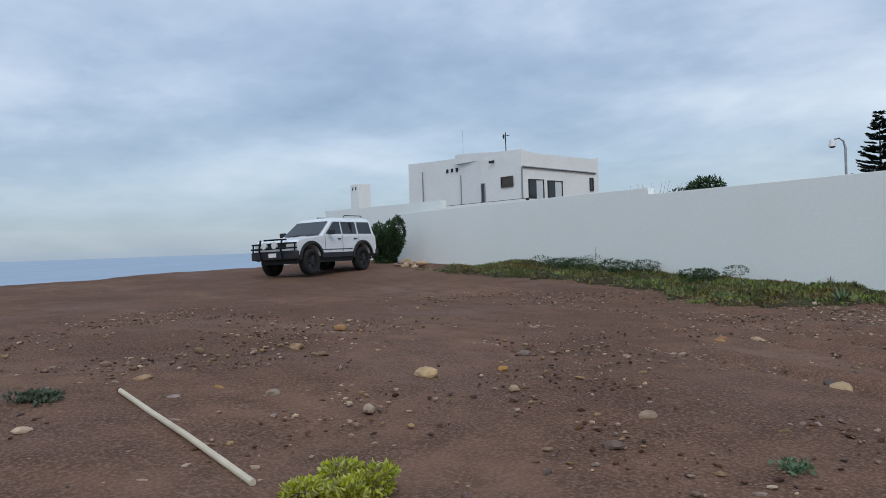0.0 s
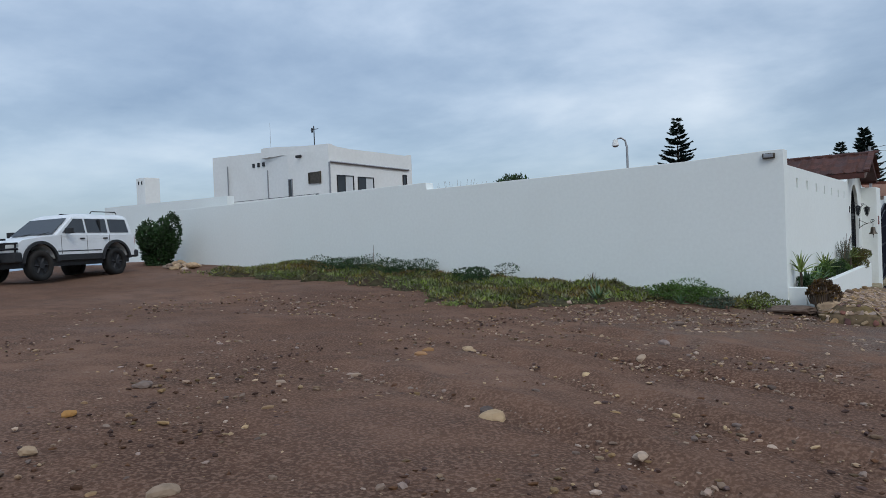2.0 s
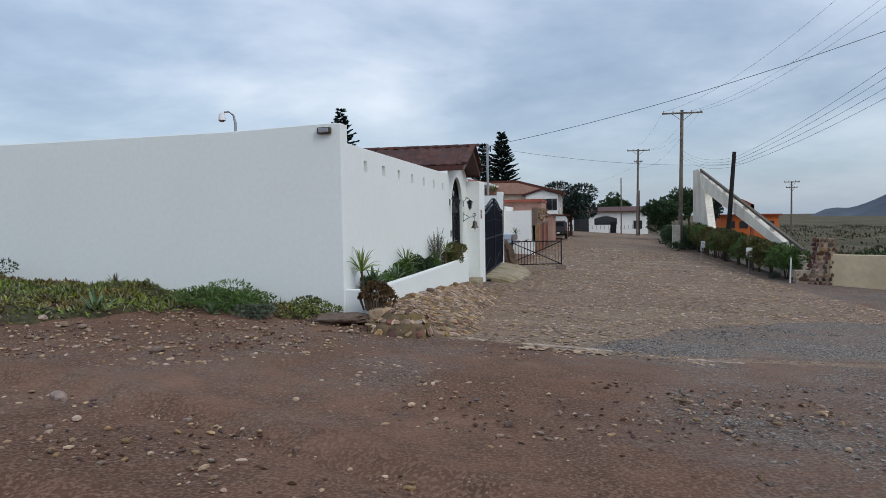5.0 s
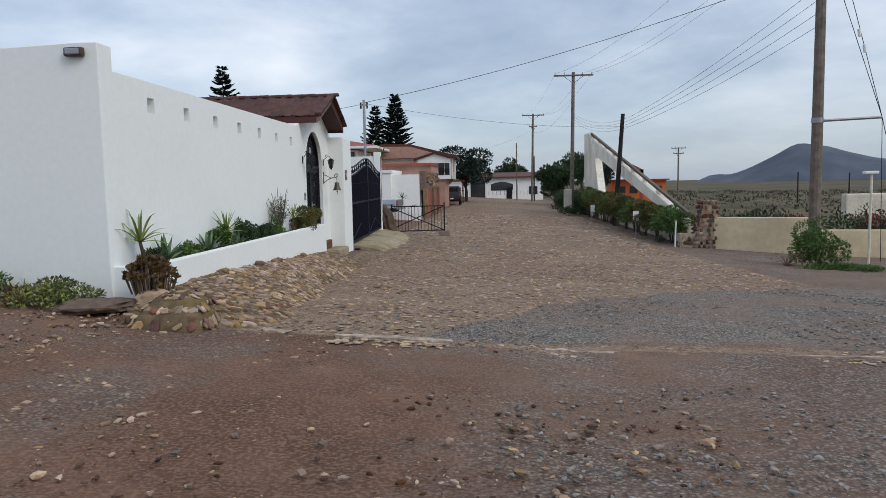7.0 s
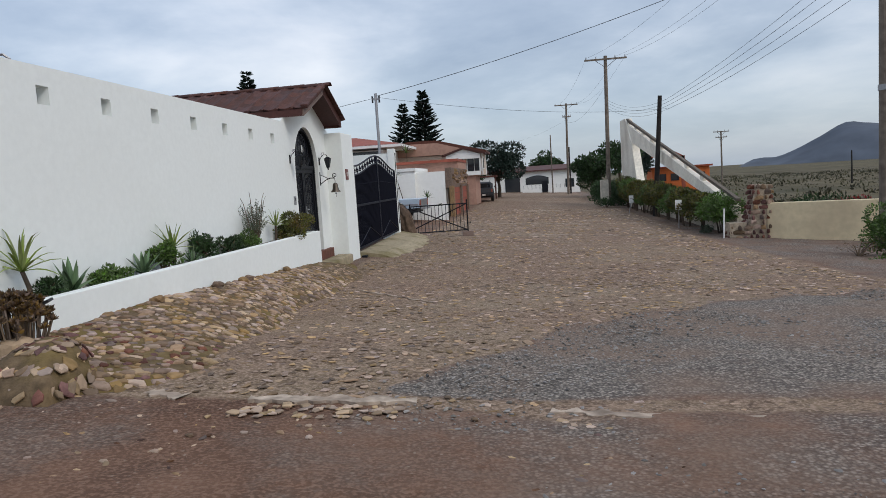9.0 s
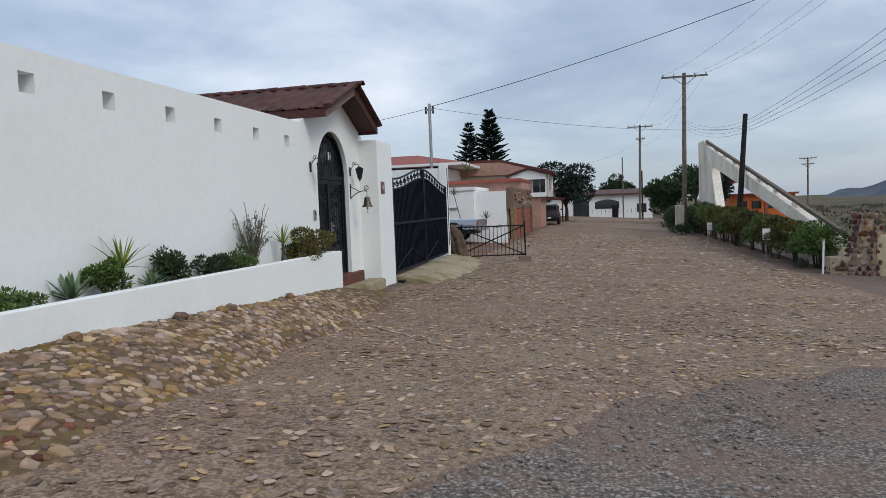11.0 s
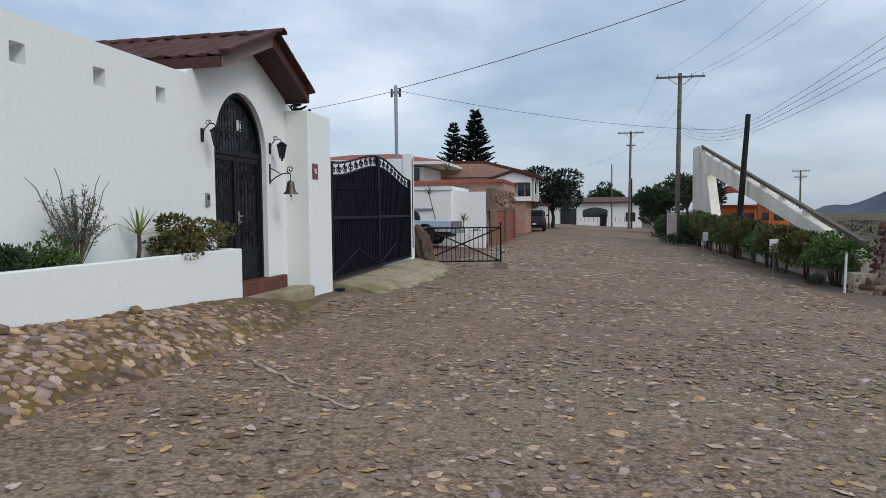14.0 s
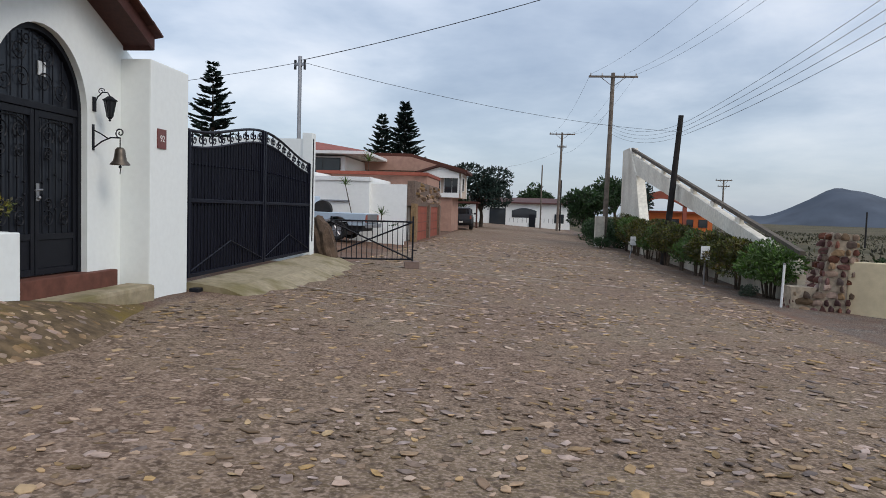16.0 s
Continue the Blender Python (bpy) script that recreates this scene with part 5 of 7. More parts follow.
part("brace", tube(bmesh.new(), [(0, -0.02, 0.2), (bl, -0.02, 1.1)], 0.022, 5), M_IRON, bg)
part("brace", tube(bmesh.new(), [(0, -0.03, 1.05), (bl, -0.03, 0.1)], 0.022, 5), M_IRON, bg)
part("latch", tube(bmesh.new(), [(bl, 0, 0.35), (bl + 0.12, 0, 0.35), (bl + 0.12, 0, 0.42)], 0.014, 5), M_IRON, bg)
blk = part("concrete_block", bx(-0.20, 0.20, -0.10, 0.10, 0, 0.19, bevel=0.012), M_FASCIA, None)
blk.matrix_basis = pose(0.07, 36.75, land1(0.07, 36.75), 0, 0, 12)
tagged(blk, "brown stained concrete block under the barrier gate", "block")
rng = random.Random(3)
bm = lobed_rock(bmesh.new(), (0, 0, 0.40), 0.30, 0.38, 0.92, rng, sub=3)
for v in bm.verts:
    v.co.x += 0.22 - 0.26 * v.co.z
rk = tagged(part("gatepost_boulder", bm, material("dark earthy rock", color=(0.115, 0.078, 0.055), rough=0.95, grain=7, amount=0.25, stain=2.5, stain_amount=0.3, bump=0.8, bump_scale=25), None), "tall brown boulder beside the gate post", "boulder")
rk.matrix_basis = pose(-2.28, 36.25, -1.15)
# raised bed wall by the garage
tagged(part("wall_bed", bx(-4.2, -1.9, 47.2, 47.4, -1.6, -0.45), M_HOUSE, None), "low white bed wall in the yard", "wall", kind="structure")


# ---- plants ----
def leaves_mesh(name, pts, dirs, lengths, widths, mat, parent, label="", fold=0.25):
    """Many small leaves as one mesh: each a folded diamond at a point, along a direction."""
    n = len(pts)
    pts, dirs = np.asarray(pts, float), np.asarray(dirs, float)
    dirs /= np.linalg.norm(dirs, axis=1, keepdims=True) + 1e-9
    rnd = np.random.RandomState(n % 1000 + 7).normal(size=(n, 3))
    side = np.cross(dirs, rnd)
    side /= np.linalg.norm(side, axis=1, keepdims=True) + 1e-9
    nrm = np.cross(side, dirs)
    L, W = np.asarray(lengths)[:, None], np.asarray(widths)[:, None]
    a = pts
    b = pts + dirs * L * 0.5 + side * W * 0.5 + nrm * W * fold
    c = pts + dirs * L
    d = pts + dirs * L * 0.5 - side * W * 0.5 + nrm * W * fold
    v = np.stack([a, b, c, d], 1).reshape(-1, 3)
    i = np.arange(n)[:, None] * 4
    f = np.concatenate([i + [0, 1, 2], i + [0, 2, 3]], 0)
    me = bpy.data.meshes.new(name)
    me.from_pydata(v.tolist(), [], f.tolist())
    me.materials.append(mat)
    ob = new(name, me)
    if parent:
        ob.parent = parent
    if label:
        ob["label"] = label
    return ob


def blob_points(rs, n, lobes):
    """Points near the surfaces of several lobes (centre, radii), with outward directions."""
    w = np.array([l[1][0] * l[1][1] + l[1][2] * l[1][0] for l in lobes])
    pick = rs.choice(len(lobes), n, p=w / w.sum())
    u = rs.normal(size=(n, 3))
    u /= np.linalg.norm(u, axis=1, keepdims=True)
    r = rs.uniform(0.55, 1.06, n) ** 0.6
    C = np.array([l[0] for l in lobes])[pick]
    R = np.array([l[1] for l in lobes])[pick]
    p = C + u * R * r[:, None]
    d = u + rs.normal(size=(n, 3)) * 0.55 + [0, 0, 0.25]
    return p, d


def shrub(name, label, x, y, z, rx, ry, h, n, leaf, mat, seed, category="shrub", group="", twigs=6, twig_mat=None, fill=1.0):
    """A shrub: a few stems and a crown of many leaves in uneven lobes."""
    rs = np.random.RandomState(seed)
    ob = thing(name, label, category, pose(x, y, z), group)
    lobes = []
    k = max(8, int(9 + 3 * (rx + ry)))
    for i in range(k):
        a = rs.uniform(0, 6.28)
        q = rs.uniform(0.15, 0.62)
        lobes.append(((q * 1.25 * rx * math.cos(a), q * 1.25 * ry * math.sin(a), h * rs.uniform(0.15, 0.75)), (fill * rx * rs.uniform(0.22, 0.5), fill * ry * rs.uniform(0.22, 0.5), fill * h * rs.uniform(0.14, 0.3))))
    p, d = blob_points(rs, n, lobes)
    p[:, 2] = np.maximum(p[:, 2], 0.01)
    leaves_mesh("foliage", p, d, rs.uniform(0.6, 1.2, n) * leaf, rs.uniform(0.35, 0.6, n) * leaf, mat, ob)
    bm = bmesh.new()
    for c, r in lobes[:twigs]:
        tube(bm, [(0, 0, -0.03), (c[0] * 0.4, c[1] * 0.4, c[2] * 0.5), c], 0.012 + 0.012 * h, 5, 0.006)
    part("stem", bm, twig_mat or M_TWIG, ob)
    return ob


def sword_plant(name, label, x, y, z, trunk, n, length, width, mat, seed, droop=0.5, lean=(0, 0), group="", up=0.2):
    """Yucca or agave: a rosette of tapering, channelled leaves, on a trunk where it has one."""
    rs = random.Random(seed)
    ob = thing(name, label, "plant", pose(x, y, z), group)
    top = Vector((lean[0], lean[1], trunk))
    if trunk > 0.03:
        part("trunk", tube(bmesh.new(), [(0, 0, -0.05), top * 0.5 + Vector((0.01, 0.01, 0)), top], 0.026, 7, 0.02), M_BARK, ob)
    for i in range(n):
        az = i * 2.39996 + rs.uniform(-0.2, 0.2)
        el = math.radians(8) + (i / n) ** 0.8 * math.radians(76) + up * rs.uniform(-0.3, 0.3)
        L = length * rs.uniform(0.8, 1.1)
        bm = bmesh.new()
        prev = None
        d0 = Vector((math.cos(az) * math.cos(el), math.sin(az) * math.cos(el), math.sin(el)))
        side = Vector((-math.sin(az), math.cos(az), 0))
        p = top.copy()
        seg = 5
        for k in range(seg + 1):
            f = k / seg
            w = width * (0.55 + 1.2 * f - 1.75 * f * f) * 0.9 + 0.001
            dirn = (d0 + Vector((0, 0, -droop * f * f))).normalized()
            if k:
                p = p + dirn * (L / seg)
            nrm = dirn.cross(side).normalized() * -1
            row = [bm.verts.new(p + side * w * 0.5 + nrm * w * 0.18), bm.verts.new(p - nrm * w * 0.10), bm.verts.new(p - side * w * 0.5 + nrm * w * 0.18)]
            if prev:
                for j in range(2):
                    bm.faces.new((prev[j], prev[j + 1], row[j + 1], row[j]))
            prev = row
        part("leaf", bm, mat, ob)
    return ob


PX = -2.25
YG = "sword leaved plants in the planter"
sword_plant("yucca", "young yucca with yellow green sword leaves on a bare stem", PX, 16.47, -0.11, 0.32, 20, 0.46, 0.052, M_YUCCA, 1, 0.75, (0.02, -0.11), YG)
sword_plant("agave", "broad leaved blue green agave rosette", PX, 17.04, -0.11, 0.02, 16, 0.34, 0.115, M_AGAVE, 2, 0.3, (0, 0), YG)
sword_plant("agave", "small blue green agave in the planter", PX, 18.42, -0.11, 0.02, 15, 0.30, 0.09, M_AGAVE, 3, 0.2, (0, 0), YG)
sword_plant("yucca", "small yucca with narrow green leaves on a stem", PX, 19.15, -0.11, 0.26, 18, 0.40, 0.045, M_YUCCA, 4, 0.3, (0, 0.02), YG)
sword_plant("agave", "small grey green agave in the planter", PX, 19.66, -0.11, 0.0, 13, 0.24, 0.06, M_AGAVE, 5, 0.2, (0, 0), YG)
sword_plant("yucca", "small yucca with narrow green leaves on a stem", PX, 22.9, -0.12, 0.30, 15, 0.34, 0.036, M_YUCCA, 6, 0.3, (0.03, 0), YG)
M_OLIVE = material("olive and rust leaves", color=(0.10, 0.115, 0.035), rough=0.6, spread=0.55, grain=3, amount=0.25, stain=3, stain_amount=0.2, stain_color=(0.16, 0.06, 0.03))
SG = "shrubs in the planter"
shrub("planter_shrub", "low dark green leafy shrub in the planter", PX, 16.68, -0.11, 0.18, 0.28, 0.22, 700, 0.05, M_DARKLEAF, 11, group=SG)
shrub("planter_shrub", "rounded bright green succulent shrub in the planter", PX, 17.7, -0.11, 0.2, 0.33, 0.22, 1800, 0.045, M_LEAF, 12, group=SG)
shrub("planter_shrub", "bushy bright green shrub in the planter", PX, 18.92, -0.11, 0.2, 0.32, 0.36, 1300, 0.055, M_LEAF, 13, group=SG)
shrub("planter_shrub", "dark green leafy shrub in the planter", PX, 20.1, -0.11, 0.22, 0.42, 0.42, 1600, 0.055, M_DARKLEAF, 14, group=SG)
shrub("planter_shrub", "dark green leafy shrub in the planter", PX, 20.95, -0.11, 0.2, 0.48, 0.26, 1500, 0.05, M_DARKLEAF, 15, group=SG)
shrub("planter_shrub", "bright green leafy shrub in the planter", PX, 21.6, -0.11, 0.2, 0.4, 0.36, 1400, 0.05, M_LEAF, 16, group=SG)
shrub("planter_shrub", "green brown spreading shrub spilling over the planter", PX + 0.08, 23.95, -0.12, 0.30, 0.85, 0.60, 4200, 0.055, M_OLIVE, 17, group=SG, fill=1.05)
M_ROSEMARY = material("grey green narrow leaves", color=(0.10, 0.125, 0.085), rough=0.7, spread=0.4, grain=3, amount=0.2, stain_amount=0)
# wispy grey shrub
ob = thing("wispy_shrub", "grey green wispy shrub with long bare twigs", "shrub", pose(PX, 22.0, -0.12))
rs = np.random.RandomState(21)
bm = bmesh.new()
P, D = [], []
for i in range(46):
    a, s = rs.uniform(0, 6.28), rs.uniform(0.1, 0.5)
    tip = Vector((0.45 * s * math.cos(a), s * math.sin(a) * 0.95, rs.uniform(0.35, 0.78)))
    mid = tip * 0.55 + Vector((0, 0, 0.1))
    tube(bm, [(0, 0, -0.02), mid, tip], 0.005, 3, 0.002)
    for f in np.linspace(0.3, 1, 34):
        q = (mid * (f / 0.55) if f < 0.55 else mid.lerp(tip, (f - 0.55) / 0.45))
        P.append(q + Vector(rs.normal(size=3) * 0.012)); D.append(tip + Vector(rs.normal(size=3) * 0.5))
for tip in ((0.1, -0.75, 0.85), (0.12, -0.42, 0.95), (0.1, 0.35, 0.86), (0.15, 0.15, 0.92)):
    tube(bm, [(0, 0, 0), Vector(tip) * 0.5, Vector(tip) * 0.8 + Vector((0, 0, 0.08)), tip], 0.008, 4, 0.004)
part("twig_spray", bm, M_TWIG, ob, "bare grey twigs")
leaves_mesh("foliage", P, D, rs.uniform(0.03, 0.06, len(P)), rs.uniform(0.008, 0.014, len(P)), M_ROSEMARY, ob)

# plant with dark rosettes at the end of the bank
ob = thing("rosette_succulent", "bushy succulent with maroon and green rosettes at the planter end", "succulent", pose(-1.74, 15.62, -0.30))
rs = np.random.RandomState(4)
M_MAROON = material("maroon succulent leaves", color=(0.13, 0.085, 0.045), rough=0.5, spread=0.6, grain=4, amount=0.2, stain_amount=0)
P, D = [], []
bm = bmesh.new()
for i in range(90):
    a, q = rs.uniform(0, 6.28), rs.uniform(0, 1) ** 0.5
    c = Vector((0.27 * q * math.cos(a), 0.30 * q * math.sin(a), 0.10 + 0.22 * (1 - q * q) + rs.uniform(0, 0.10)))
    tube(bm, [(c.x * 0.8, c.y * 0.8, 0), c], 0.008, 4)
    for k in range(16):
        aa, e = k * 2.4, 0.2 + 0.075 * k
        P.append(c); D.append((math.cos(aa) * math.cos(e), math.sin(aa) * math.cos(e), math.sin(e)))
part("stem", bm, M_TWIG, ob)["kind"] = "stuff"
leaves_mesh("foliage", P, D, rs.uniform(0.05, 0.075, len(P)), rs.uniform(0.025, 0.035, len(P)), M_MAROON, ob)

# ---- ice plant mat along the long wall ----
def mat_amount(x, y):
    """Thickness of the mat: lobes along the wall's foot, thinning towards the dirt."""
    front = np.interp(x, [-18, -15.4, -12.3, -10.0, -8.8, -8.2, -7.4, -6.6, -5.9, -5.5, -5.0, -4.2, -3.0, -2.2], [12.6, 13.3, 13.75, 13.5, 13.2, 12.6, 11.9, 11.7, 12.1, 13.4, 14.6, 15.1, 15.2, 15.4])
    front = front + 0.22 * np.sin(x * 4.1) + 0.14 * np.sin(x * 9.7 + y * 3) + 0.1 * np.sin(x * 17 + 1 + y * 7)
    ends = smoothstep(-17.5, -15.5, x) * smoothstep(-2.2, -2.9, x)
    gap = smoothstep(0.30, 0.62, 0.5 + 0.5 * np.sin(x * 1.9 + 0.7) * np.sin(y * 2.6 + x * 0.4)) * smoothstep(front + 1.9, front + 0.4, y) * 0.55
    return smoothstep(front - 0.1, front + 0.5, y) * ends * (1 - gap)


rs = np.random.RandomState(33)
xs_ = np.linspace(-18, -2.0, 170)
ys_ = np.linspace(10.8, 16.12, 60)
X, Y = np.meshgrid(xs_, ys_)
A = mat_amount(X, Y)
NZ = np.array([noise.noise((x * 0.9, y * 0.9, 5)) * 0.5 + noise.noise((x * 2.4, y * 2.4, 9)) * 0.3 for x, y in zip(X.ravel(), Y.ravel())]).reshape(X.shape)
HH = np.clip(A * (0.09 + 0.34 * NZ + 0.10 * smoothstep(-8, -13, X)), -0.06, 0.6) - 0.035 * (A < 0.25)
Z = land(X, Y) + HH
me = bpy.data.meshes.new("ice_plant_mat")
idx = np.arange(X.size).reshape(X.shape)
fa = np.stack([idx[:-1, :-1].ravel(), idx[:-1, 1:].ravel(), idx[1:, 1:].ravel(), idx[1:, :-1].ravel()], 1)
keep = (A.ravel()[fa].max(1) > 0.25)
me.from_pydata(np.stack([X.ravel(), Y.ravel(), Z.ravel()], 1).tolist(), [], fa[keep].tolist())
M_MATBASE = material("matted stems", color=(0.065, 0.06, 0.028), rough=0.9, grain=9, amount=0.35, stain=2, stain_amount=0.4, stain_color=(0.05, 0.03, 0.02), bump=1.0, bump_scale=40)
me.materials.append(M_MATBASE)
mat_ob = new("ice_plant_mat", me)
tagged(mat_ob, "sprawling green and rust ice plant mat along the wall foot", "ground cover", kind="stuff")
N = 90000
x, y = rs.uniform(-17.5, -2.2, N), rs.uniform(11.0, 16.1, N)
a = mat_amount(x, y)
nz = np.array([noise.noise((p * 1.1, q * 1.1, 15)) for p, q in zip(x, y)])
k = (rs.uniform(0, 1, N) < a * (0.75 + 0.9 * nz))
x, y, a, nz = x[k], y[k], a[k], nz[k]
hh = np.array([noise.noise((p * 0.9, q * 0.9, 5)) * 0.5 + noise.noise((p * 2.4, q * 2.4, 9)) * 0.3 for p, q in zip(x, y)])
z = land(x, y) + np.clip(a * (0.09 + 0.34 * hh + 0.10 * smoothstep(-8, -13, x)), 0, 0.6)
d = rs.normal(size=(len(x), 3)) * 0.85 + [0, -0.15, 0.5]
lv = leaves_mesh("ice_plant_leaves", np.stack([x, y, z], 1), d, rs.uniform(0.06, 0.13, len(x)) * (1 + 0.5 * nz), rs.uniform(0.024, 0.045, len(x)), M_ICE, mat_ob, "green and rust finger leaves", 0.5)
lv["kind"] = "stuff"

M_WEED = material("yellow green weed leaves", color=(0.36, 0.38, 0.07), rough=0.6, spread=0.35, grain=6, amount=0.15, stain_amount=0)
WG = "plants at the long wall's foot"
for i, (x, y, rx, h, n, mat, lab) in enumerate((
        (-13.2, 15.35, 1.2, 0.55, 3400, M_DARKLEAF, "dark green spreading shrub against the wall"),
        (-11.0, 15.3, 1.1, 0.55, 3200, M_DARKLEAF, "dark green spreading shrub against the wall"),
        (-8.7, 15.3, 0.8, 0.46, 2200, M_DARKLEAF, "dark green shrub with stray twigs against the wall"),
        (-4.0, 15.4, 0.85, 0.42, 3200, M_LEAF, "low rounded green shrub against the wall"),
        (-2.85, 15.45, 0.5, 0.27, 1500, M_ICE, "low yellow green succulent cushion"),
        (-3.4, 14.95, 0.34, 0.2, 700, M_ROSEMARY, "low grey dry cushion plant"),
        (-15.4, 15.4, 0.7, 0.35, 1300, M_ROSEMARY, "grey dry bush against the wall"),
        (-7.05, 12.0, 0.30, 0.10, 600, M_YUCCA, "small yellow green weed tuft on the dirt"),
        (-5.5, 0.5, 0.17, 0.10, 600, M_ROSEMARY, "small green weed tuft on the dirt"),
        (-2.72, 1.28, 0.27, 0.14, 3000, M_WEED, "yellow green flowering weed clump on the dirt"),
        (-1.6, 3.4, 0.12, 0.05, 150, M_AGAVE, "tiny grey green weed on the dirt"))):
    shrub("wall_shrub" if y > 13 else "weed_tuft", lab, x, y, land1(x, y) + (0.02 if y > 13 else -0.01), rx, rx * 0.75 if y > 13 else rx, h, n, 0.055 if y > 13 else 0.04, mat, 50 + i, group=WG if y > 13 else "")
sword_plant("agave", "small pale blue agave among the ice plants", -5.35, 14.2, land1(-5.35, 14.2) + 0.02, 0, 12, 0.38, 0.07, M_AGAVE, 8, 0.1, (0, 0), WG, 0.4)
sword_plant("agave", "small pale blue agave among the ice plants", -4.0, 14.9, land1(-4.0, 14.9) + 0.02, 0, 11, 0.22, 0.05, M_AGAVE, 9, 0.1, (0, 0), WG, 0.4)
sword_plant("aloe", "small maroon aloe among the ice plants", -6.1, 15.6, land1(-6.1, 15.6) + 0.2, 0, 12, 0.2, 0.03, M_MAROON, 10, 0.2, (0, 0), WG)
bm = tube(bmesh.new(), [(-12.0, 15.2, land1(-12, 15.2)), (-12.03, 15.22, 0.75), (-12.0, 15.2, 1.0)], 0.012, 4, 0.005)
tagged(part("dry_stalk", bm, M_TWIG, None), "thin dry flower stalk in the ice plants", "stalk")

# bush at the end of the long wall, and stones at its foot
shrub("corner_bush", "tall dark green bush beside the wall end", -21.15, 14.7, land1(-21.15, 14.7), 0.62, 0.62, 1.7, 10000, 0.12, M_DARKLEAF, 74, "bush", fill=1.35)
rng = random.Random(8)
for i in range(16):
    bm = lobed_rock(bmesh.new(), (0, 0, 0.03), rng.uniform(0.1, 0.24), rng.uniform(0.08, 0.18), rng.uniform(0.05, 0.1), rng)
    x, y = -19.3 + rng.uniform(-0.7, 1.0), 14.2 + rng.uniform(-0.5, 0.5)
    ob = tagged(part("flat_rock", bm, M_PALESTONE, None), "pale flat rock in a heap beside the bush", "rock", "rock heap beside the bush")
    ob.matrix_basis = pose(x, y, land1(x, y) + rng.uniform(0.0, 0.12), rng.uniform(-12, 12), rng.uniform(-12, 12), rng.uniform(0, 360))


# ---- trees ----
def norfolk_pine(x, y, zb, h, spread, seed, tiers=22, label="tall dark Norfolk Island pine with tiered branches"):
    rs = np.random.RandomState(seed)
    ob = thing("norfolk_pine", label, "tree", pose(x, y, zb), "Norfolk pines")
    part("trunk", tube(bmesh.new(), [(0, 0, -0.3), (0.02 * h * 0.2, 0, h * 0.5), (0, 0, h)], 0.022 * h, 8, 0.01), M_BARK, ob)
    P, D, Ls, Ws = [], [], [], []
    bm = bmesh.new()
    for t in range(tiers):
        f = t / (tiers - 1)
        z0 = h * (0.12 + 0.87 * f)
        r = spread * (1 - f) ** 0.8 * rs.uniform(0.8, 1.1) + 0.05 * spread
        nb = 6
        for b in range(nb):
            a = 6.28 * b / nb + t * 0.7 + rs.uniform(-0.25, 0.25)
            rr = r * rs.uniform(0.7, 1.12)
            z = z0 + rs.uniform(-0.55, 0.55) * h * 0.87 / tiers
            tip = np.array([rr * math.cos(a), rr * math.sin(a), rs.uniform(0.1, 0.34) * rr + 0.05])
            tube(bm, [(0, 0, z), (tip[0] * 0.5, tip[1] * 0.5, z - 0.02 * rr), (tip[0], tip[1], z + tip[2])], 0.02, 3, 0.008)
            n = int(36 + 52 * rr)
            for k in range(n):
                g = rs.uniform(0.12, 1.0)
                base = np.array([tip[0] * g, tip[1] * g, z + tip[2] * g * g - 0.02])
                side = rs.choice([-1, 1])
                dr = np.array([math.cos(a) * 0.7 - side * math.sin(a) * 0.7, math.sin(a) * 0.7 + side * math.cos(a) * 0.7, rs.uniform(0.05, 0.5)])
                P.append(base); D.append(dr); Ls.append(0.14 * spread * rs.uniform(0.6, 1.3) * (1.2 - 0.5 * g)); Ws.append(0.023 * spread)
    part("branch_frame", bm, M_BARK, ob)
    leaves_mesh("crown", P, D, Ls, Ws, M_PINE, ob, "dark needle fronds", 0.6)
    return ob


norfolk_pine(-27.5, 85.0, -1.0, 14.8, 4.1, 1, 24)
norfolk_pine(-8.8, 88.0, -1.4, 12.2, 3.4, 2, 36)
norfolk_pine(-10.9, 87.0, -1.4, 10.8, 3.0, 3, 28)


def broad_tree(x, y, zb, h, crown, n, leaf, mat, seed, label, trunk=0.3, name="tree", trunk_h=0.35):
    rs = np.random.RandomState(seed)
    ob = thing(name, label, "tree", pose(x, y, zb))
    part("trunk", tube(bmesh.new(), [(0, 0, -0.3), (0.1, 0, h * trunk_h * 0.6), (0, 0.1, h * trunk_h), (0.15, 0, h * 0.75)], trunk, 8, trunk * 0.3), M_BARK, ob)
    bm = bmesh.new()
    lobes = []
    for i in range(16):
        a, q = rs.uniform(0, 6.28), rs.uniform(0.1, 0.75)
        c = (crown * q * math.cos(a), crown * q * math.sin(a), h * rs.uniform(trunk_h + 0.12, 0.9 - 0.25 * q))
        lobes.append((c, (crown * rs.uniform(0.24, 0.42), crown * rs.uniform(0.24, 0.42), h * rs.uniform(0.08, 0.14))))
        tube(bm, [(0, 0, h * trunk_h * rs.uniform(0.7, 1.2)), (c[0] * 0.5, c[1] * 0.5, c[2] * 0.85), c], trunk * 0.35, 5, 0.03)
    part("limb_frame", bm, M_BARK, ob)
    p, d = blob_points(rs, n, lobes)
    leaves_mesh("crown", p, d, rs.uniform(0.6, 1.3, n) * leaf, rs.uniform(0.35, 0.6, n) * leaf, mat, ob)
    return ob


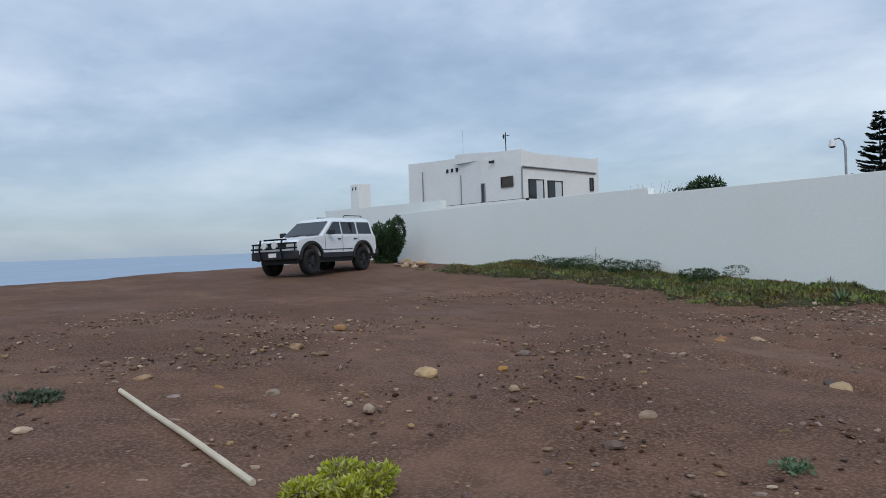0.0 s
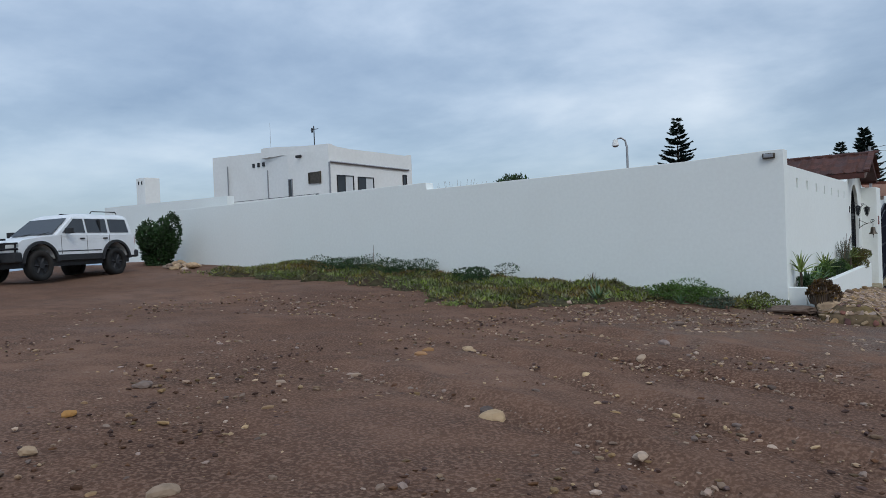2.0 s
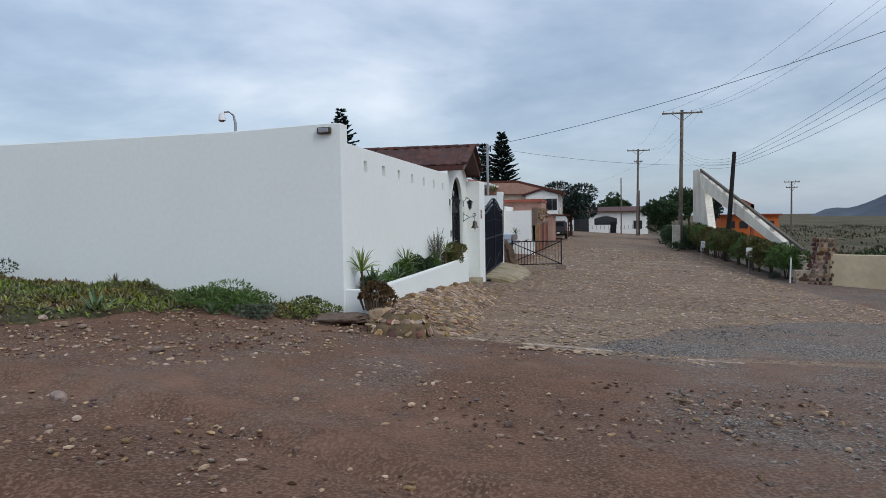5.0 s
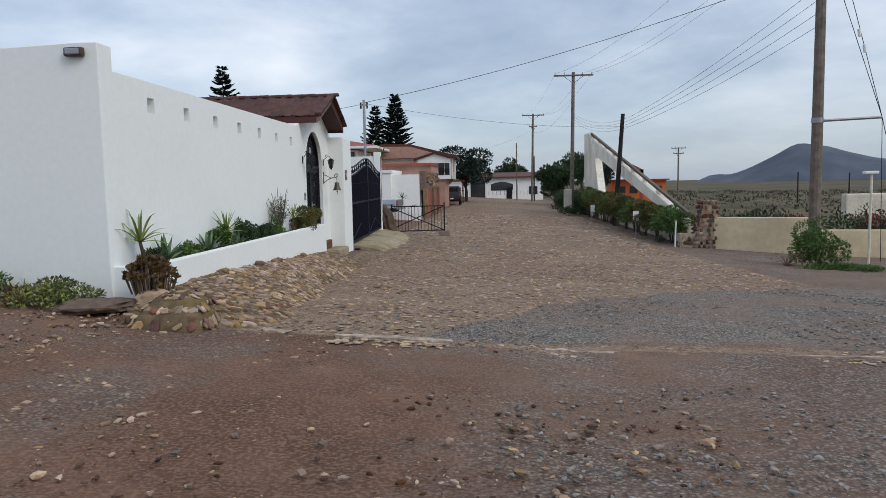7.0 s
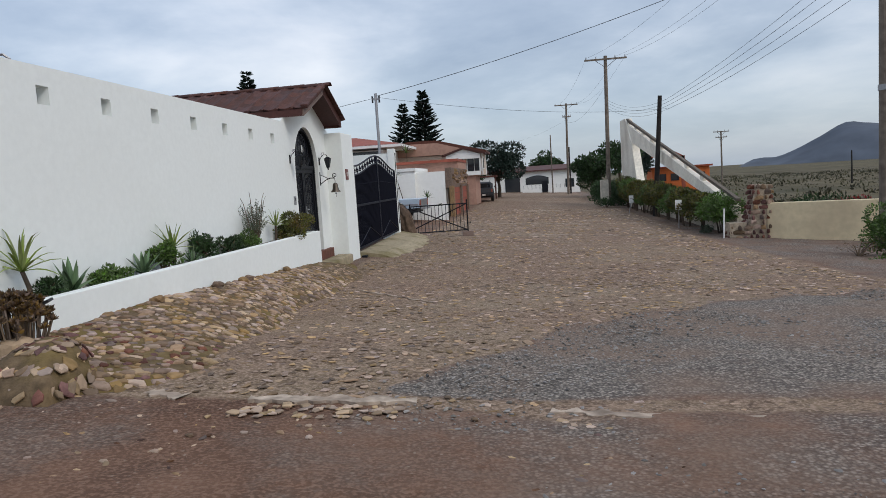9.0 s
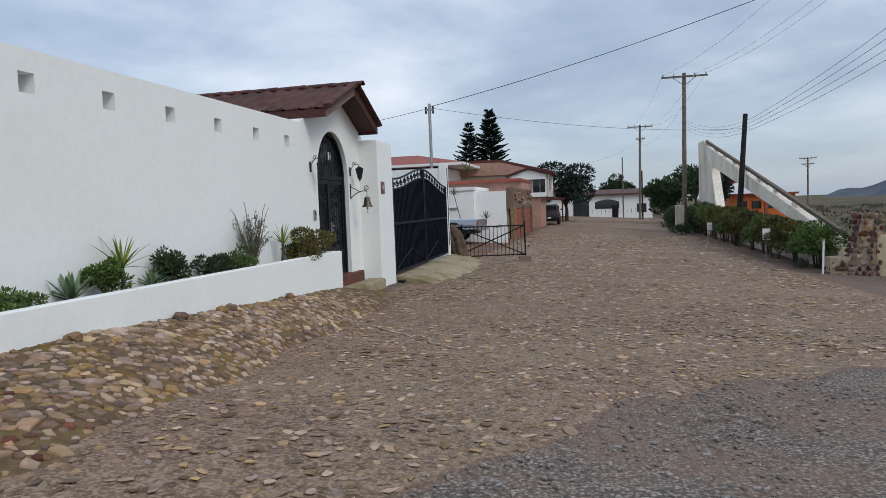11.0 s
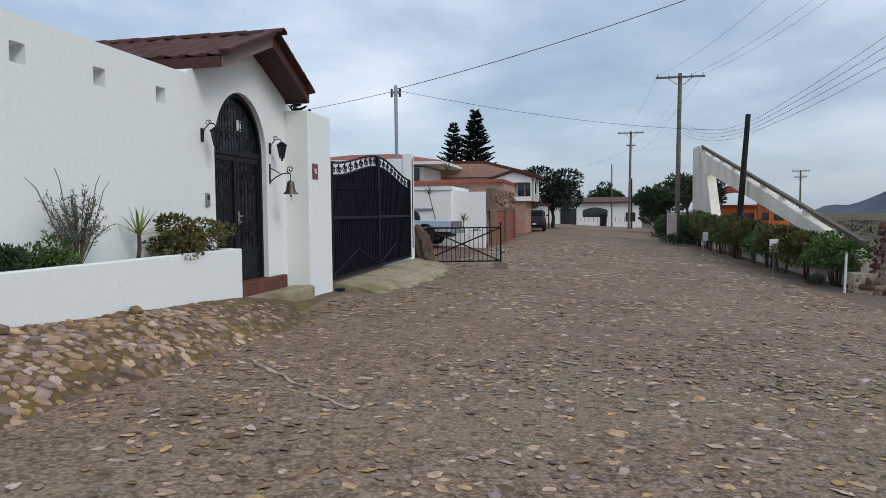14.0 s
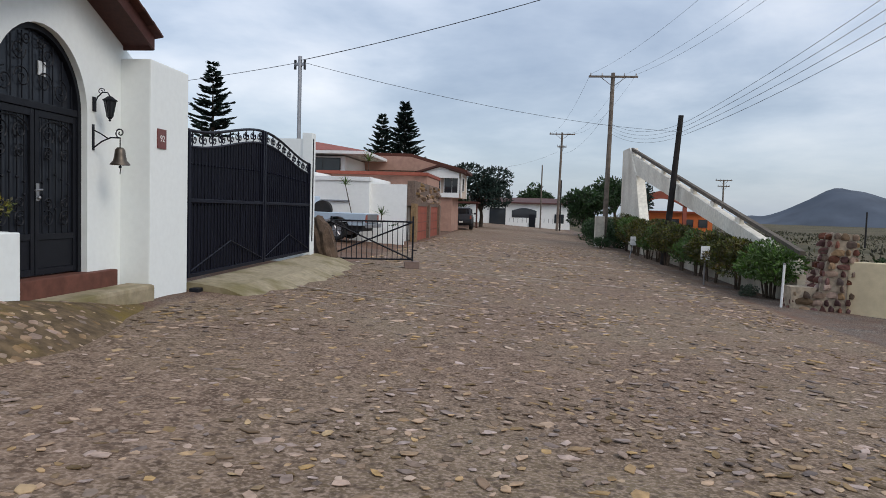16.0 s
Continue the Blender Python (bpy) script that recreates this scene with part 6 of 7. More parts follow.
broad_tree(-0.9, 87.0, -1.5, 7.1, 3.6, 5200, 0.32, M_PINE, 5, "dark broad pine tree beside the road", 0.22, trunk_h=0.3)
broad_tree(-5.0, 95.0, -1.5, 6.0, 3.4, 6000, 0.36, M_DARKLEAF, 6, "dark green tree behind the parked car", 0.2)
broad_tree(4.6, 124.0, -1.4, 6.4, 3.6, 4500, 0.42, M_DARKLEAF, 7, "rounded green tree behind the far house", 0.25)
broad_tree(9.2, 84.0, -1.9, 5.4, 2.4, 6000, 0.3, M_DARKLEAF, 8, "dense dark green tree at the far verge", 0.2, trunk_h=0.2)
broad_tree(11.8, 86.0, -1.9, 6.4, 2.8, 4200, 0.32, M_DARKLEAF, 9, "open crowned green tree at the far verge", 0.2, trunk_h=0.45)
broad_tree(14.6, 90.0, -1.9, 6.2, 2.0, 3200, 0.3, M_PINE, 10, "slim dark pine at the far verge", 0.15, trunk_h=0.3)
broad_tree(-19.5, 34.4, -1.0, 5.85, 2.3, 9000, 0.18, M_DARKLEAF, 11, "clipped rounded dark tree behind the wall", 0.15, trunk_h=0.4)
# bare branched shrub behind the wall
ob = thing("bare_shrub", "pale leafless shrub behind the wall", "shrub", pose(-19.8, 29.6, -0.35))
rs = np.random.RandomState(12)
bm = bmesh.new()
for i in range(60):
    a = rs.uniform(0, 6.28)
    s = rs.uniform(0.3, 1.9)
    tube(bm, [(0.3 * s * math.cos(a), 0.3 * s * math.sin(a), 2.2), (0.7 * s * math.cos(a), 0.7 * s * math.sin(a), 3.2), (s * math.cos(a), s * math.sin(a), rs.uniform(3.2, 4.3))], 0.016, 3, 0.005)
tube(bm, [(0, 0, 0), (0, 0, 2.4)], 0.12, 6, 0.06)
part("branch_frame", bm, M_TWIG, ob)

# hedge along the far verge: flat topped shrubs on bare stems
HG = "hedge shrubs on the far verge"
rng = random.Random(6)
for i in range(11):
    y = 37.6 + i * 2.25
    x = 9.4 + rng.uniform(-0.15, 0.2) - 0.016 * (y - 37)
    h = 1.35 + 0.026 * (y - 37) * 1.0 + rng.uniform(-0.1, 0.15)
    rs = np.random.RandomState(90 + i)
    zb = land1(x, y)
    ob = thing("hedge_shrub", "flat topped green hedge shrub on dark bare stems", "hedge", pose(x, y, zb), HG)
    lobes = []
    for k in range(15):
        a, q = rs.uniform(0, 6.28), rs.uniform(0, 1.0)
        lobes.append(((0.62 * q * math.cos(a), 1.4 * q * math.sin(a), h * rs.uniform(0.42, 0.92)), (rs.uniform(0.3, 0.55), rs.uniform(0.4, 0.75), h * rs.uniform(0.10, 0.2))))
    n = 4500
    p, d = blob_points(rs, n, lobes)
    leaves_mesh("foliage", p, d, rs.uniform(0.08, 0.16, n), rs.uniform(0.04, 0.07, n), M_OLIVE if i % 3 else M_LEAF, ob)
    bm = bmesh.new()
    for k in range(7):
        c = lobes[k][0]
        tube(bm, [(c[0] * 0.25, c[1] * 0.35, -0.1), (c[0] * 0.4, c[1] * 0.6, c[2] * 0.5), c], 0.035, 5, 0.012)
    part("stem", bm, M_BARK, ob)
for i in range(6):
    y = 63.5 + i * 3.2
    shrub("hedge_shrub", "dense dark green verge shrub", 8.8 + rng.uniform(-0.3, 0.6), y, land1(8.8, y), 1.1, 1.7, 1.8 + rng.uniform(-0.3, 0.5), 2200, 0.17, M_DARKLEAF, 140 + i, "hedge", HG)
shrub("verge_tuft", "small grey green tuft at the verge edge", 8.9, 37.5, land1(8.9, 37.5), 0.25, 0.3, 0.35, 700, 0.07, M_ROSEMARY, 160, "shrub")
shrub("pole_tuft", "low green bush at the foot of the pole", 7.7, 60.5, land1(7.7, 60.5), 0.8, 0.9, 0.8, 1500, 0.1, M_DARKLEAF, 161, "shrub")
shrub("verge_bush", "bushy bright green bush beside the thick pole", 11.1, 28.3, land1(11.1, 28.3), 0.75, 0.7, 1.35, 4200, 0.09, M_LEAF, 162, "bush")
ob = shrub("bare_bush", "bare twiggy dark bush on the verge", 10.2, 28.2, land1(10.2, 28.2), 0.5, 0.5, 0.6, 260, 0.04, M_MAROON, 163, "bush", twigs=12)
shrub("verge_grass", "patch of green grass below the bush", 11.3, 27.4, land1(11.3, 27.4) - 0.02, 1.1, 0.7, 0.14, 2600, 0.08, M_LEAF, 164, "grass")
for i, (x, y, rx, h) in enumerate(((13.6, 37.0, 1.6, 1.5), (16.3, 36.2, 1.9, 1.7), (19.2, 35.6, 1.9, 1.6), (22.5, 35.0, 2.0, 1.7))):
    shrub("bougainvillea", "sprawling green bougainvillea behind the cream wall", x, y, land1(x, y), rx, 1.1, h, 3200, 0.13, M_DARKLEAF, 170 + i, "shrub", "bougainvilleas behind the cream wall")
    rs = np.random.RandomState(180 + i)
    p, d = blob_points(rs, 200, [((rs.uniform(-0.8, 0.8), rs.uniform(-0.9, -0.4), h * rs.uniform(0.6, 0.85)), (0.4, 0.3, 0.2)) for _ in range(4)])
    b_ = [o for o in scene.objects if o.name.startswith("bougainvillea")][-1]
    leaves_mesh("bract_cluster", p, d, rs.uniform(0.06, 0.11, 200), rs.uniform(0.04, 0.07, 200), M_REDFLOWER, b_, "red bracts")
# scrub on the plain
rs = np.random.RandomState(200)
P, D, Ls = [], [], []
for i in range(900):
    x, y = rs.uniform(16, 130), rs.uniform(36, 190)
    if x < 12 + 0.05 * y:
        continue
    z = land1(x, y)
    s = rs.uniform(0.3, 0.9)
    for k in range(16):
        P.append((x + rs.normal() * s, y + rs.normal() * s, z + rs.uniform(0, 0.5) * s)); D.append(rs.normal(size=3) + [0, 0, 1]); Ls.append(0.5 * s)
M_SCRUB = material("dry scrub leaves", color=(0.065, 0.062, 0.036), rough=0.8, spread=0.4, grain=1, amount=0.2, stain_amount=0)
sc = leaves_mesh("plain_scrub", P, D, Ls, np.array(Ls) * 0.5, M_SCRUB, None)
tagged(sc, "dry grey green scrub scattered over the plain", "scrub", kind="stuff")
# garden plants before the garage
sword_plant("yard_yucca", "tall slim yucca before the white building", -4.35, 49.3, -1.3, 2.6, 16, 0.5, 0.06, M_LEAF, 41, 0.4, (-0.6, 0))
sword_plant("yard_yucca", "slim yucca with a leafy head before the garage", -3.3, 49.0, -1.3, 1.3, 16, 0.5, 0.06, M_LEAF, 42, 0.4, (0.1, 0))
sword_plant("yard_yucca", "leafy palm like plant on the roof terrace", -5.6, 57.0, 2.0, 0.9, 18, 0.7, 0.08, M_LEAF, 43, 0.6, (0, 0))
shrub("yard_shrub", "small leafy shrub before the garage", -2.6, 47.9, -1.2, 0.5, 0.4, 0.9, 900, 0.09, M_DARKLEAF, 44)


# ---- vehicles ----
def wheel(parent, x, y, r, w, side, rim_mat):
    """A wheel: rounded tyre with a rim, hub and spokes."""
    bm = bmesh.new()
    prof = [(r * 0.62, -w / 2), (r * 0.9, -w / 2), (r * 0.985, -w * 0.40), (r, -w * 0.2), (r, w * 0.2), (r * 0.985, w * 0.40), (r * 0.9, w / 2), (r * 0.62, w / 2)]
    n = 28
    rings = [[bm.verts.new((x + q * math.cos(2 * math.pi * k / n), y + o, r + q * math.sin(2 * math.pi * k / n))) for k in range(n)] for q, o in prof]
    for a, b in zip(rings, rings[1:] + rings[:1]):
        for k in range(n):
            bm.faces.new((a[k], a[(k + 1) % n], b[(k + 1) % n], b[k]))
    bmesh.ops.recalc_face_normals(bm, faces=bm.faces)
    wh = part("wheel", bm, M_TYRE, parent, "black off road tyre", smooth=True)
    bm = bmesh.new()
    o = y + side * w * 0.28
    bmesh.ops.create_cone(bm, cap_ends=True, segments=24, radius1=r * 0.62, radius2=r * 0.62, depth=w * 0.5, matrix=Matrix.Translation((x, y, r)) @ Matrix.Rotation(math.pi / 2, 4, "X"))
    part("rim", bm, rim_mat, wh)
    bm = bmesh.new()
    for k in range(6):
        a = 2 * math.pi * k / 6
        tube(bm, [(x, o, r), (x + r * 0.56 * math.cos(a), o, r + r * 0.56 * math.sin(a))], 0.03, 4)
    bmesh.ops.create_cone(bm, cap_ends=True, segments=12, radius1=r * 0.2, radius2=r * 0.16, depth=0.08, matrix=Matrix.Translation((x, o + side * 0.01, r)) @ Matrix.Rotation(math.pi / 2, 4, "X"))
    part("hub", bm, rim_mat, wh)
    return wh


def arc(cx, cz, r, a0, a1, n=10):
    return [(cx + r * math.cos(radians(a0 + (a1 - a0) * i / n)), cz + r * math.sin(radians(a0 + (a1 - a0) * i / n))) for i in range(n + 1)]


def wagon(name, label, m, paint, lower, bullbar, wheel_r=0.40):
    """A boxy five door off roader with separate glass, flares, lamps and wheels."""
    ob = thing(name, label, "car", m)
    fa, ra = 1.40, -1.33
    W = 0.83
    lowz = 0.56
    prof = [(-2.12, lowz), (-2.17, 0.80), (-2.14, 1.14), (-2.10, 1.20), (0.80, 1.19), (1.30, 1.15), (1.93, 1.07), (2.05, 1.00), (2.08, 0.72), (2.0, lowz)]
    prof += [(fa + 0.53, lowz)] + arc(fa, 0.44, 0.53, 14, 166) + [(fa - 0.53, lowz)]
    prof += [(ra + 0.53, lowz)] + arc(ra, 0.44, 0.53, 14, 166) + [(ra - 0.53, lowz)]
    body = part("body", prism(bmesh.new(), prof, 1, -W, W), paint, ob)
    bevelled(body, 0.035, 3)
    part("underbody", bx(-2.0, 1.95, -W + 0.12, W - 0.12, 0.36, 0.62), M_TRIM, ob, "dark underbody")
    for s in (-1, 1):
        part("sill", bx(ra + 0.55, fa - 0.55, s * W - 0.012, s * W + 0.012, 0.50, 0.66, bevel=0.008), lower, ob, "grey lower cladding")
        part("body_line", bx(ra + 0.58, fa - 0.58, s * W - 0.004, s * W + 0.012, 0.74, 0.765), M_TRIM, ob, "grey rubbing strip")
        for ax in (fa, ra):
            o, i = arc(ax, 0.44, 0.59, 4, 176, 14), arc(ax, 0.44, 0.52, 176, 4, 14)
            part("wheel_flare", prism(bmesh.new(), o + i, 1, s * W - 0.03, s * W + 0.055), lower, ob, "grey wheel arch flare")
    # cabin, narrowing to the roof
    def inset(z):
        return W - 0.02 - (z - 1.19) * 0.20
    bm = bmesh.new()
    lo = [(-2.10, 1.18), (0.84, 1.18)]
    rows = []
    for z, x0, x1 in ((1.18, -2.10, 0.84), (1.66, -2.0, 0.20), (1.74, -1.94, 0.06), (1.78, -1.80, -0.10)):
        yy = inset(z) - (0.06 if z > 1.7 else 0) - (0.06 if z > 1.75 else 0)
        rows.append([bm.verts.new((x, y, z)) for x, y in ((x0, -yy), (x1 * 1.0, -yy), (x1 + 0.05, 0), (x1, yy), (x0, yy), (x0 - 0.02, 0))])
    for a, b in zip(rows, rows[1:]):
        for k in range(6):
            bm.faces.new((a[k], a[(k + 1) % 6], b[(k + 1) % 6], b[k]))
    bm.faces.new(rows[-1]); bm.faces.new(rows[0][::-1])
    bmesh.ops.recalc_face_normals(bm, faces=bm.faces)
    bevelled(part("cabin", bm, paint, ob), 0.02)
    # glass
    def pane(nm, pts3):
        bm = bmesh.new()
        c = sum((Vector(p) for p in pts3), Vector()) / len(pts3)
        a, b = Vector(pts3[1]) - Vector(pts3[0]), Vector(pts3[2]) - Vector(pts3[1])
        nrm = a.cross(b).normalized()
        if nrm.dot(c - Vector((-0.7, 0, 1.4))) < 0:
            nrm = -nrm
        lo_ = [bm.verts.new(Vector(p) + nrm * 0.004) for p in pts3]
        hi_ = [bm.verts.new(Vector(p) + nrm * 0.012) for p in pts3]
        n = len(pts3)
        bm.faces.new(hi_); bm.faces.new(lo_[::-1])
        for k in range(n):
            bm.faces.new((lo_[k], lo_[(k + 1) % n], hi_[(k + 1) % n], hi_[k]))
        bmesh.ops.recalc_face_normals(bm, faces=bm.faces)
        return part(nm, bm, M_GLASSDARK, ob)
    for s in (-1, 1):
        for (a, b, c, d) in ((0.62, -0.20, -0.20, 0.12), (-0.28, -1.06, -1.06, -0.28), (-1.16, -1.94, -1.88, -1.16)):
            pane("side_window", [(a, s * inset(1.24), 1.24), (b, s * inset(1.24), 1.24), (c, s * inset(1.63), 1.63), (d, s * inset(1.63), 1.63)])
        part("window_divider", bx(-0.80, -0.77, s * inset(1.44) - 0.06, s * inset(1.44) + 0.05, 1.25, 1.62), M_TRIM, ob)
        for x in (0.68, -0.24, -1.11):
            part("door_seam", bx(x, x + 0.012, s * W - 0.004, s * W + 0.003, 0.68, 1.18), M_TRIM, ob)
        for x in (-0.12, -1.0):
            part("door_handle", bx(x, x + 0.15, s * W, s * W + 0.035, 1.06, 1.10, bevel=0.01), M_TRIM, ob, "black door handle")
        part("mirror", bx(0.50, 0.62, s * (W + 0.16) - 0.10, s * (W + 0.16) + 0.10, 1.21, 1.36, bevel=0.02), M_TRIM, ob, "black door mirror")
        part("tail_lamp", bx(-2.19, -2.13, s * 0.74 - 0.07, s * 0.74 + 0.07, 0.86, 1.12, bevel=0.01), M_TERRACOTTA, ob, "red tail lamp")
        part("head_lamp", bx(2.03, 2.10, s * 0.62 - 0.17, s * 0.62 + 0.17, 0.84, 1.0, bevel=0.015), M_LAMP, ob, "clear rectangular headlamp")
        part("roof_rail", tube(bmesh.new(), [(-1.75, s * 0.56, 1.80), (-1.70, s * 0.56, 1.86), (-0.75, s * 0.56, 1.86), (-0.70, s * 0.56, 1.80)], 0.016, 6), M_TRIM, ob)
    pane("windscreen", [(0.86, -0.70, 1.22), (0.86, 0.70, 1.22), (0.25, 0.62, 1.65), (0.25, -0.62, 1.65)])
    pane("rear_window", [(-2.11, -0.62, 1.26), (-2.11, 0.62, 1.26), (-2.03, 0.56, 1.62), (-2.03, -0.56, 1.62)])
    for yv in (-0.3, 0.25):
        part("wiper", tube(bmesh.new(), [(0.90, yv, 1.215), (0.78, yv + 0.42, 1.28)], 0.01, 4), M_TRIM, ob)
    part("grille", bx(2.05, 2.09, -0.42, 0.42, 0.83, 0.98, bevel=0.01), M_TRIM, ob)
    part("front_bumper", bx(1.98, 2.22, -0.86, 0.86, 0.50, 0.76, bevel=0.05), lower, ob, "dark grey front bumper")
    part("rear_bumper", bx(-2.30, -2.08, -0.84, 0.84, 0.50, 0.72, bevel=0.05), lower, ob, "dark grey rear bumper")
    part("number_plate", bx(2.221, 2.23, -0.15, 0.15, 0.58, 0.70), M_WHITE, ob, "white number plate")
    part("number_plate", bx(-2.31, -2.301, -0.15, 0.15, 0.56, 0.68), M_WHITE, ob, "white number plate")
    if bullbar:
        bm = bmesh.new()
        for z, x, h in ((1.10, 2.24, 0.40), (0.98, 2.30, 0.84), (0.84, 2.32, 0.86)):
            tube(bm, [(x - 0.20, -h - 0.02, z), (x, -h + 0.12, z), (x, h - 0.12, z), (x - 0.20, h + 0.02, z)], 0.026, 7)
        for y in (-0.42, 0.42):
            tube(bm, [(2.24, y, 0.52), (2.33, y, 0.84), (2.24, y, 1.11)], 0.03, 7)
        for y in (-0.82, 0.82):
            tube(bm, [(2.16, y, 0.76), (2.14, y, 0.99)], 0.024, 7)
        part("bull_bar", bm, M_IRON, ob, "black tubular bull bar")
        for y in (-0.20, 0.20):
            bm = bmesh.new()
            bmesh.ops.create_cone(bm, cap_ends=True, segments=16, radius1=0.10, radius2=0.10, depth=0.07, matrix=Matrix.Translation((2.33, y, 0.93)) @ Matrix.Rotation(math.pi / 2, 4, "Y"))
            part("fog_lamp", bm, M_LAMP, ob, "round pale driving lamp")
    for x in (fa, ra):
        for s in (-1, 1):
            wheel(ob, x, s * (W - 0.09), wheel_r, 0.25, s, M_TRIM)
    return ob


CX, CY = -18.55, 10.28
wagon("off_road_car", "white boxy off road car with black bull bar", pose(CX, CY, land1(CX, CY) + 0.02, 1.5, 0, -68.2), M_CAR, M_TRIM, True).scale = (0.92, 0.92, 0.93)
wagon("dark_car", "charcoal off road car parked beside the road", pose(-1.75, 75.6, land1(-1.75, 75.6), 0, 0, 92), M_GREYCAR, M_TRIM, False)


def pickup(name, label, m, paint):
    ob = thing(name, label, "pickup truck", m)
    fa, ra, W, lz = 1.75, -1.55, 0.92, 0.58
    prof = [(-2.65, lz), (-2.70, 1.05), (-0.35, 1.08), (1.0, 1.08), (2.35, 1.02), (2.55, 0.9), (2.55, lz)]
    prof += [(fa + 0.50, lz)] + arc(fa, 0.42, 0.5, 18, 162) + [(fa - 0.50, lz)] + [(ra + 0.50, lz)] + arc(ra, 0.42, 0.5, 18, 162) + [(ra - 0.50, lz)]
    bevelled(part("body", prism(bmesh.new(), prof, 1, -W, W), paint, ob), 0.04, 3)
    bm = prism(bmesh.new(), [(-0.35, 1.07), (1.15, 1.07), (0.55, 1.68), (-0.25, 1.70)], 1, -0.78, 0.78)
    bevelled(part("cab", bm, paint, ob), 0.05, 3)
    for s in (-1, 1):
        part("side_window", prism(bmesh.new(), [(-0.18, 1.15), (0.92, 1.15), (0.48, 1.60), (-0.12, 1.62)], 1, s * 0.785 - 0.008, s * 0.785 + 0.008), M_GLASSDARK, ob)
        part("trim_strip", bx(-2.6, 2.5, s * W - 0.004, s * W + 0.012, 0.72, 0.80), M_STEEL, ob, "bright side moulding")
        part("tail_lamp", bx(-2.72, -2.66, s * 0.80 - 0.08, s * 0.80 + 0.08, 0.72, 1.0), M_TERRACOTTA, ob, "red tail lamp")
        for x in (fa, ra):
            wheel(ob, x, s * (W - 0.1), 0.39, 0.24, s, M_STEEL)
    part("tailgate", bx(-2.72, -2.69, -0.70, 0.70, 0.68, 1.03, bevel=0.01), M_STEEL, ob)
    part("bumper", bx(-2.85, -2.68, -0.9, 0.9, 0.50, 0.66, bevel=0.03), M_STEEL, ob, "chrome rear bumper")
    part("underbody", bx(-2.5, 2.4, -0.7, 0.7, 0.36, 0.64), M_TRIM, ob)
    sp_ = bmesh.new()
    bmesh.ops.create_cone(sp_, cap_ends=True, segments=20, radius1=0.38, radius2=0.38, depth=0.22, matrix=Matrix.Translation((-0.75, 0.3, 1.15)) @ Matrix.Rotation(math.pi / 2, 4, "X"))
    part("spare_wheel", sp_, M_TYRE, ob, "spare tyre standing in the bed")
    return ob


pickup("pickup_truck", "pale blue silver pickup truck in the yard", pose(-5.6, 45.8, land1(-5, 45.8) + 0.05, 0, 0, 176), M_BLUECAR)


# ---- stone bank below the planter ----
def bank_top(y):
    return float(np.interp(y, [14.7, 15.3, 16.2, 18.25, 21, 24.7, 26.4, 27.4], [-0.46, -0.38, -0.36, -0.37, -0.52, -0.72, -0.98, -1.10]))


def bank_point(y, s):
    xt = float(np.interp(y, [14.7, 16.0, 24.8, 27.4], [-1.62, -1.95, -1.95, -2.0]))
    xf = float(np.interp(y, [14.9, 15.3, 16.1, 16.8, 19.6, 20.4, 24.0, 25.8, 27.4], [-0.75, -0.36, -0.22, -0.37, -0.76, -0.86, -0.90, -1.42, -1.80])) + 0.05 * math.sin(y * 2.1)
    x = xt + (xf - xt) * s
    zf = land1(xf, y) - 0.02
    z = bank_top(y) + (zf - bank_top(y)) * (0.45 * s + 0.55 * s ** 2.0) + 0.02 * noise.noise((x * 2, y * 2, 4))
    return Vector((x, y, z))


bm = bmesh.new()
NY, NS = 90, 14
grid = [[bm.verts.new(bank_point(14.9 + 12.5 * i / NY, j / NS)) for j in range(NS + 1)] for i in range(NY + 1)]
for i in range(NY):
    for j in range(NS):
        bm.faces.new((grid[i][j], grid[i][j + 1], grid[i + 1][j + 1], grid[i + 1][j]))
low = [bm.verts.new(v.co + Vector((0, 0.10, -0.5))) for v in grid[0]]
for j in range(NS):
    bm.faces.new((grid[0][j], low[j], low[j + 1], grid[0][j + 1]))
lowb = [bm.verts.new(grid[i][0].co + Vector((0, 0, -0.6))) for i in range(NY + 1)]
for i in range(NY):
    bm.faces.new((grid[i][0], grid[i + 1][0], lowb[i + 1], lowb[i]))
bmesh.ops.recalc_face_normals(bm, faces=bm.faces)
bank = tagged(part("stone_bank", bm, M_MORTAR, None, smooth=True), "sloping bank of field stones set in earthy mortar", "stone bank", kind="structure")


def slab_stone(seed, n=7, h=0.5, inset=0.72):
    """An irregular flat stone with a rounded shoulder, about 1 m across before scaling."""
    rs = random.Random(seed)
    ring = []
    for k in range(n):
        a = 2 * math.pi * (k + rs.uniform(-0.36, 0.36)) / n
        r = 0.5 * rs.uniform(0.66, 1.16)
        ring.append((r * math.cos(a), r * math.sin(a)))
    v, f = [], []
    tilt = (rs.uniform(-0.2, 0.2), rs.uniform(-0.2, 0.2))
    for q, z in ((1.0, -0.35), (1.02, 0.12), (0.90, 0.34), (inset * 0.8, 0.46)):
        for x, y in ring:
            v.append((x * q, y * q, z * h + (x * tilt[0] + y * tilt[1]) * h * (z > 0.2)))
    for lvl in range(3):
        for k in range(n):
            a, b = lvl * n + k, lvl * n + (k + 1) % n
            f.append((a, b, b + n, a + n))
    f.append(tuple(range(3 * n, 4 * n)))
    return np.array(v), f


LIB = [slab_stone(i, 5 + i % 3) for i in range(16)]
LIB_ME = []
for i, (v, f) in enumerate(LIB):
    me = bpy.data.meshes.new("stone")
    me.from_pydata(v.tolist(), [], f)
    LIB_ME.append(me)


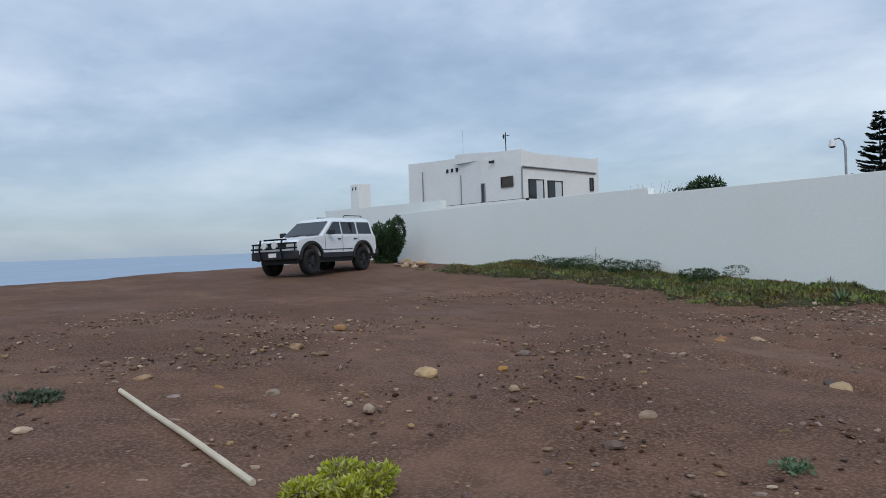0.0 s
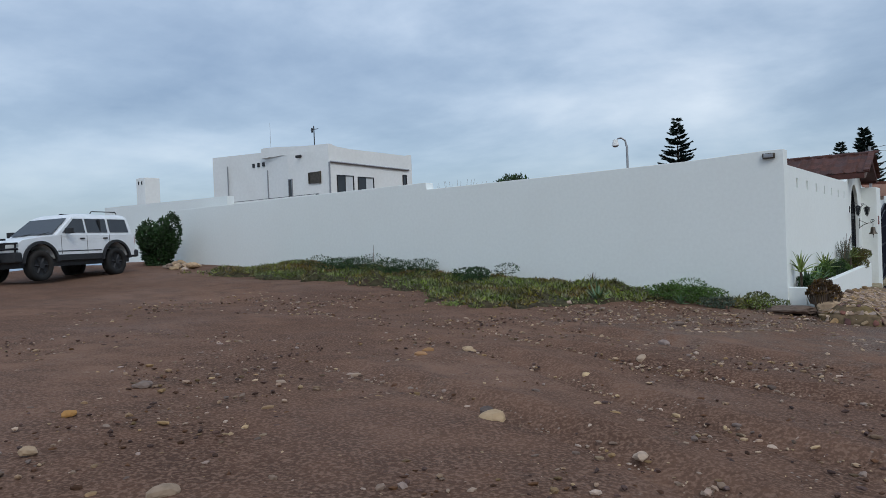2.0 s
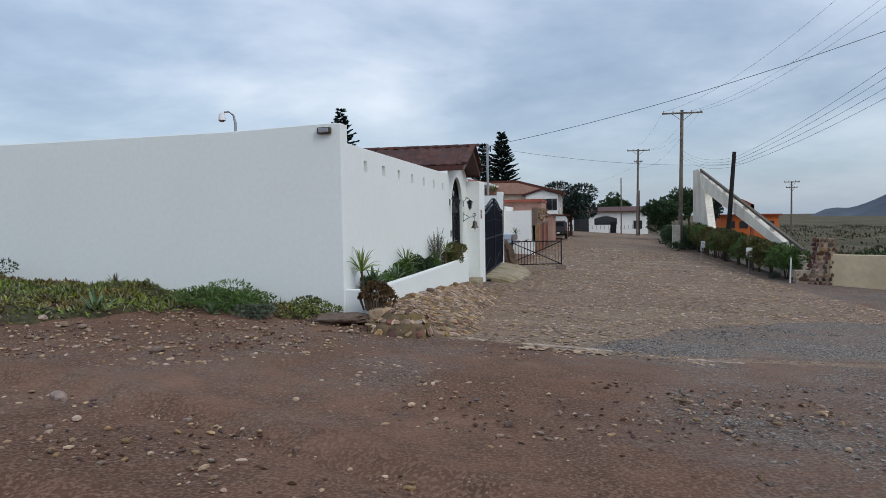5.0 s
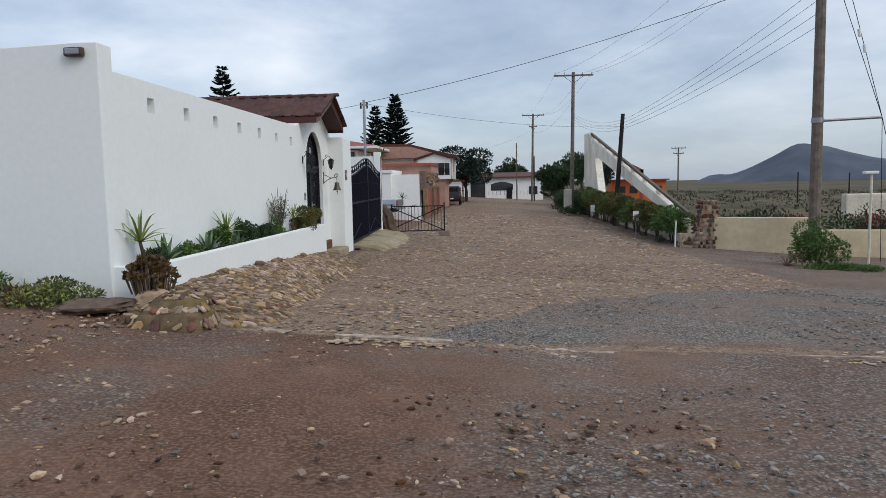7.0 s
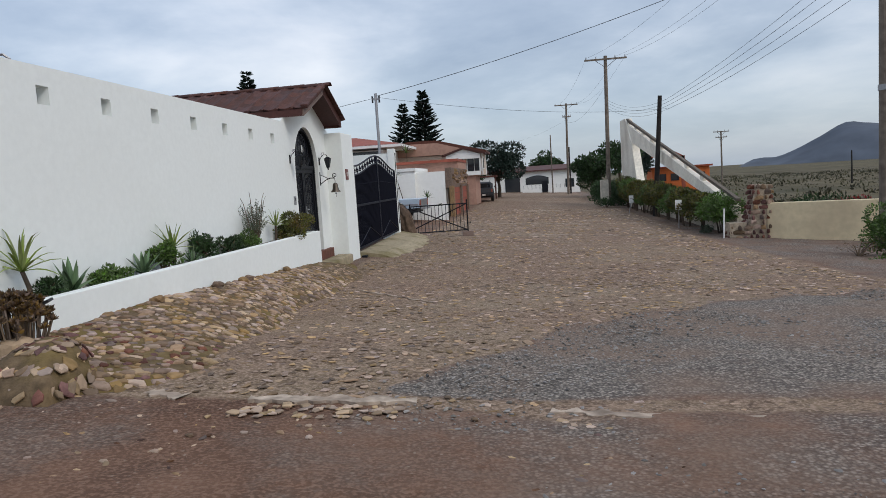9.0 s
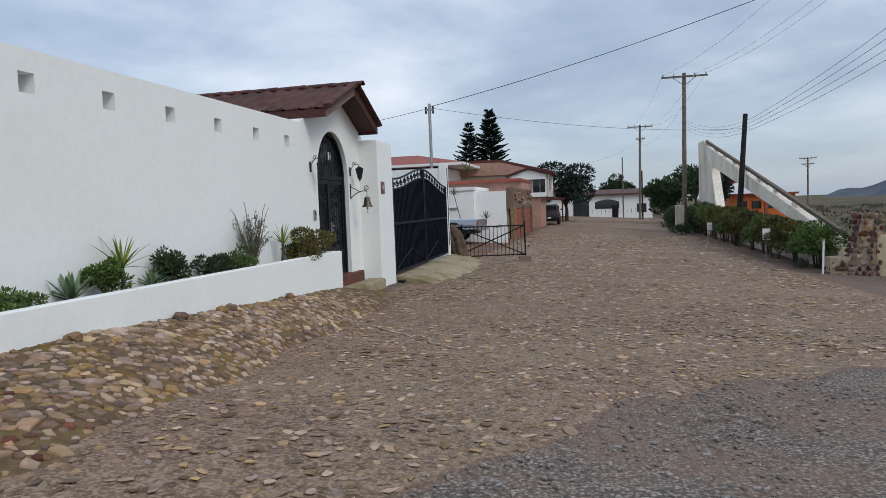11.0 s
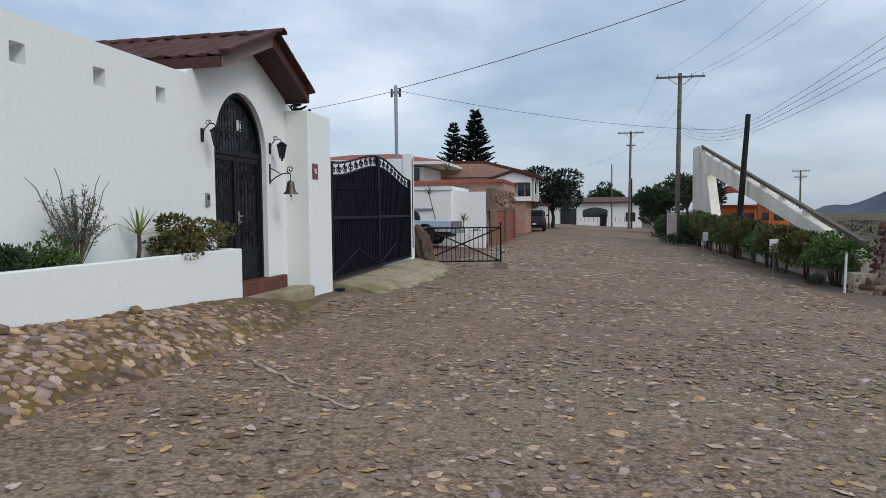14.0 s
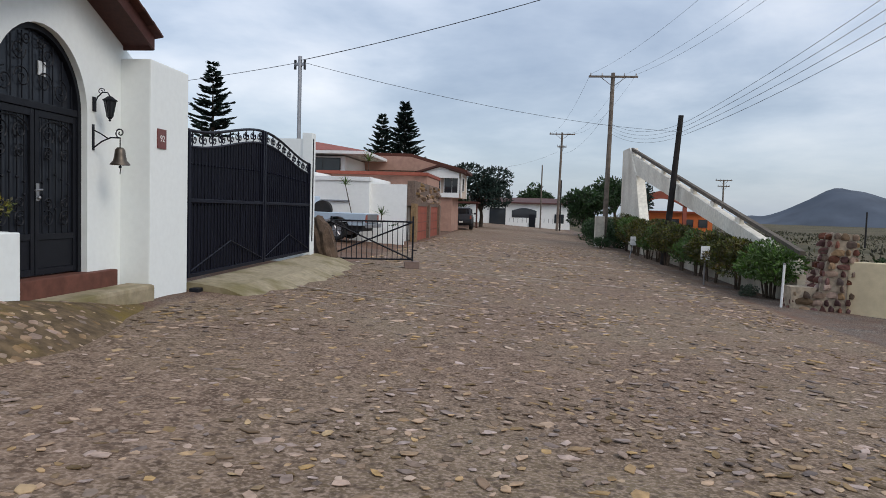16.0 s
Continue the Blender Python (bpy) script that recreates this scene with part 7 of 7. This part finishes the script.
def lib_mesh(i, mat):
    """One shared mesh for each stone shape and material."""
    key = (i, mat.name)
    if key not in lib_cache:
        me = LIB_ME[i].copy()
        me.materials.append(mat)
        lib_cache[key] = me
    return lib_cache[key]


lib_cache = {}


def joined(name, items, mat, parent, label, lib=None):
    """Many stones as one mesh. items: (shape, 3 x 3 matrix, place)."""
    V, F, base = [], [], 0
    for i, m, p in items:
        v, f = (lib or LIB)[i]
        V.append(v @ np.asarray(m).T + np.asarray(p))
        F.extend([tuple(base + q for q in face) for face in f])
        base += len(v)
    me = bpy.data.meshes.new(name)
    me.from_pydata(np.concatenate(V).tolist(), [], F)
    me.materials.append(mat)
    ob = new(name, me)
    if parent:
        ob.parent = parent
        ob["kind"] = "stuff"
        ob["label"] = label
    else:
        tagged(ob, label, name.replace("_", " "), kind="stuff")
    return ob


def stone_matrix(rs, size, flat, nrm=Vector((0, 0, 1)), stretch=0.35):
    az = rs.uniform(0, 6.283)
    q = Vector((0, 0, 1)).rotation_difference(nrm).to_matrix()
    r = Matrix.Rotation(az, 3, "Z") @ Matrix.Diagonal((size * (1 + stretch * rs.random()), size * (1 - stretch * rs.random() * 0.6), size * flat))
    tl = Euler((rs.uniform(-0.12, 0.12), rs.uniform(-0.12, 0.12), 0)).to_matrix()
    return q @ tl @ r


rs = random.Random(77)
singles, rest, pale = [], [], []
y = 14.95
while y < 27.3:
    s = 0.03
    while s < 1.0:
        yy, ss = y + rs.uniform(-0.035, 0.035), min(0.985, s + rs.uniform(-0.025, 0.025))
        p = bank_point(yy, ss)
        du = bank_point(yy + 0.05, ss) - bank_point(yy - 0.05, ss)
        dv = bank_point(yy, min(1, ss + 0.05)) - bank_point(yy, max(0, ss - 0.05))
        nrm = dv.cross(du)
        if nrm.z < 0:
            nrm = -nrm
        size = rs.uniform(0.06, 0.115) if rs.random() < 0.82 else rs.uniform(0.115, 0.17)
        if yy > 23:
            size *= 0.85
        m = stone_matrix(rs, size, rs.uniform(0.45, 0.7), nrm.normalized())
        if rs.random() < 0.93:
            item = (rs.randrange(16), m, p + nrm.normalized() * (0.008 * rs.random() - 0.004 - 0.018 * float(smoothstep(21.5, 25.5, yy))))
            if 15.3 < yy < 17.4 and len(singles) < 300:
                singles.append(item)
            else:
                (rest if rs.random() < 0.68 else pale).append(item)
        s += 0.088 / float(np.interp(y, [15, 17, 20], [1.62, 1.5, 1.25]))
    y += 0.08
for k, (i, m, p) in enumerate(singles):
    ob = new("stone", lib_mesh(i, M_BANK if k % 3 else (M_PALESTONE if k % 2 else M_REDROCK)))
    ob.parent = bank
    ob.matrix_basis = Matrix.Translation(p) @ Matrix(m).to_4x4()
joined("bank_stones", rest, M_BANK, bank, "mixed brown and grey set stones")
joined("bank_stones", pale, M_PALESTONE, bank, "pale set stones")

# big mortared rock that ends the bank, studded with flat stones
rng = random.Random(15)
end_rock = thing("bank_end_rock", "big rough rock of mortar studded with flat reddish stones", "rock", pose(-1.2, 15.1, -0.56))
bm = bmesh.new()
base = [(-0.32, -0.36), (0.40, -0.46), (0.36, 0.10), (0.10, 0.42), (-0.45, 0.45), (-0.50, 0.0)]
levels = ((1.0, -0.22, 0.0), (1.06, 0.0, 0.0), (0.92, 0.14, 0.05), (0.58, 0.27, 0.16), (0.2, 0.33, 0.22))
rings = []
for q, z, back in levels:
    rings.append([])
    for k in range(24):
        f, i = (k / 4) % 1, k // 4
        p, r_ = base[i], base[(i + 1) % 6]
        x, y = p[0] + (r_[0] - p[0]) * f, p[1] + (r_[1] - p[1]) * f
        n = 0.05 * noise.noise((x * 4, y * 4, z * 4 + 3))
        rings[-1].append(bm.verts.new((x * q * (1 + n) - 0.15 * back, y * q * (1 + n) + back, z + 0.5 * n)))
for q, r_ in zip(rings, rings[1:]):
    for k in range(24):
        bm.faces.new((q[k], q[(k + 1) % 24], r_[(k + 1) % 24], r_[k]))
bm.faces.new(rings[-1])
bmesh.ops.recalc_face_normals(bm, faces=bm.faces)
faces = [(f.calc_center_median(), f.normal.copy()) for f in bm.faces if f.normal.z > 0.25]
part("core", bm, M_MORTAR, end_rock, "earthy mortar core", smooth=True)
for c, n in faces:
    for _ in range(3):
        m = stone_matrix(rng, rng.uniform(0.08, 0.14), 0.34, n)
        ob = new("stone", lib_mesh(rng.randrange(16), (M_PALESTONE, M_REDROCK, M_BANK, M_PALESTONE)[rng.randrange(4)]))
        ob.parent = end_rock
        ob.matrix_basis = Matrix.Translation(c + Vector((rng.uniform(-0.05, 0.05), rng.uniform(-0.05, 0.05), 0)) - n * 0.006) @ Matrix(m).to_4x4()
for x, y, z, sx, sy, sz, lab in ((-2.2, 15.35, -0.40, 0.42, 0.24, 0.09, "flat grey slab of rock on the dirt"),
                                 (-1.62, 15.45, -0.36, 0.2, 0.13, 0.13, "pale broken rock at the end of the bank"), (-0.72, 15.2, -0.62, 0.14, 0.10, 0.07, "pale broken rock at the end of the bank"),
                                 (-1.88, 15.80, -0.28, 0.14, 0.10, 0.10, "rusty orange rock beside the spotlight")):
    ob = tagged(part("boulder", lobed_rock(bmesh.new(), (0, 0, 0), sx, sy, sz, rng, sub=3), M_PALESTONE if "pale" in lab else M_STONE, None), lab, "rock", "rocks at the end of the bank")
    ob.matrix_basis = pose(x, y, z, 0, 0, rng.uniform(-30, 30))
for y in (17.95, 19.55, 20.4, 20.6, 22.3):
    p = bank_point(y, 0.05)
    ob = tagged(part("dark_stone", lobed_rock(bmesh.new(), (0, 0, 0.02), 0.085, 0.07, 0.055, rng), M_STONE, None), "dark rounded stone against the planter wall", "rock", "dark stones against the planter")
    ob.matrix_basis = pose(p.x + 0.04, p.y, p.z, 0, 0, rng.uniform(0, 90))

# ---- stones of the road ----
def road_here(x, y):
    """Share of road stone at many places at once: none on the bank, the aprons or the gravel."""
    left = np.interp(y, [15, 16.1, 16.8, 19.6, 20.4, 24, 25.8, 27.4, 29, 36, 38], [-0.3, -0.18, -0.33, -0.72, -0.82, -0.86, -1.38, -1.7, -1.2, -1.1, -1.9])
    c, g, s = zones(x, y)
    return np.where((y < road_edge(x) + 0.1) | (x > ROAD_RIGHT - 0.1) | (x < left), 0.0, c)


rs = random.Random(101)
singles, rest, rest2, rest3 = [], [], [], []


def lay(y0, y1, step, drop, seed):
    r_ = np.random.RandomState(seed)
    gx, gy = np.meshgrid(np.arange(-1.9, ROAD_RIGHT, step), np.arange(y0, y1, step))
    x = (gx + r_.uniform(-0.42, 0.42, gx.shape) * step).ravel()
    y = (gy + r_.uniform(-0.42, 0.42, gx.shape) * step).ravel()
    here, z = road_here(x, y), land(x, y)
    for xx, yy, h, zz in zip(x.tolist(), y.tolist(), here.tolist(), z.tolist()):
        if h < 0.55 or rs.random() > drop + 0.45 * noise.noise((xx * 0.45, yy * 0.45, 8)):
            continue
        size = rs.uniform(0.42, 0.85) * step * (1.35 if rs.random() < 0.12 else 1)
        m = stone_matrix(rs, size, rs.uniform(0.14, 0.28), stretch=0.6)
        item = (rs.randrange(16), m, (xx, yy, zz + rs.uniform(-0.008, 0.010)))
        if 0.2 < xx < 4.2 and 19.6 < yy < 22.6 and len(singles) < 300 and rs.random() < 0.45:
            singles.append(item)
        else:
            (rest if rs.random() < 0.76 else rest2 if rs.random() < 0.65 else rest3).append(item)


lay(15.0, 25, 0.108, 0.66, 1)
lay(25, 34, 0.14, 0.66, 2)
lay(34, 58, 0.22, 0.55, 3)
for k, (i, m, p) in enumerate(singles):
    ob = new("cobble", lib_mesh(i, M_COBBLE if k % 6 else M_PALESTONE))
    ob.parent = ground
    ob.matrix_basis = Matrix.Translation(p) @ Matrix(m).to_4x4()
joined("road_stones", rest, M_COBBLE, ground, "worn brown road stones")
joined("road_stones", rest2, M_STONE, ground, "darker worn road stones")
joined("road_stones", rest3, M_PALESTONE, ground, "pale worn road stones")

# pale row of edge stones where the road begins, and flush cement strips
items = []
for k in range(70):
    x = 0.42 + 1.1 * rs.random()
    y = 14.98 + 0.12 * (x - 0.4) - 0.28 * rs.random() ** 1.5
    items.append((rs.randrange(16), stone_matrix(rs, rs.uniform(0.05, 0.10), 0.32), (x, y, land1(x, y) + 0.008)))
for k in range(150):
    x = 2.6 + 4.6 * rs.random()
    y = 15.0 - 0.22 * rs.random() ** 1.3 + 0.03 * math.sin(x * 3)
    items.append((rs.randrange(16), stone_matrix(rs, rs.uniform(0.035, 0.085), 0.28), (x, y, land1(x, y) + 0.006)))
joined("edge_stones", items, M_PALESTONE, ground, "pale edging stones of the road")
M_STRIP = material("worn cement strip", color=(0.43, 0.345, 0.27), rough=0.9, grain=9, amount=0.25, stain=3, stain_amount=0.33, stain_color=(0.13, 0.09, 0.065), bump=0.3)
def strip(pts, w, seed):
    """A flush, broken edged strip of cement along points of the road."""
    bm = bmesh.new()
    rows = []
    pts = [Vector((*p, 0)) for p in pts]
    path = [a.lerp(b, k / 14) for a, b in zip(pts, pts[1:]) for k in range(14)] + [pts[-1]]
    for k, p in enumerate(path):
        d = (path[min(k + 1, len(path) - 1)] - path[max(k - 1, 0)]).normalized()
        s_ = Vector((-d.y, d.x, 0))
        p = p + s_ * 0.05 * noise.noise((k * 0.3, seed, 1))
        ww = w * max(0.22, 0.7 + 0.9 * noise.noise((k * 0.45, seed * 1.37, 5.3)))
        a, b = p - s_ * ww / 2, p + s_ * ww / 2
        za, zb = land1(a.x, a.y) + 0.016, land1(b.x, b.y) + 0.016
        rows.append([bm.verts.new((a.x, a.y, za - 0.03)), bm.verts.new((a.x, a.y, za)), bm.verts.new((b.x, b.y, zb)), bm.verts.new((b.x, b.y, zb - 0.03))])
    for a, b in zip(rows, rows[1:]):
        for i in range(3):
            bm.faces.new((a[i], b[i], b[i + 1], a[i + 1]))
    bmesh.ops.recalc_face_normals(bm, faces=bm.faces)
    part("cement_strip", bm, M_STRIP, ground, "flush worn cement strip")


strip([(-0.4, 36.9), (3.5, 36.95), (7.6, 36.4)], 0.16, 1)
strip([(0.4, 43.5), (8.0, 43.6)], 0.25, 2)
strip([(-1.6, 56.0), (7.0, 56.0)], 0.3, 3)
strip([(2.55, 15.22), (3.0, 15.12), (3.5, 15.03)], 0.13, 4)
strip([(3.5, 15.04), (5.0, 15.10), (7.4, 15.05)], 0.05, 11)
strip([(0.42, 15.10), (1.0, 15.20), (1.6, 15.28)], 0.16, 5)
strip([(-0.35, 15.12), (-0.05, 15.05)], 0.14, 10)
strip([(-0.55, 22.1), (0.2, 21.4), (0.95, 20.7)], 0.05, 7)
strip([(-1.3, 30.6), (0.5, 29.9), (2.0, 29.6)], 0.10, 9)

# ---- loose rocks and grit on the dirt ----
def ball_stone(seed):
    bm = bmesh.new()
    bmesh.ops.create_icosphere(bm, subdivisions=1, radius=0.5)
    r_ = random.Random(seed)
    off = Vector((r_.uniform(-9, 9), r_.uniform(-9, 9), 0))
    v = []
    for q in bm.verts:
        p = q.co * (1 + 0.55 * noise.noise(q.co * 2.2 + off))
        v.append((p.x * 1.15, p.y * 0.85, p.z * 0.7))
    bm.verts.index_update()
    f = [tuple(w.index for w in face.verts) for face in bm.faces]
    bm.free()
    return np.array(v), f


BALL = [ball_stone(i) for i in range(12)]
rng = random.Random(4)
RG = "loose rocks on the dirt"
M_OCHRE = material("ochre rock", color=(0.42, 0.24, 0.12), rough=0.85, spread=0.25, grain=16, amount=0.14, stain=8, stain_amount=0.2, bump=0.3)
LOOSE = [(-4.29, 7.59, 11, 2), (-4.09, 8.19, 9, 1), (-2.47, 7.76, 8, 1), (-2.42, 8.95, 11, 1), (-2.69, 10.4, 11, 3), (-1.65, 6.36, 8, 1), (-2.28, 5.9, 14, 1), (-2.43, 6.05, 10, 0), (-1.63, 6.11, 9, 1), (-5.6, 13.5, 14, 1), (-5.1, 13.3, 9, 1),
         (-4.83, 13.3, 9, 1), (-2.82, 12.06, 6, 1), (-2.17, 9.96, 7, 1), (-3.1, 10.84, 9, 2), (-7.85, 4.4, 13, 2), (-4.7, 3.35, 13, 1), (-3.85, 3.57, 8, 1), (-2.7, 3.7, 10, 1), (-5.01, 4.9, 10, 0), (-4.5, 4.09, 7, 2), (-4.05, 6.38, 6, 1),
         (-4.4, 7.85, 9, 2), (-4.17, 8.28, 9, 1), (-2.45, 2.97, 9, 0), (-1.17, 5.76, 7, 1), (-5.09, 1.3, 8, 3), (-5.2, 1.68, 7, 2), (-5.88, 1.31, 11, 0), (-4.0, 2.27, 10, 1), (-6.7, 3.16, 11, 0), (-6.84, 1.28, 8, 0), (-7.13, 2.26, 10, 0),
         (-4.8, 1.94, 9, 1), (-6.1, 3.12, 9, 0), (-4.81, 0.29, 7, 1), (-3.2, 12.4, 12, 3), (-2.2, 12.6, 7, 1), (-4.0, 12.8, 8, 0), (-1.0, 11.0, 6, 1)]
for x, y, cm, kind in LOOSE:
    s = cm / 100 * 0.8
    mat, lab = ((M_STONE, "grey brown loose rock half sunk in dirt"), (M_PALESTONE, "pale buff loose rock lying on dirt"), (M_OCHRE, "orange ochre loose rock lying on dirt"), (M_STONE, "dark loose rock lying on dirt"))[kind]
    ob = tagged(part("loose_rock", lobed_rock(bmesh.new(), (0, 0, 0), s * rng.uniform(0.8, 1.1), s * rng.uniform(0.5, 0.8), s * rng.uniform(0.35, 0.55), rng), mat, None), lab, "rock", RG)
    ob.matrix_basis = pose(x, y, land1(x, y) + s * 0.14, rng.uniform(-8, 8), rng.uniform(-8, 8), rng.uniform(0, 360))


def scatter(n, x0, x1, y0, y1, s0, s1, seed, keep):
    rr = np.random.RandomState(seed)
    r2 = random.Random(seed)
    out = []
    xs, ys = rr.uniform(x0, x1, n), rr.uniform(y0, y1, n)
    zs = land(xs, ys)
    for x, y, z, k_ in zip(xs.tolist(), ys.tolist(), zs.tolist(), keep(xs, ys)):
        if r2.random() < k_:
            s = s0 + (s1 - s0) * r2.random() ** 3.0
            out.append((r2.randrange(12), stone_matrix(r2, s, r2.uniform(0.6, 1.0), stretch=0.4), (x, y, z + s * 0.12)))
    return out


def fields(x, y, f, seed):
    return np.array([noise.noise((a * f, b * f, seed)) for a, b in zip(x.tolist(), y.tolist())])


def on_dirt(x, y):
    d = fields(x, y, 0.7, 2) + 0.6 * fields(x, y, 2.3, 6)
    return np.where(((y > 14.95) & (x > -1.7)) | (y > 15.9), 0, np.clip(0.35 + 0.9 * d, 0.06, 1))


def on_scree(x, y):
    k = smoothstep(-6.0, -4.0, x) * smoothstep(10.5, 12.5, y) * smoothstep(1.5, -0.5, x) * np.clip(0.7 + fields(x, y, 1, 1), 0, 1)
    return np.where((y > 14.9) & (x > -1.8), 0, k)


M_CLOD = material("dark soil clods", color=(0.105, 0.060, 0.042), rough=0.95, spread=0.5, grain=20, amount=0.2, bump=0.3)
joined("soil_clods", scatter(24000, -11, 3.5, -0.5, 15.5, 0.008, 0.05, 12, on_dirt), M_CLOD, None, "crumbs of dark red soil over the dirt", BALL)
joined("pebbles", scatter(9500, -12, 3.5, -0.5, 15.5, 0.010, 0.055, 1, on_dirt), M_PALESTONE, None, "pale pebbles scattered over the dirt", BALL)
joined("pebbles", scatter(14000, -12, 3.5, -0.5, 15.5, 0.012, 0.065, 2, on_dirt), M_STONE, None, "brown pebbles scattered over the dirt", BALL)
rr = random.Random(31)
items = []
for k, y_r in enumerate(RILLS):
    for _ in range(170):
        x = rr.uniform(-5.5, 1.8)
        y = float(rill_y(x, k, y_r)) + rr.gauss(0, 0.07)
        s = 0.014 + 0.04 * rr.random() ** 3
        items.append((rr.randrange(12), stone_matrix(rr, s, rr.uniform(0.6, 1.0), stretch=0.4), (x, y, land1(x, y) - 0.03)))
joined("rill_chips", items, M_PALESTONE, None, "pale stone chips washed along the rain rills", BALL)
joined("scree", scatter(2600, -6, 1.5, 10.5, 15.6, 0.012, 0.07, 3, on_scree), M_PALESTONE, None, "broken stone chips near the bank", BALL)
joined("scree", scatter(2200, -6, 1.5, 10.5, 15.6, 0.012, 0.06, 5, on_scree), M_STONE, None, "broken brown stone chips near the bank", BALL)
M_GRAVEL = material("grey gravel chips", color=(0.20, 0.187, 0.172), rough=0.85, spread=0.5, grain=20, amount=0.1, stain_amount=0)


def on_gravel(x, y):
    c, g, s_ = zones(x, y)
    return np.clip(g * 1.3 - 0.25 + 0.5 * fields(x, y, 0.9, 3), 0, 1)


joined("gravel", scatter(42000, 0.2, 9.5, 8.0, 23.0, 0.010, 0.045, 4, on_gravel), M_GRAVEL, None, "loose grey gravel over the road mouth", BALL)

# white pipe lying on the dirt
a, b = Vector((-5.42, 1.02, land1(-5.42, 1.02) + 0.04)), Vector((-3.14, 1.01, land1(-3.14, 1.01) + 0.02))
bm = tube(bmesh.new(), [a, a.lerp(b, 0.3), a.lerp(b, 0.6) + Vector((0, 0.01, 0)), b], 0.019, 10)
pipe = thing("white_pipe", "long thin cream white plastic pipe lying on the dirt", "pipe", pose(0, 0, 0))
part("tube", bm, material("aged cream plastic", color=(0.62, 0.54, 0.40), rough=0.5, grain=9, amount=0.05, stain=3, stain_amount=0.2), pipe)
part("broken_end", tube(bmesh.new(), [a + (a - b).normalized() * 0.002, a + (a - b).normalized() * 0.03], 0.022, 8), M_SOFFIT, pipe, "dark broken end")
